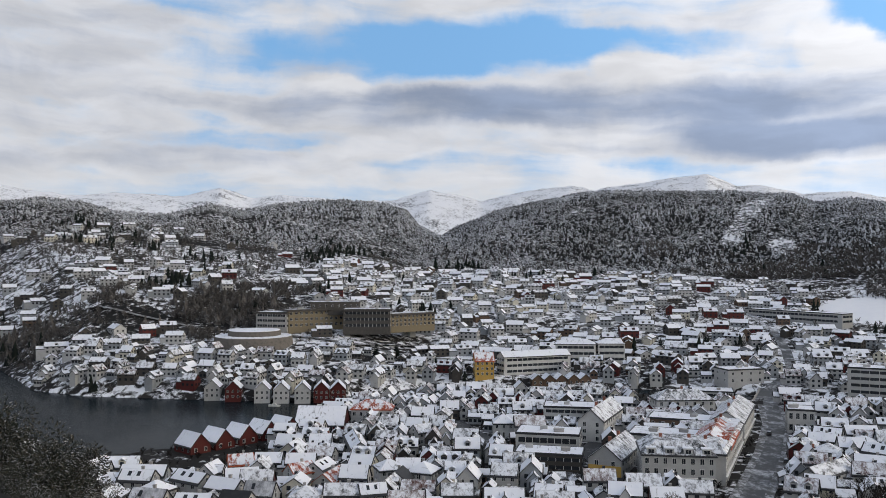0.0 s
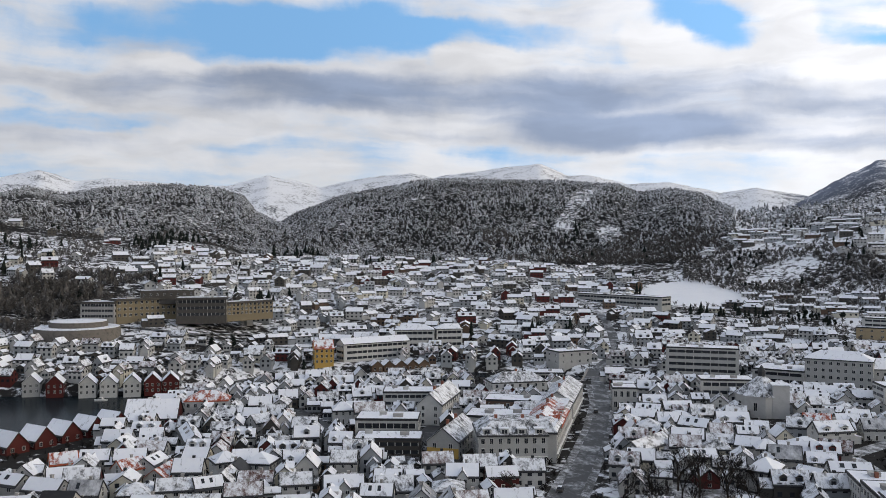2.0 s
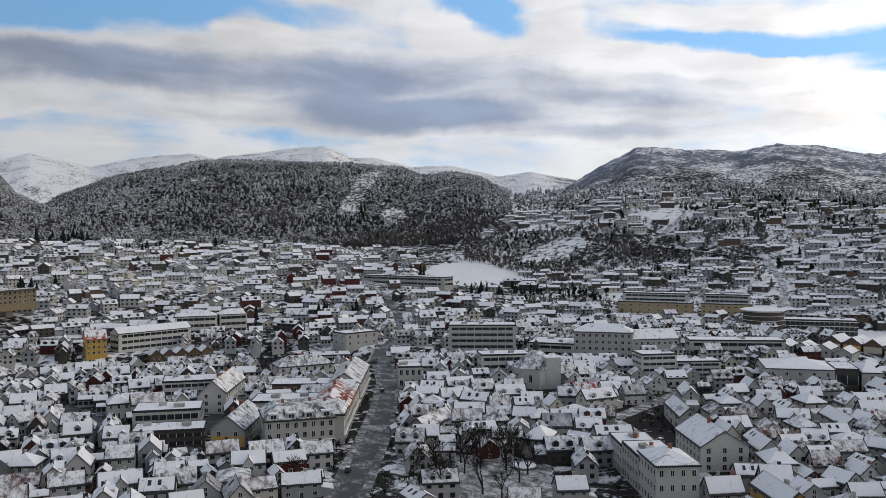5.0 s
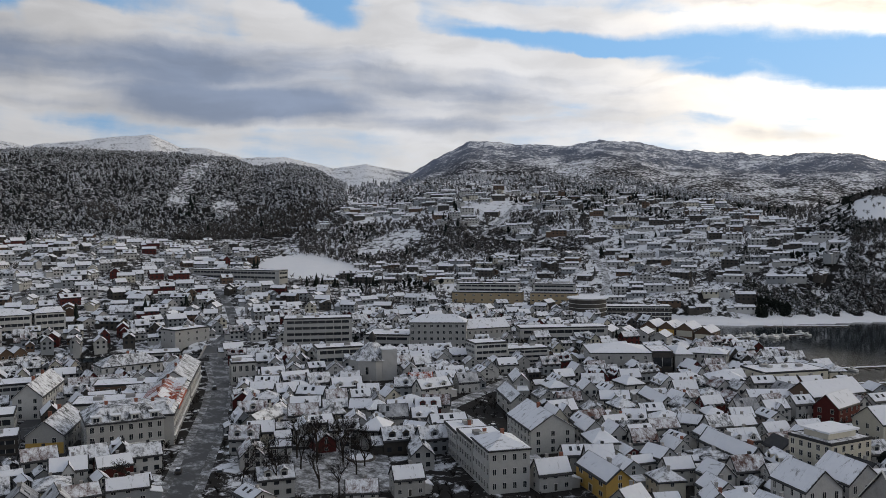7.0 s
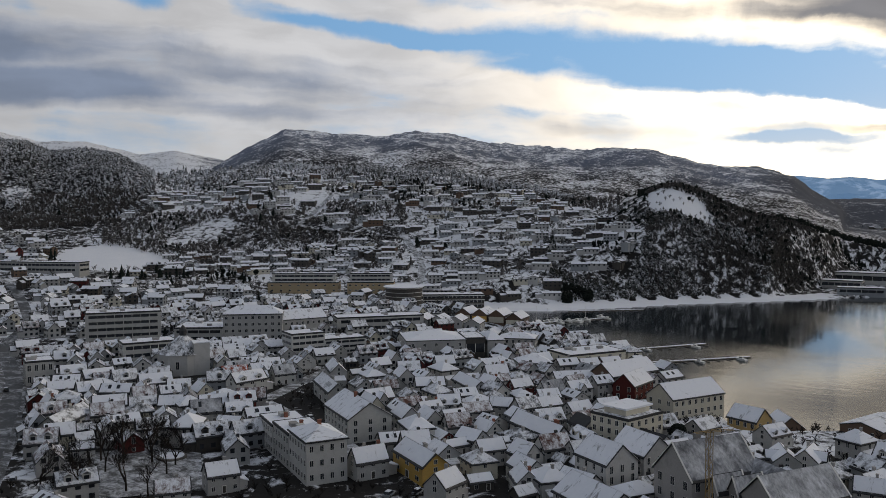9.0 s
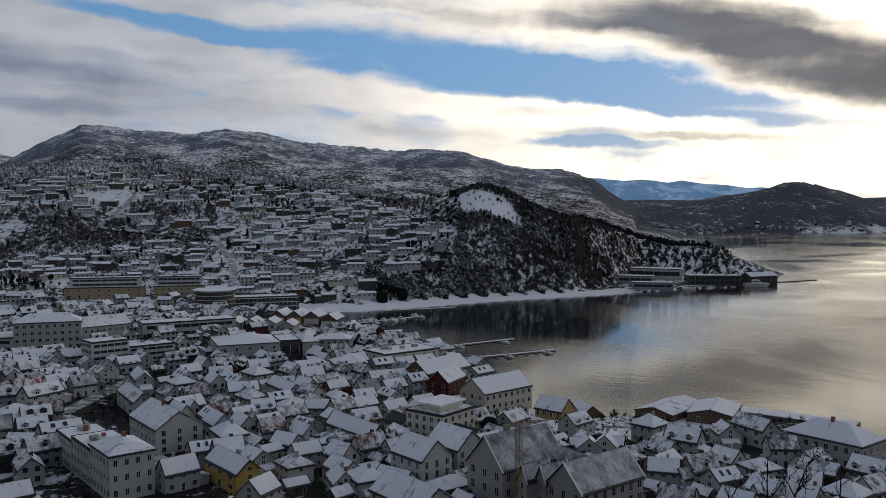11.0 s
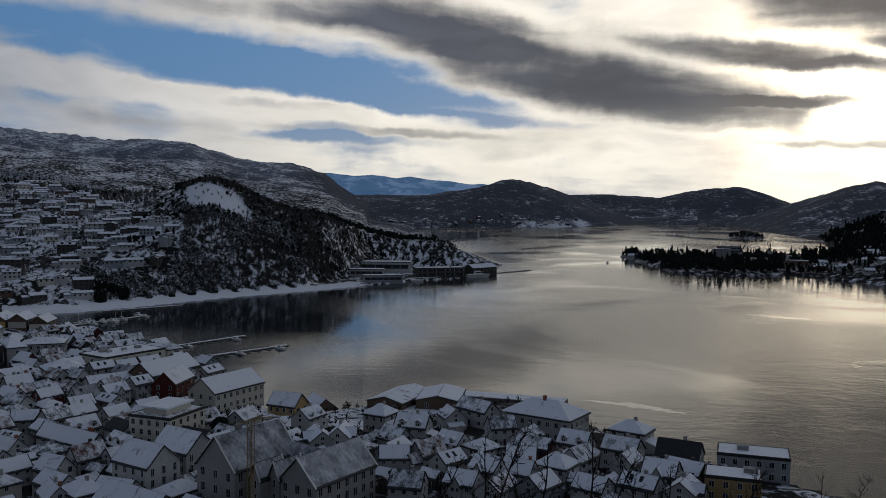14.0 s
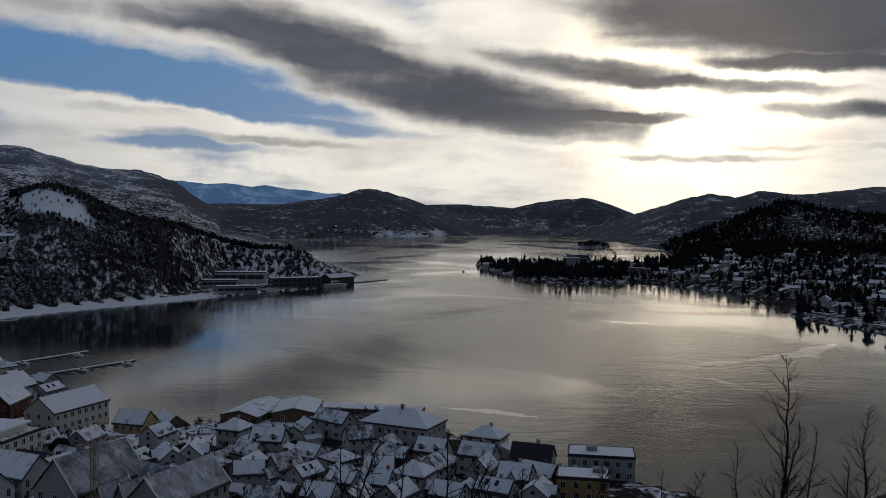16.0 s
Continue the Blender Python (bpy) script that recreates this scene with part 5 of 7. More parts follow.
# boathouses of the small fjord
for k, (x, y, wl) in enumerate(((-94, 455, WHITE), (-84, 454, WHITE), (-73, 454, WHITE), (-63.5, 456, RED), (-55, 457, RED), (-110, 459, RED), (-122, 463, WHITE))):
    block(x, y, 96, 11, 8.0, 5.4, roof="gable", rise=4.0, wall=wl, floors=2, cols=3, ends=3, sides=(3, 0, 2), win=(1.0, 1.3), base=1.4, label=("white" if wl is WHITE else "dark red") + " gabled boathouse standing at the water's edge", name="boathouse", group="boathouses on the far bank")
for k in range(5):
    x, y = -92 + 6.9 * k, 320 + 8.0 * k
    block(x, y, 138, 11, 8.2, 5.2, roof="gable", rise=4.4, wall=RED, floors=2, cols=3, ends=2, sides=(1, 3, 0, 2), win=(1.1, 1.4), base=1.5, label="dark red gabled boathouse with white windows and snowy roof", name="boathouse", group="row of red boathouses")
block(-50, 362, -4, 20, 15, 2.8, roof="gable", rise=6.6, wall=RED, floors=1, cols=6, ends=3, snow=SNOW, label="large red warehouse with a broad snowy roof", name="warehouse")
block(-30, 372, -3, 17, 11, 7.0, roof="hip", rise=3.4, tiles=TILE_RED, snow=PATCHY_RED, floors=2, cols=6, ends=3, label="white building with red tiles along its snowy ridge", name="town_building")
for k in range(5):
    block(54 + 7.0 * k, 505 + 0.8 * k, 98, 9, 6.6, 3.6, roof="gable", rise=2.8, wall=BROWN, floors=1, cols=2, ends=2, sides=(3,), base=1.3, label="brown boathouse at the canal with a snowy roof", name="boathouse", group="boathouses on the canal")
# valley school, field and works on the headland
block(289, 712, -59, 92, 13, 7.5, wall=STONEGREY, floors=2, cols=24, bands=True, label="long low grey school in the valley", name="school_building", vents=4)
block(872, 262, -80, 56, 22, 9.5, wall=STONEGREY, floors=1, cols=6, bands=True, label="long grey works hall with a pale flat roof", name="works_hall", vents=0, base=2.5)
block(812, 262, -80, 34, 16, 6.0, wall=CONCRETE, floors=1, cols=6, bands=True, label="low grey works building near the quay", name="works_hall", vents=0, base=2.5)
block(765, 232, -70, 36, 14, 5.0, wall=GREY, floors=1, cols=6, bands=True, label="low works building with a white snowy roof", name="works_hall", vents=0, base=2)
block(838, 196, -62, 50, 16, 8.0, wall=DARKWALL, floors=2, cols=10, bands=True, label="dark quayside works building", name="works_hall", vents=2, base=1.6)
block(880, 162, -35, 34, 14, 6.5, wall=DARKWALL, roof="gable", rise=3.5, floors=1, cols=6, label="dark dock shed with a snowy gable roof", name="dock_shed", base=1.4)
block(1188, -110, -70, 24, 18, 17, wall=GREY, floors=4, cols=5, bands=True, label="tall grey yard building among dark trees", name="yard_building", vents=1, base=2)


# ---- bridge, quays, jetties, boats, cars ----
def slab(name, a, b, wide, z0, z1, surface, words, category, snowed=True, kind=""):
    s = Shape()
    n = math.hypot(b[0] - a[0], b[1] - a[1])
    s.box(0, n, -wide / 2, wide / 2, z0, z1)
    ob = tagged(part(name, s, surface, at=pose(a[0], a[1], 0, 0, 0, math.degrees(math.atan2(b[1] - a[1], b[0] - a[0])))), words, category, kind=kind)
    if snowed:
        c = Shape()
        c.box(0.3, n - 0.3, -wide / 2 + 0.25, wide / 2 - 0.25, z1 + 0.004, z1 + 0.2)
        part("snow_cover", c, SNOW, ob)
    return ob


bridge = slab("road_bridge", (150, 412), (178, 474), 11, 2.6, 3.4, CONCRETE, "concrete road bridge over the canal", "bridge", snowed=False)
for side in (-1, 1):
    s = Shape()
    s.box(0, 68, side * 5.3 - 0.12, side * 5.3 + 0.12, 3.4, 4.3)
    part("parapet", s, CONCRETE, bridge)
s = Shape()
s.box(0, 68, -4.6, 4.6, 3.404, 3.46)
part("roadway", s, ASPHALT, bridge)
slab("quay", (322, 68), (318, 26), 9, -1.5, 2.2, WOODEN, "timber quay in the fjord with snow on its deck", "quay")


def jetty(a, b, boats, words):
    """A floating jetty with finger booms."""
    ob = slab("jetty", a, b, 2.4, 0.05, 0.5, WOODEN, words, "jetty")
    n = math.hypot(b[0] - a[0], b[1] - a[1])
    for i in range(int(n / 6)):
        for side in (-1, 1):
            s = Shape()
            s.box(3 + 6 * i, 3.5 + 6 * i, side * 1.2, side * 6.5, 0.1, 0.4)
            part("boom", s, WOODEN, ob)
    return ob


jetty((393, 236), (442, 213), 6, "floating jetty with finger booms, white with snow")
jetty((372, 206), (418, 178), 6, "floating jetty with finger booms, white with snow")
jetty((448, 330), (500, 312), 6, "floating jetty with moored boats, white with snow")
jetty((515, 352), (560, 318), 6, "floating jetty below the shore road")
jetty((905, 150), (955, 120), 4, "pontoon off the works quay")


def boat(x, y, turn, size, words, mast=False):
    ob = tagged(new("boat"), words, "boat", "moored boats")
    ob.matrix_basis = pose(x, y, 0.0, 0, 0, turn)
    s = Shape()
    l, w = size, size * 0.3
    low = [(-l / 2, -w * 0.35), (l * 0.25, -w * 0.35), (l * 0.42, 0), (l * 0.25, w * 0.35), (-l / 2, w * 0.35)]
    top = [(-l / 2, -w / 2), (l * 0.25, -w / 2), (l / 2, 0), (l * 0.25, w / 2), (-l / 2, w / 2)]
    k = len(low)
    s.v = [(p, q, -0.2) for p, q in low] + [(p, q, 0.14 * l) for p, q in top]
    s.f = [(i, (i + 1) % k, k + (i + 1) % k, k + i) for i in range(k)] + [tuple(range(k, 2 * k)), tuple(reversed(range(k)))]
    s.m = [0] * len(s.f)
    part("hull", s, FRAME, ob)
    c = Shape()
    c.hexa([(-l * 0.2, -w * 0.3, 0.14 * l), (l * 0.15, -w * 0.3, 0.14 * l), (l * 0.15, w * 0.3, 0.14 * l), (-l * 0.2, w * 0.3, 0.14 * l)],
           [(-l * 0.17, -w * 0.26, 0.27 * l), (l * 0.07, -w * 0.26, 0.27 * l), (l * 0.07, w * 0.26, 0.27 * l), (-l * 0.17, w * 0.26, 0.27 * l)])
    part("cabin", c, FRAME, ob)
    c = Shape()
    c.box(-l * 0.18, l * 0.09, -w * 0.285, w * 0.285, 0.19 * l, 0.235 * l)
    part("window", c, PANE, ob)
    if mast:
        c = Shape()
        c.tube((0, 0, 0.2 * l), (0, 0, 1.25 * l), 0.06, 0.04, 6)
        part("mast", c, FRAME, ob)
    return ob


rngb = random.Random(3)
for i in range(14):
    u = rngb.uniform(0.05, 0.95)
    boat(448 + 52 * u + rngb.choice((-4, 4)), 330 - 18 * u + rngb.choice((-4, 4)), rngb.uniform(60, 80), rngb.uniform(6, 9.5), "small white motorboat moored at a jetty", i % 4 == 0)
for x, y in ((402, 226), (428, 212), (388, 190), (408, 178)):
    boat(x, y, 68, 7, "small white motorboat moored at a jetty")
boat(1105, 42, 170, 7.5, "lone motorboat under way on the fjord")
for x, y in ((30, 492), (58, 488), (90, 490), (120, 480), (-60, 440), (-85, 440)):
    boat(x, y, rngb.uniform(-10, 20), rngb.uniform(6, 8), "small boat tied up along the bank")
boat(850, 158, -60, 24, "working vessel lying at the works quay", True)
boat(790, 205, -40, 14, "working vessel lying at the works quay")

CARS = {}


def car(x, y, turn, paint, words):
    """A parked car; the first of each colour is built, the rest are copies."""
    m = spot(x, y, turn) @ pose(0, 0, 0.15)
    if words in CARS:
        return copy_thing(CARS[words], m)
    ob = tagged(new("car"), words, "car", "cars in the streets")
    ob.matrix_basis = m
    s = Shape()
    s.hexa([(-2.15, -0.85, 0.3), (2.15, -0.85, 0.3), (2.15, 0.85, 0.3), (-2.15, 0.85, 0.3)], [(-2.1, -0.82, 0.85), (2.05, -0.82, 0.75), (2.05, 0.82, 0.75), (-2.1, 0.82, 0.85)])
    part("body", s, paint, ob)
    s = Shape()
    s.hexa([(-1.9, -0.78, 0.84), (0.9, -0.78, 0.80), (0.9, 0.78, 0.80), (-1.9, 0.78, 0.84)], [(-1.5, -0.62, 1.38), (0.2, -0.62, 1.4), (0.2, 0.62, 1.4), (-1.5, 0.62, 1.38)])
    part("window", s, PANE, ob)
    s = Shape()
    s.box(-1.5, 0.2, -0.6, 0.6, 1.4, 1.5)
    part("roof", s, SNOW, ob)
    for wx in (-1.35, 1.35):
        for wy in (-0.8, 0.8):
            s = Shape()
            s.tube((wx, wy - 0.11, 0.32), (wx, wy + 0.11, 0.32), 0.32, 0.32, 10)
            part("wheel", s, IRON, ob)
    CARS[words] = ob
    return ob


for x, y, turn in ((79, 240, 66), (108, 308, 66), (131, 350, 66), (171, 462, 55), (196, 505, 50), (222, 552, 60), (176, 208, 72), (168, 186, 72)):
    car(x, y, turn, DARKWALL, "dark car on the cleared street")
for x, y, turn in ((104, 268, 66), (107, 275, 66), (113, 288, 66), (119, 302, 66), (125, 315, 66), (128, 322, 66), (136, 341, 66), (88, 232, 66)):
    car(x, y, turn, DARKWALL, "dark car on the cleared street")
for x, y, turn in ((182, 228, 72), (173, 213, 72), (152, 148, 20), (158, 150, 25), (146, 152, 20), (258, 640, 70)):
    car(x, y, turn, GREY, "grey car with snow on its roof")
for x, y, turn in ((154, 144, 20), (420, 395, 40), (430, 385, 40), (300, 345, -20)):
    car(x, y, turn, BRICK, "red car with snow on its roof")


# ---- the streets of small houses: a few kinds, built once and copied ----
KINDS = {
    "w0": dict(annex=2.4, l=9.0, w=6.8, eave=4.8, rise=3.2, label="small white wooden house with a snowy gable roof"),
    "w1": dict(l=9.0, w=7.2, eave=5.2, rise=3.0, rim=0.4, low=0.7, lights=2, label="white wooden town house, slate rim round the snow"),
    "w2": dict(annex=2.8, l=9.0, w=6.4, eave=4.6, rise=3.8, chimneys=2, rim=0.25, label="white wooden house with a steep snowy roof"),
    "p": dict(l=9.0, w=7.2, eave=5.0, rise=3.2, snow=PATCHY, label="white wooden house, snow half slid off its slate roof"),
    "k": dict(l=9.0, w=7.2, eave=5.0, rise=3.4, snow=SLATE, label="white house with a dark bare slate roof"),
    "b": dict(l=9.0, w=7.2, eave=4.8, rise=3.2, snow=PATCHY_BROWN, label="white house with brown tiles under thin snow"),
    "r": dict(l=9.0, w=7.0, eave=4.6, rise=3.2, snow=PATCHY_RED, roof=TILE_RED, label="white wooden house with red tiles showing through snow"),
    "d": dict(annex=2.2, l=9.0, w=7.2, eave=4.8, rise=3.6, dormer=2, label="white house with gabled dormers in a snowy roof"),
    "x": dict(l=9.5, w=7.4, eave=5.2, rise=3.4, wing=1, label="white villa with a cross gable and snowy roofs"),
    "q": dict(l=9.0, w=7.0, eave=4.4, rise=4.0, snow=DUSTED, lights=1, label="white house with snow-dusted grey slates"),
    "v": dict(l=9.5, w=8.0, eave=5.0, rise=2.8, hip=True, annex=2.4, label="white villa with a snowy hipped roof"),
    "V": dict(l=9.0, w=8.0, eave=4.8, rise=3.0, hip=True, wall=CREAM, snow=PATCHY, label="cream villa, thin snow on its hipped slate roof"),
    "g": dict(annex=2.6, l=9.0, w=7.0, eave=4.8, rise=3.2, wall=GREY, label="grey-painted wooden house with a snowy gable roof"),
    "c": dict(l=9.0, w=7.0, eave=4.8, rise=3.2, wall=CREAM, label="cream-painted wooden house with a snowy roof"),
    "y": dict(l=9.0, w=7.6, eave=5.2, rise=3.4, wall=YELLOW, label="yellow-painted house with a broad snowy roof"),
    "R": dict(l=9.0, w=6.4, eave=4.4, rise=3.0, wall=RED, label="dark red wooden house with a snowy roof"),
    "h": dict(l=6.5, w=4.6, eave=2.8, rise=1.9, across=2, ends=1, chimneys=0, label="small white outbuilding with snow on its roof", category="outbuilding"),
    "o": dict(l=6.5, w=4.6, eave=2.7, rise=1.8, across=2, ends=1, chimneys=0, wall=DARKWALL, label="dark wooden outhouse with a snowy roof", category="outbuilding"),
}
MADE = {}


def settle(kind, x, y, turn, size=(1, 1, 1), group="houses of the old town"):
    """A house of a kind at a place, its front towards the viewpoint: the first of each kind is built, the rest are copies."""
    if math.sin(radians(turn)) * x - math.cos(radians(turn)) * y > 0:
        turn += 180
    m = spot(x, y, turn) @ Matrix.Diagonal((*size, 1))
    if kind not in MADE:
        MADE[kind] = house(name="outbuilding" if kind in "ho" else "house", **KINDS[kind])
        MADE[kind]["group"] = group
        MADE[kind].matrix_basis = m
        return MADE[kind]
    k = MADE[kind].scale
    made = copy_thing(MADE[kind], m @ Matrix.Diagonal((1 / k.x, 1 / k.y, 1 / k.z, 1)))
    # the gable end that is turned to the slope above has no windows
    blind = -1 if math.cos(radians(turn)) * x + math.sin(radians(turn)) * y < 0 else 1
    for p in [p for p in made.children if p.name.startswith("window") and abs(p.matrix_basis.translation.y) < 0.45 * KINDS[kind]["w"] and p.matrix_basis.translation.x * blind > 0.45 * KINDS[kind]["l"]]:
        bpy.data.objects.remove(p)
    return made


MIX = ["w0"] * 4 + ["w1"] * 4 + ["w2"] * 3 + ["p"] + ["q"] * 2 + ["k"] * 2 + ["b"] * 2 + ["r"] + ["d"] * 3 + ["x"] * 3 + ["v"] * 3 + ["V"] * 2 + ["g"] * 2 + ["c"] + ["R"] + ["h"] * 3 + ["o"] * 3
count_houses = 0


PARK = [(113, 243), (129, 235), (135, 219), (118, 190), (100, 200), (95, 214)]


def open_yard(x, y):
    """Open yards: the park and the yards before the quay."""
    return math.hypot(x - 125, y - 212) < 14 or (255 < x < 300 and 120 < y < 175) or (-120 < x < -58 and 283 < y < 335) or inside(x, y, PARK)


def district(ring, turn, step_x, step_y, rng, keep=0.93, limit=400, cross=0.4):
    """Fills a quarter with houses on a loose grid that follows its lanes."""
    global count_houses
    c, s = math.cos(radians(turn)), math.sin(radians(turn))
    xs, ys = [p[0] for p in ring], [p[1] for p in ring]
    mx, my = sum(xs) / len(xs), sum(ys) / len(ys)
    n = 40
    for j in range(-n, n):
        for i in range(-n, n):
            u, v = (i + 0.5 * (j % 2)) * step_x + rng.uniform(-1.5, 1.5), j * step_y + rng.uniform(-1.5, 1.5)
            x, y = mx + c * u - s * v, my + s * u + c * v
            if not inside(x, y, ring) or rng.random() > keep or count_houses >= limit:
                continue
            kind = rng.choice(MIX)
            r = 3.0 if kind in "ho" else 4.1
            if not free(x, y, r) or dry(x, y) < r + 2 or (x > 236 and y < 135) or open_yard(x, y):
                continue
            t = turn + rng.choice((0, 90)) + rng.uniform(-8, 8)
            settle(kind, x, y, t, (rng.uniform(0.85, 1.15), rng.uniform(0.9, 1.1), rng.uniform(0.72, 0.98)))
            take(x, y, r)
            count_houses += 1


# houses whose places are known: x, y, turn of the ridge, length, height of the ridge, kind
KNOWN = [
    ('market', [
        (177, 254, -37, 10, 8.5, "b"), (164, 229, -20, 12, 8.0, "w"), (178, 230, -27, 10, 8.0, "w"), (162, 214, -24, 20, 9.0, "p"),
        (193, 280, 0, 14, 9.0, "d"), (191, 260, -78, 17, 8.5, "w"), (153, 231, -63, 8, 6.5, "w"), (220, 275, -38, 9, 8.5, "w"),
        (206, 246, -117, 24, 9.0, "p"), (230, 271, 58, 16, 9.0, "w"), (246, 245, -38, 9, 10.0, "p"), (235, 223, -37, 11, 8.0, "w"),
        (258, 237, -106, 11, 9.0, "w"), (248, 214, -117, 21, 8.0, "w"), (232, 203, -26, 9, 7.5, "w"),
    ]),
    ('lane', [
        (227, 192, -24, 11, 7.5, "w"), (218, 186, -23, 10, 7.5, "b"), (218, 198, -37, 8, 8.0, "d"), (204, 191, -37, 8, 7.0, "p"),
        (206, 185, -19, 8, 7.0, "w"), (185, 181, -118, 11, 9.0, "w"), (188, 173, -110, 8, 5.5, "R"), (191, 164, -91, 8, 7.5, "g"),
        (184, 165, -14, 8, 5.0, "h"), (171, 177, -31, 8, 7.5, "w"), (182, 185, -65, 8, 7.0, "w"), (163, 158, -110, 18, 9.0, "y"),
        (152, 139, 5, 8, 9.0, "w"), (212, 155, -110, 24, 9.0, "w"), (207, 150, -116, 17, 8.5, "w"), (231, 185, -63, 8, 7.5, "w"),
    ]),
    ('slope', [
        (213, 175, -100, 8, 6.0, "w"), (179, 135, -113, 10, 8.0, "w"), (175, 125, -119, 9, 8.0, "w"), (173, 131, 50, 9, 7.5, "w"),
        (202, 133, -28, 8, 8.0, "p"), (178, 118, -98, 10, 8.0, "w"), (248, 120, -11, 9, 8.0, "p"), (257, 102, -16, 9, 7.5, "d"),
        (232, 89, 33, 10, 8.0, "w"), (234, 83, -173, 9, 9.0, "x"), (236, 81, -122, 15, 12.0, "p"), (260, 79, -107, 8, 9.0, "w"),
        (251, 66, -96, 10, 9.0, "d"), (220, 63, -76, 8, 8.0, "w"), (197, 53, -90, 8, 9.0, "p"),
    ]),
    ('brink', [
        (238, 51, -117, 8, 8.0, "d"), (219, 48, -35, 8, 8.0, "w"), (275, 51, -124, 13, 9.0, "p"), (268, 58, -148, 8, 7.5, "w"),
        (255, 40, -63, 8, 9.0, "p"), (248, 31, -22, 8, 8.0, "p"), (244, 17, -110, 9, 9.0, "w"), (235, 42, -39, 8, 7.0, "w"),
        (216, 37, -117, 8, 8.0, "x"), (227, 30, -87, 8, 8.0, "w"), (220, 20, -111, 9, 9.0, "w"), (259, 2, -110, 11, 9.0, "w"),
        (240, 4, -111, 10, 9.0, "p"), (237, -11, -106, 11, 10.0, "k"), (216, 29, -106, 8, 8.0, "w"), (204, 41, -104, 8, 8.0, "x"),
    ]),
    ('west', [
        (-92, 269, -3, 14, 8.0, "w"), (-75, 261, -32, 12, 8.0, "w"),
        (-63, 253, -27, 11, 8.0, "w"), (-82, 249, 65, 8, 8.0, "w"), (-61, 265, 13, 10, 8.0, "c"), (-57, 286, 0, 9, 8.0, "w"),
        (-66, 284, 19, 8, 8.0, "r"), (-45, 402, 0, 9, 7.0, "w"), (-29, 388, -15, 12, 10.0, "p"), (-31, 313, -78, 24, 8.0, "w"),
        (-45, 321, 0, 8, 7.0, "w"), (-42, 299, -10, 10, 7.0, "b"), (-45, 274, 40, 8, 7.5, "r"), (-39, 278, 70, 10, 7.5, "w"),
    ]),
    ('west2', [
        (-34, 267, 73, 13, 7.0, "r"), (-26, 283, -16, 8, 8.0, "c"), (-17, 275, 19, 8, 8.0, "w"), (-11, 278, 0, 8, 8.0, "w"),
        (-6, 270, 69, 8, 8.5, "w"), (5, 272, 0, 9, 8.5, "d"), (-28, 247, 0, 11, 8.0, "p"), (-20, 247, 17, 8, 8.0, "w"),
        (-10, 239, 0, 10, 8.0, "b"), (4, 247, 0, 9, 8.0, "p"), (-2, 299, -5, 10, 7.0, "p"), (-8, 335, 35, 8, 8.0, "p"),
        (34, 342, 0, 12, 10.0, "b"), (24, 348, 0, 8, 9.0, "w"), (20, 296, -13, 8, 8.5, "d"), (19, 267, -11, 8, 9.0, "p"),
    ]),
    ('mid', [
        (17, 242, -3, 11, 8.0, "w"), (30, 246, -14, 8, 8.0, "w"), (148, 294, -48, 11, 9.0, "w"), (152, 283, -19, 8, 9.0, "b"),
        (167, 302, -19, 12, 9.0, "d"), (153, 266, -39, 8, 8.0, "w"), (139, 232, -134, 11, 9.5, "w"), (119, 270, 38, 21, 8.5, "p"),
        (116, 300, -116, 18, 8.0, "g"), (156, 260, -18, 8, 8.0, "w"), (159, 332, -6, 12, 8.0, "w"), (145, 328, -33, 10, 8.0, "w"),
        (84, 199, -86, 9, 6.0, "w"), (107, 186, -29, 8, 7.0, "b"), (121, 187, -20, 8, 8.0, "w"),
    ]),
]
rng = random.Random(7)
for quarter, rows in KNOWN:
    for x, y, turn, long, tall, kind in rows:
        kind = kind if kind != "w" else rng.choice(("w0", "w1", "w1", "w2", "v", "d", "x"))
        spec = KINDS[kind]
        if not free(x, y, 1.5):
            continue
        settle(kind, x, y, turn, (long / spec["l"], 1.0, 0.9 * tall / (spec["eave"] + spec["rise"])))
        reach = max(0.0, long / 2 - 3.5)
        take_strip(x - reach * math.cos(radians(turn)), y - reach * math.sin(radians(turn)), x + reach * math.cos(radians(turn)), y + reach * math.sin(radians(turn)), 3.9)
        count_houses += 1
# the rest of the quarters: between the viewpoint and the harbour, the centre, the west side, the canal bank
district([(150, 165), (190, 60), (212, -25), (240, -40), (300, 30), (290, 95), (270, 120), (300, 145), (350, 195), (385, 245), (400, 300), (330, 300), (240, 270), (205, 230)], -22, 11.5, 9.6, rng, limit=190)
district([(100, 225), (150, 225), (180, 255), (240, 285), (370, 320), (290, 365), (170, 425), (150, 380), (125, 320)], -20, 12.5, 10.5, rng, limit=240)
district([(-125, 240), (-60, 205), (60, 215), (78, 262), (100, 320), (140, 420), (60, 445), (-40, 440), (-55, 360), (-100, 330)], -6, 12.0, 10.2, rng, limit=292)


# ---- the park, and things out on the water ----
s = Shape()
mid = Vector((115, 217, 0))
ring = []
for (ax, ay), (bx, by) in zip(PARK, PARK[1:] + PARK[:1]):
    ring += [(ax + (bx - ax) * k / 6, ay + (by - ay) * k / 6) for k in range(6)]
for (ax, ay), (bx, by) in zip(ring, ring[1:] + ring[:1]):
    for f0, f1 in ((0.0, 0.35), (0.35, 0.7), (0.7, 1.0)):
        quad = [(mid.x + (x - mid.x) * f, mid.y + (y - mid.y) * f) for x, y, f in ((ax, ay, f1), (ax, ay, f0), (bx, by, f0), (bx, by, f1))]
        s.face([(x, y, ground_z(x, y) + 0.25) for x, y in (quad if f0 else quad[:2] + quad[3:])][::-1])
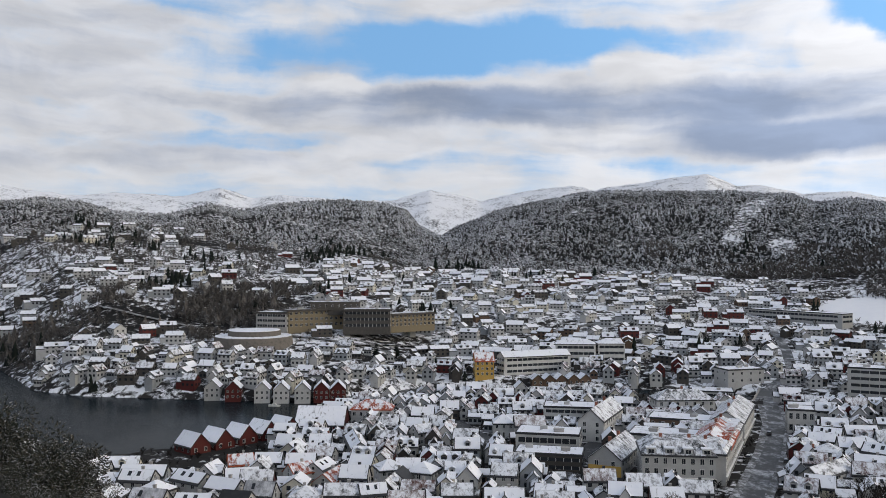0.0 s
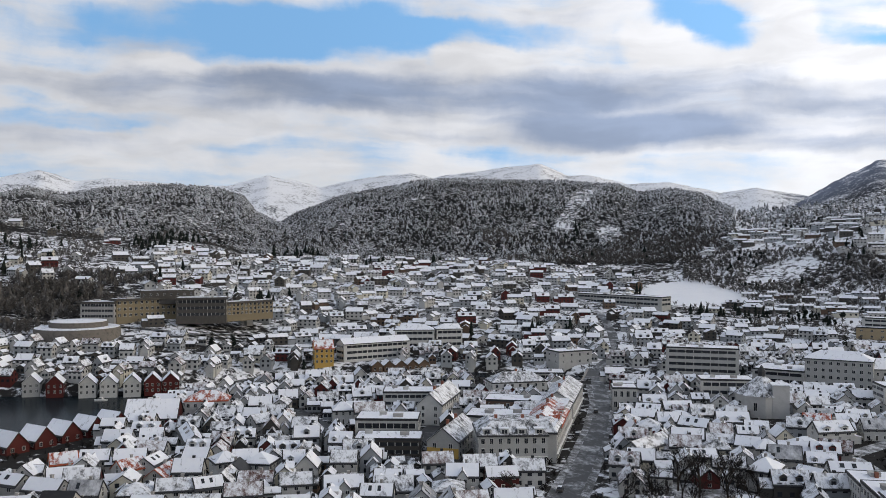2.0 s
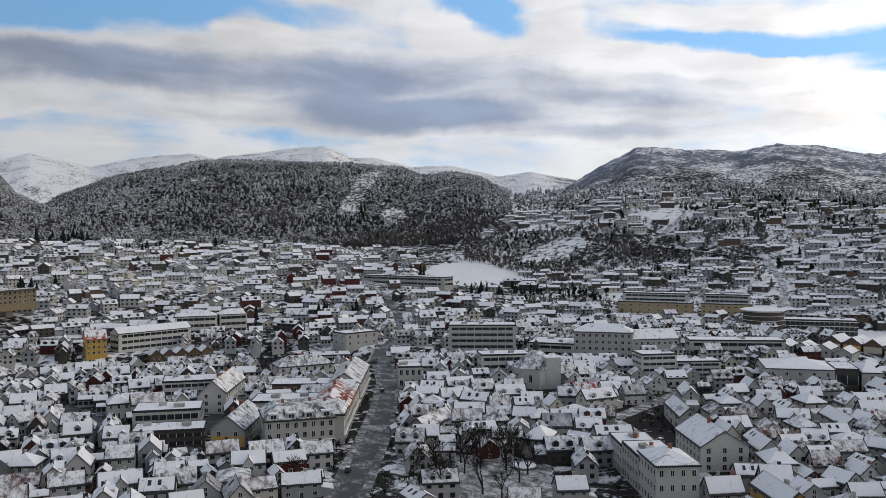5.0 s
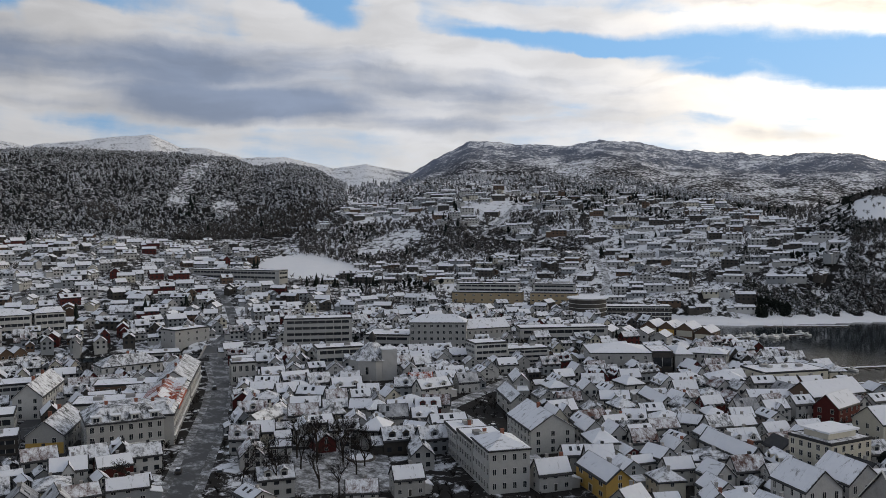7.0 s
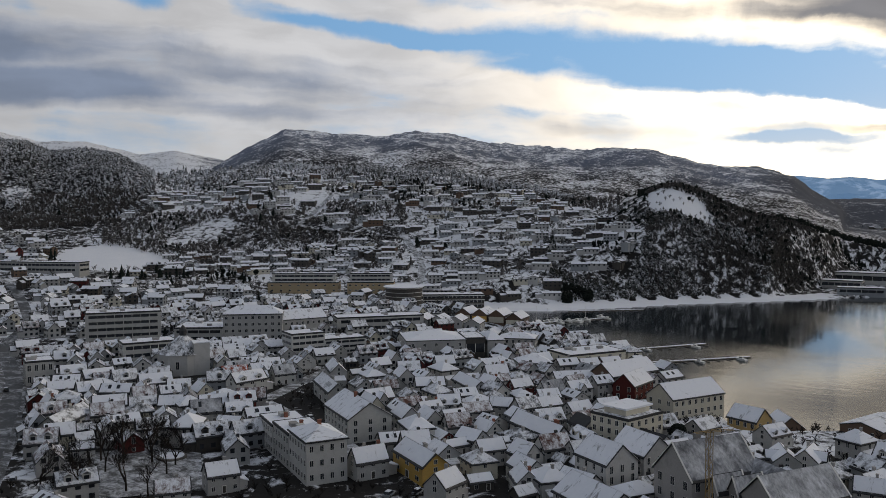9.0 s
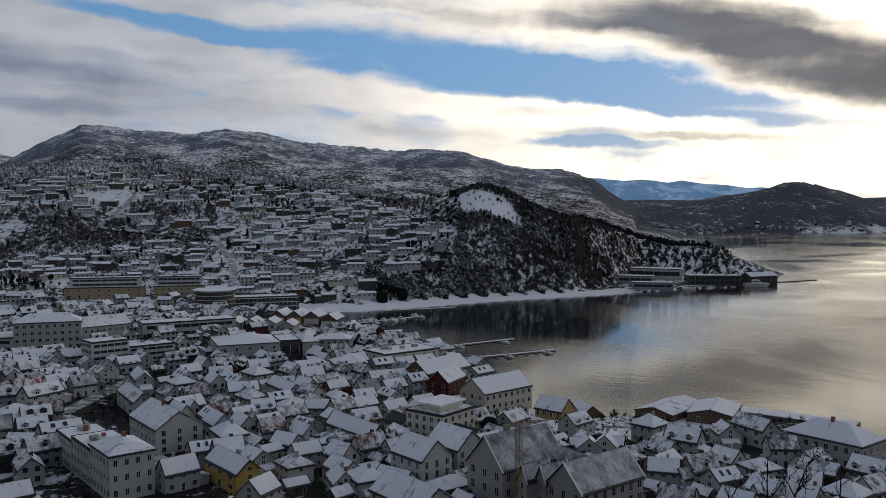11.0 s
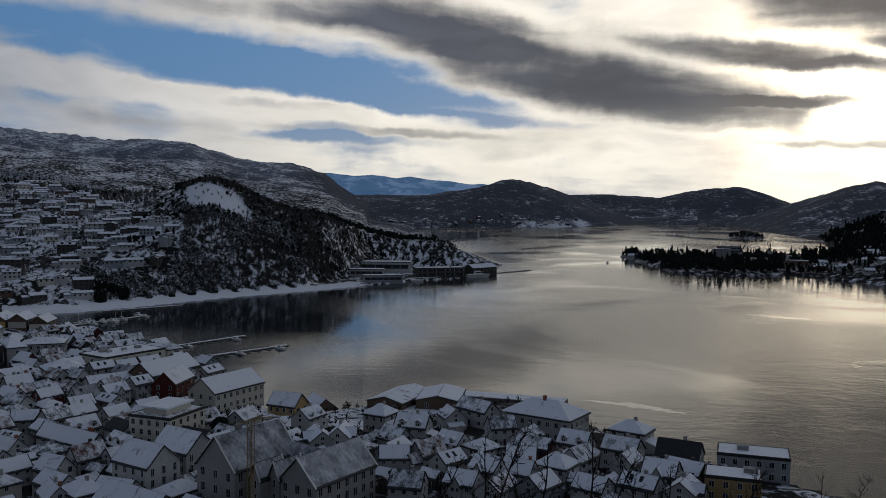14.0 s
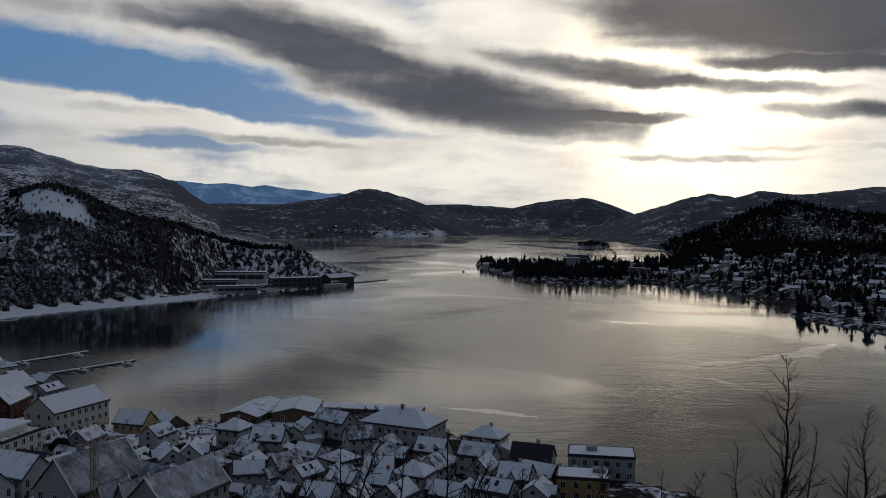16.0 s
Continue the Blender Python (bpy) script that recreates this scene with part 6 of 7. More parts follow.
tagged(part("park_lawn", s, PATH), "open park lawn under trampled snow", "park", kind="structure")
bed = tagged(new("flower_bed"), "round snow-covered flower bed with a dark stone rim", "flower bed")
bed.matrix_basis = spot(127, 221)
take(115, 217, 20)
s = Shape()
s.tube((0, 0, -0.3), (0, 0, 0.75), 4.2, 4.2, 28)
part("stone_rim", s, STONEWALL, bed)
s = Shape()
s.tube((0, 0, 0.3), (0, 0, 0.95), 3.7, 3.4, 28)
part("snow_cover", s, SNOW, bed)


def crane(x, y, turn, tall, reach, words):
    """A slewing crane: legs, cab, slanting jib and counterweight."""
    ob = tagged(new("harbour_crane"), words, "crane")
    ob.matrix_basis = pose(x, y, max(1.0, ground_z(x, y)), 0, 0, turn)
    s = Shape()
    for sx in (-1, 1):
        for sy in (-1, 1):
            s.tube((3 * sx, 3 * sy, 0), (1 * sx, 1 * sy, tall * 0.45), 0.35, 0.3, 6)
    s.tube((0, 0, tall * 0.42), (0, 0, tall), 1.0, 0.7, 8)
    part("tower", s, IRON, ob)
    s = Shape()
    s.box(-4, 2, -1.5, 1.5, tall * 0.45, tall * 0.58)
    part("cab", s, GREY, ob)
    s = Shape()
    for sy in (-1, 1):
        s.tube((1, sy * 0.8, tall * 0.55), (reach, 0, tall * 1.15), 0.35, 0.2, 5)
    s.tube((0, 0, tall), (reach, 0, tall * 1.15), 0.12, 0.12, 4)
    s.tube((0, 0, tall), (-5, 0, tall * 0.6), 0.2, 0.2, 4)
    part("jib", s, IRON, ob)


def site_crane(x, y, turn, tall, reach):
    """A slim building-site crane: lattice mast, jib and counterweight."""
    ob = tagged(new("site_crane"), "slim ochre building-site crane beside the grey hall", "crane")
    ob.matrix_basis = spot(x, y, turn)
    s = Shape()
    for sx in (-0.5, 0.5):
        for sy in (-0.5, 0.5):
            s.tube((sx, sy, -0.5), (sx, sy, tall), 0.07, 0.07, 4)
    for k in range(int(tall / 1.5)):
        z, q = 1.5 * k, 1 if k % 2 else -1
        for sy in (-0.5, 0.5):
            s.tube((-0.5 * q, sy, z), (0.5 * q, sy, z + 1.5), 0.045, 0.045, 3)
            s.tube((sy, -0.5 * q, z), (sy, 0.5 * q, z + 1.5), 0.045, 0.045, 3)
    part("mast", s, OCHRE, ob)
    s = Shape()
    for sy in (-0.4, 0.4):
        s.tube((-3.5, sy, tall), (reach, sy, tall), 0.06, 0.05, 4)
    s.tube((-3.5, 0, tall + 0.1), (reach, 0, tall + 0.7), 0.06, 0.04, 4)
    for k in range(int(reach)):
        s.tube((k, -0.4, tall), (k + 0.5, 0, tall + 0.35), 0.035, 0.035, 3)
        s.tube((k + 0.5, 0, tall + 0.35), (k + 1.0, 0.4, tall), 0.035, 0.035, 3)
    part("jib", s, OCHRE, ob)
    s = Shape()
    s.box(-3.6, -2.4, -0.5, 0.5, tall - 1.0, tall - 0.05)
    part("counterweight", s, CONCRETE, ob)


site_crane(164.5, 77.9, -30, 26.5, 6.0)
crane(1112, -117, 200, 22, 14, "dark slewing crane at the shipyard")
crane(1120, -152, 150, 24, 12, "dark slewing crane at the shipyard")
block(1150, -98, 84, 22, 18, 15, wall=CONCRETE, floors=3, cols=3, ends=3, sides=(2, 3, 1), label="grey shipyard hall among the trees", name="shipyard_hall", vents=1, base=2.0)
block(1100, -135, 84, 30, 14, 7, wall=GREY, floors=2, cols=6, ends=3, sides=(2, 3, 1), label="low shipyard shed under snow", name="shipyard_hall", vents=1, base=2.0)
block(1090, -178, 80, 26, 12, 6, wall=BROWN, floors=2, cols=6, ends=3, sides=(2, 3, 1), label="low dark shipyard shed under snow", name="shipyard_hall", vents=0, base=2.0)
block(1172, 12, 84, 12, 8, 4, roof="gable", rise=2.6, wall=WHITE, floors=1, cols=3, ends=2, sides=(2, 3), label="white boathouse on the wooded islet", name="boathouse", base=1.6)


def slick(line, wide, words):
    """A smooth streak left on the water."""
    s = Shape()
    pts = []
    for (ax, ay), (bx, by) in zip(line, line[1:]):
        pts += [Vector((ax + (bx - ax) * k / 12, ay + (by - ay) * k / 12, 0.02)) for k in range(12)]
    pts.append(Vector((*line[-1], 0.02)))
    gen = random.Random(3)
    last = None
    for k, p in enumerate(pts):
        way = (pts[min(k + 1, len(pts) - 1)] - pts[max(k - 1, 0)]).normalized()
        side = Vector((-way.y, way.x, 0)) * wide * math.sin(math.pi * (k + 0.3) / (len(pts) - 0.4)) * gen.uniform(0.5, 1.2)
        p = p + Vector((gen.uniform(-1, 1), gen.uniform(-1, 1), 0)) * wide * 0.25
        edge = (tuple(p - side), tuple(p + side))
        if last:
            s.face([last[0], edge[0], edge[1], last[1]])
        last = edge
    tagged(part("wake", s, SLICK), words, "water", kind="structure")


slick([(474, 255), (513, 224), (588, 196)], 3.0, "long pale wake trailing across the harbour water")
slick([(331, 22), (327, 0), (318, -17)], 3.5, "pale streak along the quay")
slick([(428, -95), (443, -107), (453, -128)], 7.0, "pale smooth streak on the fjord")
slick([(405, -100), (371, -112)], 4.0, "pale smooth streak on the fjord")
slick([(453, -126), (480, -166), (526, -201)], 8.0, "pale smooth streak on the fjord")
slick([(622, -60), (597, -113)], 9.0, "pale smooth streak on the fjord")


# ---- single trees and bushes ----
def branch(s, a, way, length, radius, level, rng, twigs, spread=0.5, lift=0.25):
    """A limb that forks into finer ones; the last ones are twigs."""
    b = a + way * length
    (twigs if level <= 1 else s).tube(a, b, radius, radius * 0.62, 5 if radius > 0.06 else 3)
    if level == 0:
        return
    n = 3 if level > 1 else 4
    for i in range(n):
        t = rng.uniform(0.55, 1.0) if i else 1.0
        turn = Vector((rng.gauss(0, 1), rng.gauss(0, 1), rng.gauss(0, 0.7))).normalized()
        w = (way + turn * spread * rng.uniform(0.7, 1.3) + Vector((0, 0, lift))).normalized()
        branch(s, a + way * length * t, w, length * rng.uniform(0.62, 0.82), radius * 0.6, level - 1, rng, twigs, spread, lift)


BARE = {}


def bare_tree(x, y, tall, seed, words, levels=5, spread=0.55, lift=0.2, name="bare_tree", base=None, turn=0.0, group="", thick=0.028):
    """A leafless tree: trunk with limbs, and a crown of twigs."""
    key = (seed, levels)
    ob = tagged(new(name), words, "tree", group)
    ob.matrix_basis = pose(x, y, (ground_z(x, y) if base is None else base) - 0.1, 0, 0, turn) @ Matrix.Diagonal((tall, tall, tall, 1))
    if key not in BARE:
        rng = random.Random(seed)
        limbs, twigs = Shape(), Shape()
        branch(limbs, Vector((0, 0, 0)), Vector((0.03, 0.02, 1)).normalized(), 0.27, thick, levels, rng, twigs, spread, lift)
        top = max(v[2] for v in limbs.v + twigs.v)
        for q in (limbs, twigs):
            q.v = [(p[0] / top, p[1] / top, p[2] / top) for p in q.v]
        BARE[key] = (limbs.mesh("trunk", [BARK]), twigs.mesh("crown", [TWIG]))
    part("trunk", BARE[key][0], BARK, ob)
    part("crown", BARE[key][1], TWIG, ob)
    return ob


for i, (x, y, tall) in enumerate(((93, 203, 13), (104, 203, 12), (121, 221, 13), (118, 208, 11), (115, 226, 14), (108, 222, 12), (126, 231, 12), (133, 226, 9), (98, 214, 9), (86, 207, 8), (101, 226, 12), (112, 233, 13), (120, 238, 11), (106, 196, 10), (124, 214, 11), (90, 220, 11), (131, 240, 10))):
    bare_tree(x, y, tall, 40 + i % 4, "tall leafless tree in the snowy park", 6, 0.72, 0.16, turn=70 * i, group="park trees", thick=0.024)
bare_tree(64, 231, 9, 50, "weeping leafless tree beside the street", 5, 0.8, -0.12)
for i, (x, y, tall) in enumerate(((285, 470, 9), (300, 482, 8), (272, 500, 10), (320, 470, 9), (256, 520, 9), (240, 500, 8), (330, 500, 9), (345, 520, 10), (300, 560, 9), (270, 580, 10), (320, 590, 9), (232, 470, 8))):
    bare_tree(x, y, tall, 40 + i % 4, "leafless street tree among the houses", 5, turn=50 * i, group="street trees")
# saplings and scrub on the slope under the viewpoint: a wandering leader with short side shoots
def sapling_shapes(seed, shoots):
    gen = random.Random(seed)
    stem, twigs = Shape(), Shape()
    p, way, n = Vector((0, 0, 0)), Vector((0.05, 0.03, 1)), 16
    line = [p]
    for k in range(n):
        f = k / n
        way = (way + Vector((gen.gauss(0, 0.10), gen.gauss(0, 0.10), 0.08))).normalized()
        q = p + way * (1.0 / n)
        line.append(q)
        if k > 2:
            for _ in range(shoots):
                a = gen.uniform(0, 6.2832)
                w = Vector((math.cos(a), math.sin(a), gen.uniform(0.5, 1.3))).normalized()
                long = (0.26 * (1 - f) + 0.06) * gen.uniform(0.4, 1.2)
                u = p.lerp(q, gen.random())
                for m in range(5):
                    w = (w + Vector((gen.gauss(0, 0.16), gen.gauss(0, 0.16), gen.gauss(0.07, 0.12)))).normalized()
                    e = u + w * long / 5
                    r = (0.003 * (1 - f) + 0.0016) * (1 - m / 6)
                    twigs.tube(u, e, r, r * 0.8, 3)
                    for _ in range(2):
                        b = (w + Vector((gen.gauss(0, 0.6), gen.gauss(0, 0.6), gen.gauss(0.1, 0.4)))).normalized()
                        twigs.tube(e, e + b * long * gen.uniform(0.12, 0.34), r * 0.75, 0.0009, 3)
                    u = e
        p = q
    stem.sweep(line, [0.009 * (1 - k / n) + 0.0017 for k in range(n + 1)])
    return stem.mesh("trunk", [BARK]), twigs.mesh("crown", [TWIG])


SAPLINGS = [sapling_shapes(70 + i, 2 + i % 2) for i in range(4)]


def sapling(az, d, tip, kind, name="sapling", words="bare sapling on the slope below the viewpoint", group="saplings on the slope"):
    """tip: the height of its top in degrees under the eye."""
    x, y = d * math.sin(radians(az)), d * math.cos(radians(az))
    base = ground_z(x, y) - 0.1
    tall = EYE + d * math.tan(radians(tip + 0.8)) - base
    ob = tagged(new(name), words, "bush" if "bush" in name else "tree", group)
    ob.matrix_basis = pose(x, y, base, 0, 0, 77 * kind + 5 * az) @ Matrix.Diagonal((tall, tall, tall, 1))
    part("trunk", SAPLINGS[kind % 4][0], BARK, ob)
    part("crown", SAPLINGS[kind % 4][1], TWIG, ob)
    return ob


for i, (az, d, tip) in enumerate(((108.8, 24, -9.0), (107.3, 25, -12.0), (110.2, 22, -13.2), (112.9, 23, -11.6), (114.6, 22, -12.5), (111.6, 26, -14.0), (105.6, 24, -14.6), (103.6, 25, -16.0), (101.6, 24, -16.6),
                                  (80.0, 22, -15.2), (81.6, 24, -15.8), (83.2, 21, -16.2), (85.0, 23, -15.9), (87.0, 22, -16.6), (88.4, 24, -15.2), (90.6, 22, -16.4), (92.8, 23, -16.8), (95.4, 24, -16.6), (98.4, 23, -16.4), (77.6, 22, -16.6))):
    sapling(az, d, tip, i)


def spruce(x, y, tall, wide, words, name="spruce", base=None, snow=True, fine=22):
    """A conifer with tiers of drooping boughs round a stem."""
    rng = random.Random(int(x * 13 + y))
    ob = tagged(new(name), words, "tree")
    ob.matrix_basis = pose(x, y, (ground_z(x, y) if base is None else base) - 0.1)
    s = Shape()
    s.tube((0, 0, 0), (0, 0, tall * 0.97), tall * 0.018 + 0.05, 0.02, 6)
    part("trunk", s, BARK, ob)
    s = Shape()
    tiers = max(14, int(tall * 1.8))
    for k in range(tiers):
        f = k / (tiers - 1)
        z, r = tall * (0.06 + 0.9 * f), wide * (1 - f) ** 0.8 + 0.12
        n = max(7, int(fine * (1 - f)) + 6)
        for i in range(n):
            a = 6.2832 * (i + rng.random()) / n
            q = r * rng.uniform(0.45, 1.15)
            c, e = math.cos(a), math.sin(a)
            half = q * rng.uniform(0.07, 0.15)
            root = (0, 0, z + 0.1 * q)
            mid_l, mid_r = (0.6 * q * c - half * e, 0.6 * q * e + half * c, z - 0.05 * q), (0.6 * q * c + half * e, 0.6 * q * e - half * c, z - 0.05 * q)
            tip = (q * c, q * e, z - rng.uniform(0.2, 0.4) * q)
            crest = (0.55 * q * c, 0.55 * q * e, z + 0.07 * q)
            k0 = len(s.v)
            s.v += [root, mid_l, tip, mid_r, crest]
            s.f += [(k0, k0 + 4, k0 + 1), (k0 + 1, k0 + 4, k0 + 2), (k0 + 2, k0 + 4, k0 + 3), (k0 + 3, k0 + 4, k0), (k0, k0 + 1, k0 + 2, k0 + 3)]
            s.m += [0] * 5
    part("crown", s, NEEDLES if snow else DARKNEEDLES, ob)
    return ob


for x, y, tall in ((352, 496, 15), (366, 471, 13), (381, 431, 11), (344, 487, 12), (388, 440, 10), (372, 455, 8)):
    spruce(x, y, tall, tall * 0.2, "dark upright spruce beside the white halls", snow=False)
for x, y, tall in ((176, 342, 9), (-30, 560, 12), (-42, 548, 13), (-150, 640, 12), (-140, 650, 13), (150, 600, 11), (190, 560, 9), (196, 556, 8), (178, 552, 9), (20, 545, 12)):
    spruce(x, y, tall, tall * 0.24, "dark spruce standing among houses", snow=False)
spruce(-12.5, 61, 13.5, 3.6, "dark spruce on the slope below the viewpoint", snow=False)
spruce(-9.5, 63, 10.5, 3.0, "dark spruce on the slope below the viewpoint", snow=False)


def tuft_mesh(name, leaves, lumps, seed, leaf, surface):
    """A dense crown of small sprays gathered in lumps, within a unit bush."""
    gen = random.Random(seed)
    s = Shape()
    centres = [(gen.gauss(0, 0.33), gen.gauss(0, 0.33), gen.uniform(0.2, 0.8), gen.uniform(0.16, 0.3)) for _ in range(lumps)]
    for _ in range(leaves):
        cx, cy, cz, r = gen.choice(centres)
        w = Vector((gen.gauss(0, 1), gen.gauss(0, 1), gen.gauss(0, 1))).normalized() * r * gen.uniform(0.6, 1.0)
        p = Vector((cx, cy, max(0.02, cz))) + w
        out = (w.normalized() + Vector((0, 0, gen.uniform(-0.3, 0.5)))).normalized()
        side = out.orthogonal().normalized()
        side.rotate(Matrix.Rotation(gen.uniform(0, 6.28), 3, out))
        q = leaf * gen.uniform(0.6, 1.4)
        tip, ridge = p + out * q * 1.6, p + out * q * 0.7 + side.cross(out) * q * 0.25
        k = len(s.v)
        s.v += [tuple(p), tuple(p + out * q * 0.8 + side * q * 0.4), tuple(tip), tuple(p + out * q * 0.8 - side * q * 0.4), tuple(ridge)]
        s.f += [(k, k + 1, k + 4), (k + 1, k + 2, k + 4), (k + 2, k + 3, k + 4), (k + 3, k, k + 4)]
        s.m += [0] * 4
    return s.mesh(name, [surface])


THICKET = material("dark_thicket_needles", lambda n, p: needle_paint(n, p, 0.42), 0.9, gloss=0.05)
TUFTS = [tuft_mesh("crown", 9000, 34, 5 + i, 0.026, THICKET) for i in range(2)]
STEM = Shape()
STEM.tube((0, 0, -0.1), (0, 0, 0.5), 0.03, 0.015, 6)
STEM_MESH = STEM.mesh("trunk", [BARK])
for i, (az, d, tall) in enumerate(((-26.2, 32, 2.9), (-24.6, 31, 2.5), (-27.4, 30, 3.0), (-25.4, 36, 3.0), (-23.6, 33, 2.0), (-28.6, 34, 3.2), (-26.8, 25, 1.2), (-24.2, 26, 1.1))):
    x, y = d * math.sin(radians(az)), d * math.cos(radians(az))
    bush = tagged(new("conifer_bush"), "dense dark conifer bush dusted with snow below the viewpoint", "bush", "bushes on the near slope")
    bush.matrix_basis = pose(x, y, ground_z(x, y) - 0.2, 0, 0, 77 * i) @ Matrix.Diagonal((tall * 0.95, tall * 0.95, tall * 0.86, 1))
    part("crown", TUFTS[i % 2], THICKET, bush)
    part("trunk", STEM_MESH, BARK, bush)
for i, (az, d, tip) in enumerate(((-21.6, 30, -13.5), (-22.4, 33, -12.5), (-20.9, 34, -14.0), (-20.2, 36, -14.8), (-24.0, 24, -14.6), (-22.8, 26, -14.0), (-19.4, 35, -15.4))):
    sapling(az, d, tip, i, "bare_bush", "bare bush on the snowy slope below the viewpoint", "bare bushes on the near slope")
# the dark clipped yew by the flats
yew = tagged(new("yew"), "black-green rounded yew beside the cream flats", "tree")
yew.matrix_basis = spot(235.8, 121.7)
s = Shape()
gen = random.Random(4)
for i in range(420):
    a, h = gen.uniform(0, 6.2832), gen.uniform(0.3, 7.0)
    r = 2.7 * math.sqrt(max(0.05, 1 - (abs(h - 3.4) / 3.9) ** 3)) * gen.uniform(0.85, 1.05)
    c, e = math.cos(a), math.sin(a)
    q = gen.uniform(0.3, 0.6)
    s.hexa([((r - q) * c - q * e, (r - q) * e + q * c, h - q), ((r - q) * c + q * e, (r - q) * e - q * c, h - q), (r * c + q * e * 0.5, r * e - q * c * 0.5, h - q * 0.6), (r * c - q * e * 0.5, r * e + q * c * 0.5, h - q * 0.6)],
           [((r - q) * c - q * e, (r - q) * e + q * c, h + q), ((r - q) * c + q * e, (r - q) * e - q * c, h + q), (r * c + q * e * 0.4, r * e - q * c * 0.4, h + q * 0.5), (r * c - q * e * 0.4, r * e + q * c * 0.4, h + q * 0.5)])
part("crown", s, DARKNEEDLES, yew)
s = Shape()
s.tube((0, 0, -0.3), (0, 0, 1.6), 0.3, 0.25, 8)
part("trunk", s, BARK, yew)


# ---- houses on the hillsides, too many to count: joined by quarter ----
def plain_house(s, m, l, w, eave, rise, wall_slot, snow_slot, storeys=2, annex=0.0, dormer=0):
    """A house far off: walls, dark roof, snow on it, windows set in the walls. Slots: 0 pane, 1 roof, 2 on: walls and snow."""
    h = gable_walls(l, w, eave, rise, 4.0)
    h.m = [wall_slot] * len(h.m)
    r = gable_roof(l, w, eave, rise, 0.4, 0.25)
    h.add(r, Matrix(), 1)
    c = gable_snow(l, w, eave, rise, 0.4, 0.25, 0.2, 0.35, 0.2)
    c.m = [snow_slot] * len(c.m)
    h.add(c, Matrix())
    for z in [1.6, 4.2][:storeys]:
        n = 3 if l < 11 else 4
        for i in range(n):
            x = -l / 2 + l * (i + 0.5) / n
            for sy in (-1, 1):
                q = sy * (w / 2 + 0.04)
                h.face([(x - 0.65 * sy, q, z - 0.6), (x + 0.65 * sy, q, z - 0.6), (x + 0.65 * sy, q, z + 0.7), (x - 0.65 * sy, q, z + 0.7)][::1], 0)
    c = Shape()
    c.box(0.15 * l - 0.4, 0.15 * l + 0.4, 0.1, 0.9, eave + rise - 1.0, eave + rise + 0.9)
    h.add(c, Matrix(), 1)
    if annex:
        # a lower wing set against one gable end
        c = gable_walls(annex, w * 0.62, eave * 0.7, rise * 0.7, 4.0)
        c.m = [wall_slot] * len(c.m)
        h.add(c, pose(-l / 2 - annex / 2, -w * 0.12, 0))
        h.add(gable_roof(annex, w * 0.62, eave * 0.7, rise * 0.7, 0.3, 0.2), pose(-l / 2 - annex / 2, -w * 0.12, 0), 1)
        c = gable_snow(annex, w * 0.62, eave * 0.7, rise * 0.7, 0.3, 0.2, 0.18, 0.25, 0.15)
        c.m = [snow_slot] * len(c.m)
        h.add(c, pose(-l / 2 - annex / 2, -w * 0.12, 0))
    if dormer:
        y0, z0 = -(w / 2 - 0.6), eave + 0.25 * rise
        for x in ((-0.22 * l, 0.22 * l) if dormer > 1 else (0.0,)):
            c = Shape()
            c.box(x - 1.0, x + 1.0, y0, y0 + 2.4, z0 - 0.4, z0 + 1.5)
            c.m = [wall_slot] * len(c.m)
            h.add(c, Matrix())
            h.face([(x - 0.6, y0 - 0.04, z0 + 0.1), (x + 0.6, y0 - 0.04, z0 + 0.1), (x + 0.6, y0 - 0.04, z0 + 1.2), (x - 0.6, y0 - 0.04, z0 + 1.2)], 0)
            c = Shape()
            for q in (-1, 1):
                slope_slab(c, y0 - 0.25, y0 + 2.6, x + q * 1.25, z0 + 1.4, x, z0 + 2.2, 0.2, along="y")
            c.m = [snow_slot] * len(c.m)
            h.add(c, Matrix())
    for z in [1.6, 4.2][:storeys]:
        for sx in (-1, 1):
            q = sx * (l / 2 + 0.04)
            for y in (-w * 0.22, w * 0.22):
                h.face([(q, y - 0.6 * sx, z - 0.6), (q, y + 0.6 * sx, z - 0.6), (q, y + 0.6 * sx, z + 0.7), (q, y - 0.6 * sx, z + 0.7)][::-1], 0)
    s.add(h, m)


FAR_MATS = [PANE, SLATE, WHITE, CREAM, GREY, RED, BROWN, SNOW, PATCHY, DARKWALL]


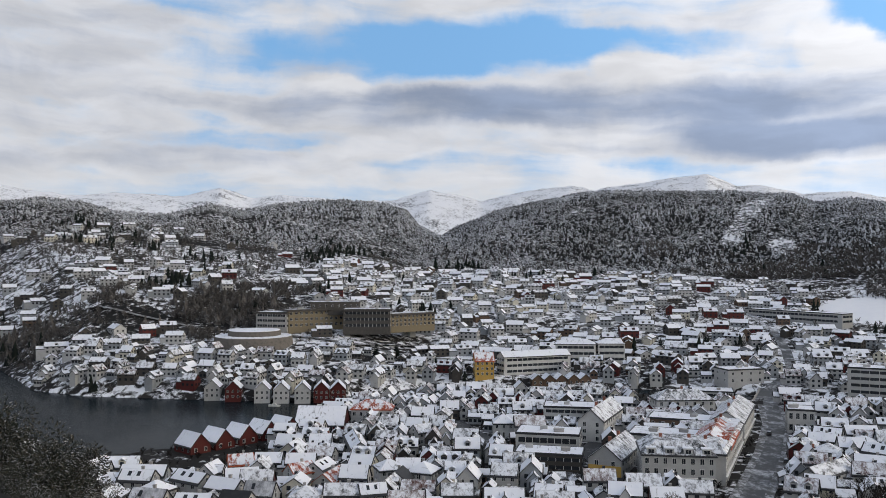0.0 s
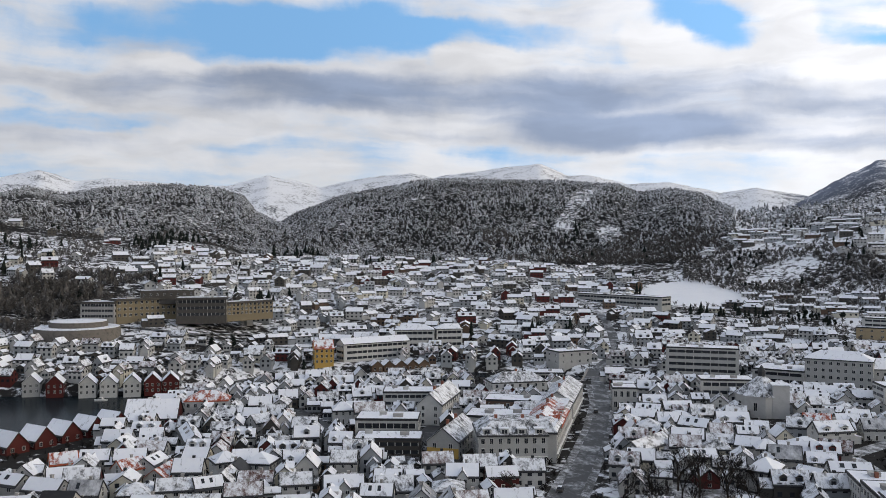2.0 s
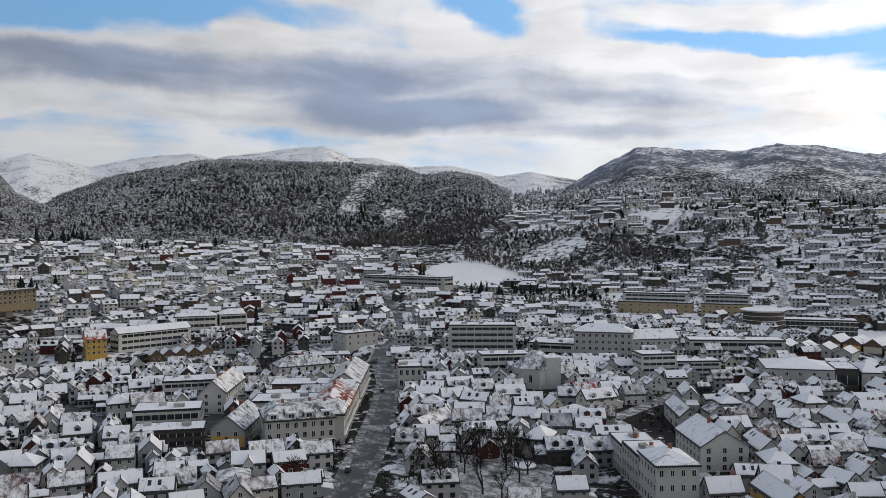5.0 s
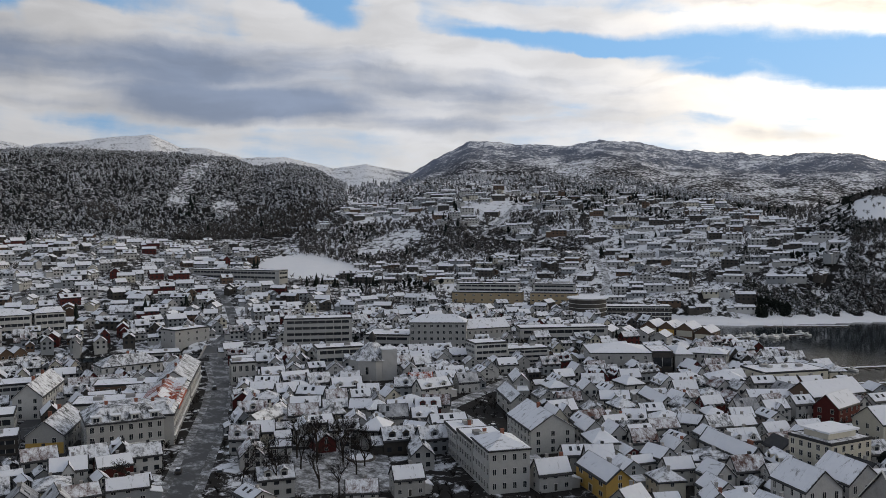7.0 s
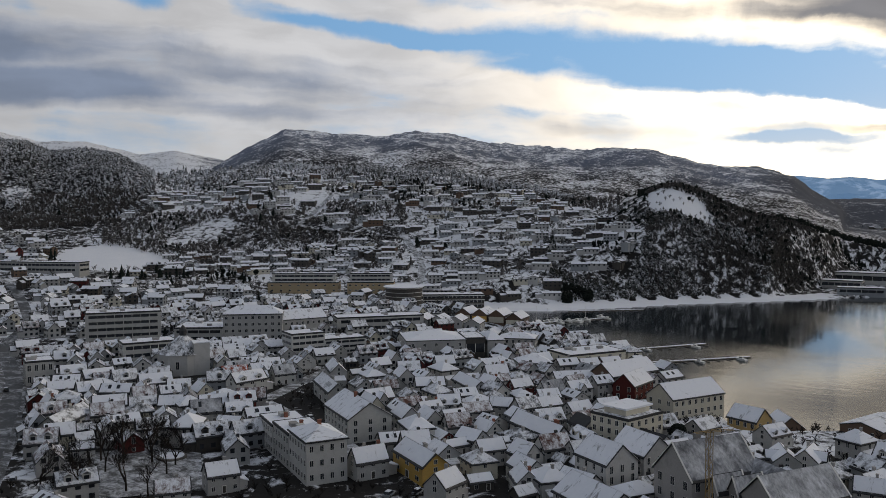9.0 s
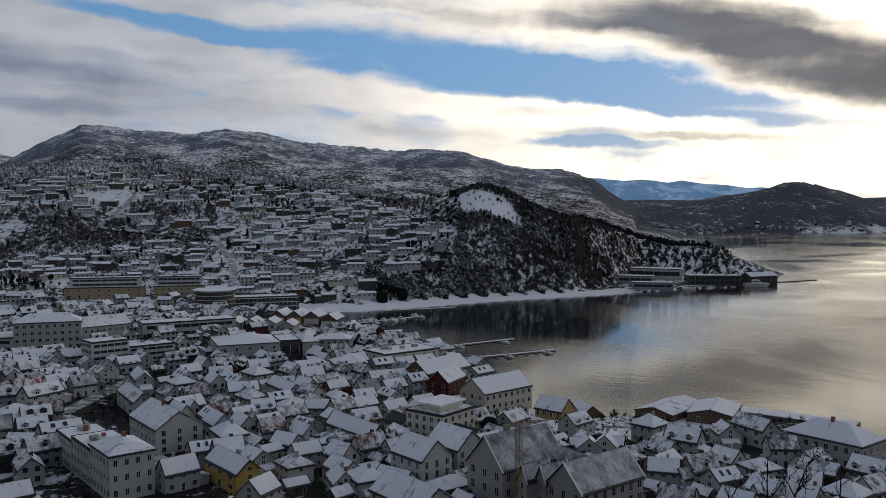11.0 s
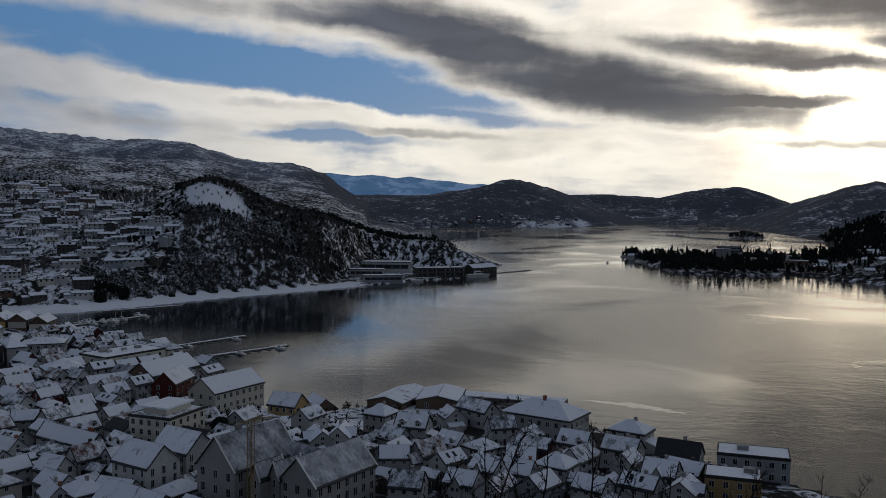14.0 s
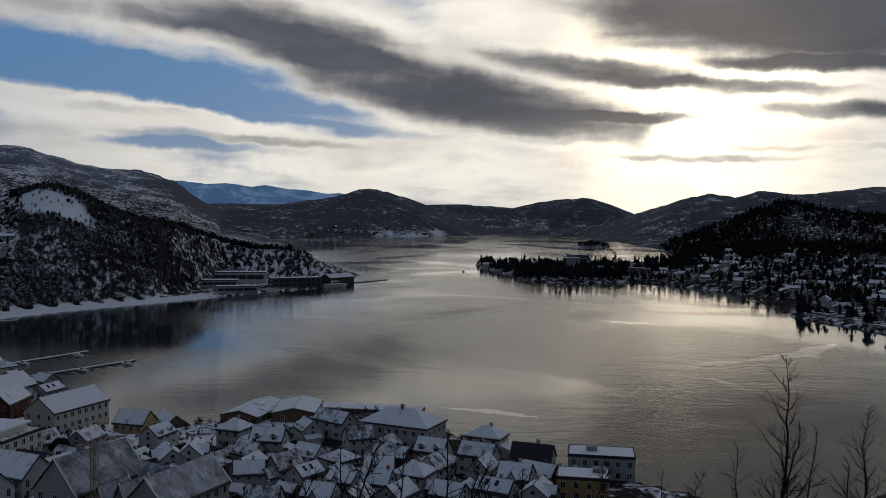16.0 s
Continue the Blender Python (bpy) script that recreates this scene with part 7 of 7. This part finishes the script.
def hillside(words, ring, step, rng, turn=None, keep=0.8, dry_by=8.0, dark=False):
    """One quarter of far houses, their fronts to the valley."""
    s = Shape()
    xs, ys = [p[0] for p in ring], [p[1] for p in ring]
    y = min(ys)
    n = 0
    while y < max(ys):
        x = min(xs) + rng.uniform(0, step)
        while x < max(xs):
            px, py = x + rng.uniform(-0.3, 0.3) * step, y + rng.uniform(-0.3, 0.3) * step
            x += step
            if rng.random() > keep or not inside(px, py, ring) or not free(px, py, 6) or dry(px, py) < dry_by:
                continue
            face = math.degrees(math.atan2(-px, py)) if turn is None else turn
            face += (rng.choice((0, 0, 0, 0, 90)) + rng.uniform(-22, 22)) if dark else rng.choice((0, 0, 90)) + rng.uniform(-32, 32)
            l, w = (rng.uniform(10, 17), rng.uniform(7, 9)) if dark else (rng.uniform(8, 14), rng.uniform(6.5, 8.5))
            storeys = rng.choice((1, 1, 1, 2)) if dark else rng.choice((1, 2, 2))
            plain_house(s, spot(px, py, face), l, w, rng.uniform(2.4, 3.2) + 1.9 * (storeys - 1), rng.uniform(1.1, 1.8) if dark else rng.uniform(1.8, 3.0),
                        rng.choice((2, 2, 2, 2, 2, 3, 4, 4, 4, 9, 9, 9, 6) if dark else (2, 2, 2, 2, 2, 2, 2, 2, 3, 4, 4, 4, 4, 9, 9, 9, 5, 6)), rng.choice((7, 7, 7, 7, 8)), storeys,
                        rng.choice((0, 0, 3.5, 5.0)), rng.choice((0, 0, 0, 1, 2)) if storeys == 2 else 0)
            take(px, py, 6)
            n += 1
        y += step * 0.8
    ob = part("hillside_houses", s, FAR_MATS)
    return tagged(ob, words, "houses", kind="stuff")


def polar(*pairs):
    """A ring from bearings and distances."""
    return [(d * math.sin(radians(a)), d * math.cos(radians(a))) for a, d in pairs]


rng = random.Random(21)
def infill(words, ring, step, rng, turn, room=3.7):
    """Small houses, sheds and back buildings that close the gaps between the houses of a quarter."""
    s = Shape()
    xs, ys = [p[0] for p in ring], [p[1] for p in ring]
    y = min(ys)
    while y < max(ys):
        x = min(xs)
        while x < max(xs):
            px, py = x + rng.uniform(-0.35, 0.35) * step, y + rng.uniform(-0.35, 0.35) * step
            x += step
            small = rng.random() < 0.3
            r = room * (0.62 if small else 1.0)
            if not inside(px, py, ring) or not free(px, py, r) or dry(px, py) < r or open_yard(px, py) or (px > 240 and py < 135):
                continue
            face = turn + rng.choice((0, 90)) + rng.uniform(-9, 9)
            if math.sin(radians(face)) * px - math.cos(radians(face)) * py > 0:
                face += 180
            if small:
                plain_house(s, spot(px, py, face), rng.uniform(4.5, 6), rng.uniform(3.6, 4.6), rng.uniform(2.3, 3.2), rng.uniform(1.0, 1.9), rng.choice((2, 4, 9, 9, 6)), rng.choice((7, 7, 8)), 1)
            else:
                plain_house(s, spot(px, py, face), rng.uniform(7.5, 10), rng.uniform(5.6, 7.0), rng.uniform(3.6, 5.2), rng.uniform(2.3, 3.6), rng.choice((2, 2, 2, 2, 2, 3, 4, 4, 9, 5)), rng.choice((7, 7, 7, 8, 8, 10)), 2,
                            rng.choice((0, 0, 2.6, 3.4)), rng.choice((0, 0, 0, 1, 2)))
            take(px, py, r)
        y += step * 0.8
    return tagged(part("town_houses", s, FAR_MATS + [PATCHY_BROWN]), words, "houses", kind="stuff")


infill("close-set white houses and sheds of the western quarter", [(-125, 240), (-60, 205), (60, 215), (78, 262), (100, 320), (140, 420), (60, 450), (-40, 445), (-60, 360), (-100, 330)], 5.5, rng, -6)
infill("close-set white houses and sheds of the centre", [(92, 205), (150, 205), (180, 255), (240, 285), (370, 310), (400, 330), (290, 375), (170, 430), (150, 390), (112, 300)], 5.5, rng, -20)
infill("close-set white houses and sheds above the harbour", [(150, 165), (190, 60), (205, 0), (240, -30), (290, 30), (285, 95), (262, 120), (300, 150), (350, 200), (385, 250), (395, 300), (330, 300), (240, 270), (205, 230)], 5.5, rng, -22)
infill("white houses along the far bank of the canal", [(-240, 500), (-110, 462), (-50, 472), (0, 512), (150, 500), (230, 450), (330, 400), (420, 360), (430, 400), (400, 470), (300, 520), (150, 540), (-20, 560), (-220, 560)], 8.0, rng, -12, 5.0)
hillside("white houses crowding the flat ground beyond the canal", polar((-3, 505), (12, 510), (22, 520), (30, 500), (38, 500), (45, 520), (45, 640), (36, 690), (24, 720), (12, 690), (4, 660), (-4, 640)), 14.5, rng, keep=0.9)
hillside("white houses rising on the valley side below the wood", polar((-8, 640), (0, 650), (10, 700), (22, 730), (24, 820), (22, 960), (10, 960), (0, 960), (-8, 900)), 17, rng, keep=0.8)
hillside("white houses on the slope over the small fjord", polar((-30, 640), (-24, 560), (-18, 520), (-8, 505), (-4, 560), (-8, 620), (-20, 640)), 19, rng, keep=0.8)
hillside("houses along the terrace above the dark wooded bank", polar((-30, 730), (-8, 700), (-6, 820), (-20, 860), (-30, 860)), 24, rng, keep=0.75)
hillside("scattered houses high on the western hillside", polar((-30, 960), (-22, 930), (-10, 960), (-9, 1060), (-20, 1100), (-30, 1080)), 30, rng, keep=0.5)
hillside("terraced houses climbing the residential hill", polar((27, 985), (33, 980), (40, 900), (47, 860), (54, 850), (57, 900), (54, 1080), (46, 1120), (38, 1130), (30, 1090)), 19, rng, keep=0.66, dark=True)
hillside("houses along the foot of the residential hill", polar((25, 740), (32, 760), (40, 740), (48, 650), (55, 670), (58, 700), (60.2, 745), (60.2, 770), (58, 860), (48, 850), (38, 860), (28, 850)), 18, rng, keep=0.74, dark=True)
hillside("distant houses along the far shore of the fjord", polar((73, 2500), (78, 2540), (84, 2690), (86, 2750), (86, 2810), (84, 2760), (78, 2610), (73, 2580)), 24, rng, turn=0, keep=0.6)
hillside("houses on the far side of the harbour mouth", polar((99, 960), (103, 900), (108, 780), (114, 660), (118, 700), (118, 1100), (108, 1250), (100, 1250)), 38, rng, keep=0.5)


# ---- woods ----
def conifer(rng, tall, wide):
    """A ragged conifer of three skirts."""
    s = Shape()
    z, n = 0.08 * tall, 6
    for k in range(3):
        r, h = wide * (1 - 0.27 * k) * rng.uniform(0.85, 1.1), tall * (0.46 - 0.03 * k)
        i0 = len(s.v)
        a0 = rng.uniform(0, 6)
        s.v += [(r * rng.uniform(0.65, 1.2) * math.cos(a0 + 6.2832 * i / n), r * rng.uniform(0.65, 1.2) * math.sin(a0 + 6.2832 * i / n), z + rng.uniform(-0.06, 0.06) * tall) for i in range(n)]
        s.v.append((rng.uniform(-0.1, 0.1) * wide, rng.uniform(-0.1, 0.1) * wide, z + h))
        s.f += [(i0 + i, i0 + (i + 1) % n, i0 + n) for i in range(n)]
        s.m += [0] * n
        z += tall * 0.25
    return s


def pine(rng, tall, wide):
    """A round-headed pine or bare crown: a lumpy head on a stem."""
    s = Shape()
    s.tube((0, 0, -0.5), (0, 0, tall * 0.5), 0.05 * wide, 0.04 * wide, 3)
    for k in range(3):
        cx, cy, cz = rng.uniform(-0.4, 0.4) * wide, rng.uniform(-0.4, 0.4) * wide, tall * rng.uniform(0.45, 0.8)
        r = wide * rng.uniform(0.45, 0.75)
        i0 = len(s.v)
        n = 5
        for h, q in ((-0.45, 0.75), (0.3, 0.8)):
            s.v += [(cx + r * q * rng.uniform(0.7, 1.25) * math.cos(6.2832 * i / n + h), cy + r * q * rng.uniform(0.7, 1.25) * math.sin(6.2832 * i / n + h), cz + h * r * rng.uniform(0.7, 1.3)) for i in range(n)]
        s.v += [(cx, cy, cz - r * 0.7), (cx, cy, cz + r * 0.8)]
        for i in range(n):
            a, b = i0 + i, i0 + (i + 1) % n
            s.f += [(a, b, b + n, a + n), (b, a, i0 + 2 * n), (a + n, b + n, i0 + 2 * n + 1)]
            s.m += [0, 0, 0]
    return s


def bare_crown(rng, tall, wide):
    """A leafless tree far off: a stem and a fan of bare limbs."""
    s = Shape()
    s.tube((0, 0, -0.5), (0, 0, tall * 0.6), 0.03 * tall, 0.012 * tall, 3)
    for k in range(17):
        z0 = tall * rng.uniform(0.12, 0.6)
        a, out = rng.uniform(0, 6.2832), wide * rng.uniform(0.4, 1.15)
        tip = (out * math.cos(a), out * math.sin(a), z0 + tall * rng.uniform(0.12, 0.42))
        r = 0.022 * tall
        i0 = len(s.v)
        s.v += [(r, 0, z0), (-r * 0.5, r * 0.87, z0), (-r * 0.5, -r * 0.87, z0), (tip[0] * 0.6 + r * math.sin(a), tip[1] * 0.6 - r * math.cos(a), z0 + (tip[2] - z0) * 0.75 + r * 1.4), tip]
        s.f += [(i0, i0 + 1, i0 + 3), (i0 + 1, i0 + 2, i0 + 3), (i0, i0 + 3, i0 + 4), (i0 + 2, i0 + 4, i0 + 3)]
        s.m += [0] * 4
    return s


class Scatter:
    """Many copies of a few shapes, joined fast into one mesh."""

    def __init__(self, shapes):
        self.kinds = [(np.array(k.v), k.f) for k in shapes]
        self.v, self.f, self.n = [], [], 0

    def put(self, kind, x, y, z, turn, size, tall=1.0):
        v, f = self.kinds[kind]
        c, s = math.cos(turn) * size, math.sin(turn) * size
        self.v.append(np.stack([x + c * v[:, 0] - s * v[:, 1], y + s * v[:, 0] + c * v[:, 1], z + size * tall * v[:, 2]], 1))
        self.f += [tuple(i + self.n for i in q) for q in f]
        self.n += len(v)

    def build(self, name, material_, words, category):
        me = bpy.data.meshes.new(name)
        me.from_pydata(np.concatenate(self.v).tolist(), [], self.f)
        me.materials.append(material_)
        me.update()
        return tagged(new(name, me), words, category, kind="stuff")


def wood(words, kinds, number, material_, where, rng, size=(0.7, 1.25), clear=3.5, category="forest", name="forest"):
    """Trees strewn over an area: where(x, y, z, d, az) gives the chance of one, 0 to 1, from arrays."""
    gen = np.random.default_rng(rng.randrange(9999))
    sc = Scatter(kinds)
    placed = 0
    for _ in range(60):
        az, d, chance = where(None, None, gen)
        x, y = d * np.sin(np.radians(az)), d * np.cos(np.radians(az))
        z = land(x, y)
        ok = (gen.random(len(x)) < chance * (1 - 0.97 * clearing(x, y)) * (1 - 0.65 * ride(x, y))) & (z > 1.5)
        for k in np.nonzero(ok)[0]:
            if clear and not free(x[k], y[k], clear):
                continue
            s = gen.uniform(*size)
            sc.put(int(gen.integers(len(kinds))), x[k], y[k], z[k] - 0.3, gen.uniform(0, 6.28), s, gen.uniform(0.85, 1.2))
            placed += 1
            if placed >= number:
                break
        if placed >= number:
            break
    return sc.build(name, material_, words, category)


def sector(a0, a1, d0, d1, patch=0.0, seed=0, size=60):
    """Random places in a part of a ring, denser in patches of relief noise."""
    def where(_, __, gen, n=4000):
        az = gen.uniform(a0, a1, n)
        d = np.sqrt(gen.uniform(d0 * d0, d1 * d1, n))
        x, y = d * np.sin(np.radians(az)), d * np.cos(np.radians(az))
        chance = np.ones(n) if not patch else smooth((fbm(x, y, size, 3, seed) + patch) / 0.35)
        return az, d, chance
    return where


rng = random.Random(5)
CONIFERS = [conifer(rng, rng.uniform(9, 13), rng.uniform(2.6, 3.6)) for _ in range(5)]
BARES = [bare_crown(rng, rng.uniform(7, 10), rng.uniform(2.4, 3.6)) for _ in range(5)]
PINES = [pine(rng, rng.uniform(7, 11), rng.uniform(2.6, 4.0)) for _ in range(6)]
wood("snow-dusted pine and spruce wood on the round hill", CONIFERS[:2] + PINES * 2, 15000, NEEDLES, sector(-3, 29, 985, 1480), rng, (0.3, 0.72), 0)
wood("snow-dusted pine wood on the western ridge", CONIFERS[:2] + PINES * 2, 11000, NEEDLES, sector(-33, -1, 1020, 1500, 0.8, 4, 120), rng, (0.32, 0.75), 5)
wood("bare trees and scrub on the western slope", BARES, 1800, BROWNTWIG, sector(-33, -11, 490, 1030, 0.3, 33, 60), rng, (0.3, 0.8), 4)
wood("dark wood on the headland over the fjord", CONIFERS[:2] + PINES, 3200, DARKNEEDLES, sector(60, 78, 770, 1250, 0.55, 6, 60), rng, (0.3, 0.75), 5)
wood("snow-dusted pines on the headland crags", PINES + CONIFERS[:1], 1900, BUSHY, sector(54, 74, 600, 800, 0.15, 11, 50), rng, (0.2, 0.55), 4)
wood("dark trees on the scarp below the upper houses", BARES * 2 + PINES[:2], 1500, BROWNTWIG, sector(26, 45, 800, 975, 0.3, 8, 60), rng, (0.5, 0.9), 4)
wood("dark trees on the wooded bank over the small fjord", BARES * 2 + CONIFERS[:1], 1700, BROWNTWIG, sector(-31, -3, 595, 745, 0.22, 9, 45), rng, (0.4, 0.95), 6)
wood("bare trees and bushes in the valley gardens", BARES, 8000, BROWNTWIG, sector(-30, 58, 490, 1150, 0.28, 12, 40), rng, (0.2, 0.7), 2.6, "trees", "garden_trees")
wood("dark conifers standing among the houses", CONIFERS, 450, DARKNEEDLES, sector(-30, 50, 480, 1150, -0.2, 14, 70), rng, (0.45, 1.0), 3.0, "trees", "conifers")
wood("dark hedges and bare bushes between the town houses", BARES, 2200, TWIG, sector(-28, 98, 190, 500), rng, (0.15, 0.42), 1.3, "bushes", "bushes")
wood("dark pines standing between the houses of the residential hill", PINES + CONIFERS[:2], 420, DARKNEEDLES, sector(28, 60, 720, 1120, -0.1, 51, 60), rng, (0.4, 0.85), 2.5, "trees", "conifers")
wood("pine wood on the brow of the residential hill", PINES + CONIFERS, 1500, NEEDLES, sector(26, 56, 1090, 1300), rng, (0.5, 1.0), 5)
wood("dark spruces on the wooded islet by the harbour mouth", CONIFERS + PINES[:2], 620, DARKNEEDLES, sector(88.6, 98.5, 930, 1250, 0.7, 3, 50), rng, (0.6, 1.2), 0)
wood("dark wood on the hill across the fjord", PINES + CONIFERS, 2600, DARKNEEDLES, sector(99.5, 118, 1150, 2000, 0.5, 2, 120), rng, (0.8, 1.5), 6)
wood("bare birches at the foot of the round hill", BARES, 2200, BROWNTWIG, sector(13, 29, 975, 1120, 0.15, 7, 60), rng, (0.5, 1.0), 4)
wood("dark trees between the houses across the fjord", PINES + CONIFERS, 1300, DARKNEEDLES, sector(96, 118, 560, 1300, 0.5, 5, 90), rng, (0.5, 1.1), 5)
wood("bare trees and dark pines among the houses of the residential hill", BARES + PINES[:2] + CONIFERS[:1], 2100, BROWNTWIG, sector(27, 59, 680, 1200, 0.35, 21, 55), rng, (0.35, 0.8), 5, "trees", "garden_trees")
wood("brown bare wood on the slope of the headland", BARES, 4200, BROWNTWIG, sector(60.5, 77, 630, 900, 0.9, 22, 40), rng, (0.35, 0.7), 2)
wood("black pines along the foot of the headland cliff", PINES + CONIFERS[:1], 700, DARKNEEDLES, sector(52, 72, 575, 680, 0.2, 27, 30), rng, (0.35, 0.75), 4)
wood("dark trees on the small islet in the fjord", CONIFERS + PINES, 90, DARKNEEDLES, sector(95.3, 97.3, 1985, 2050), rng, (0.6, 1.0), 0)
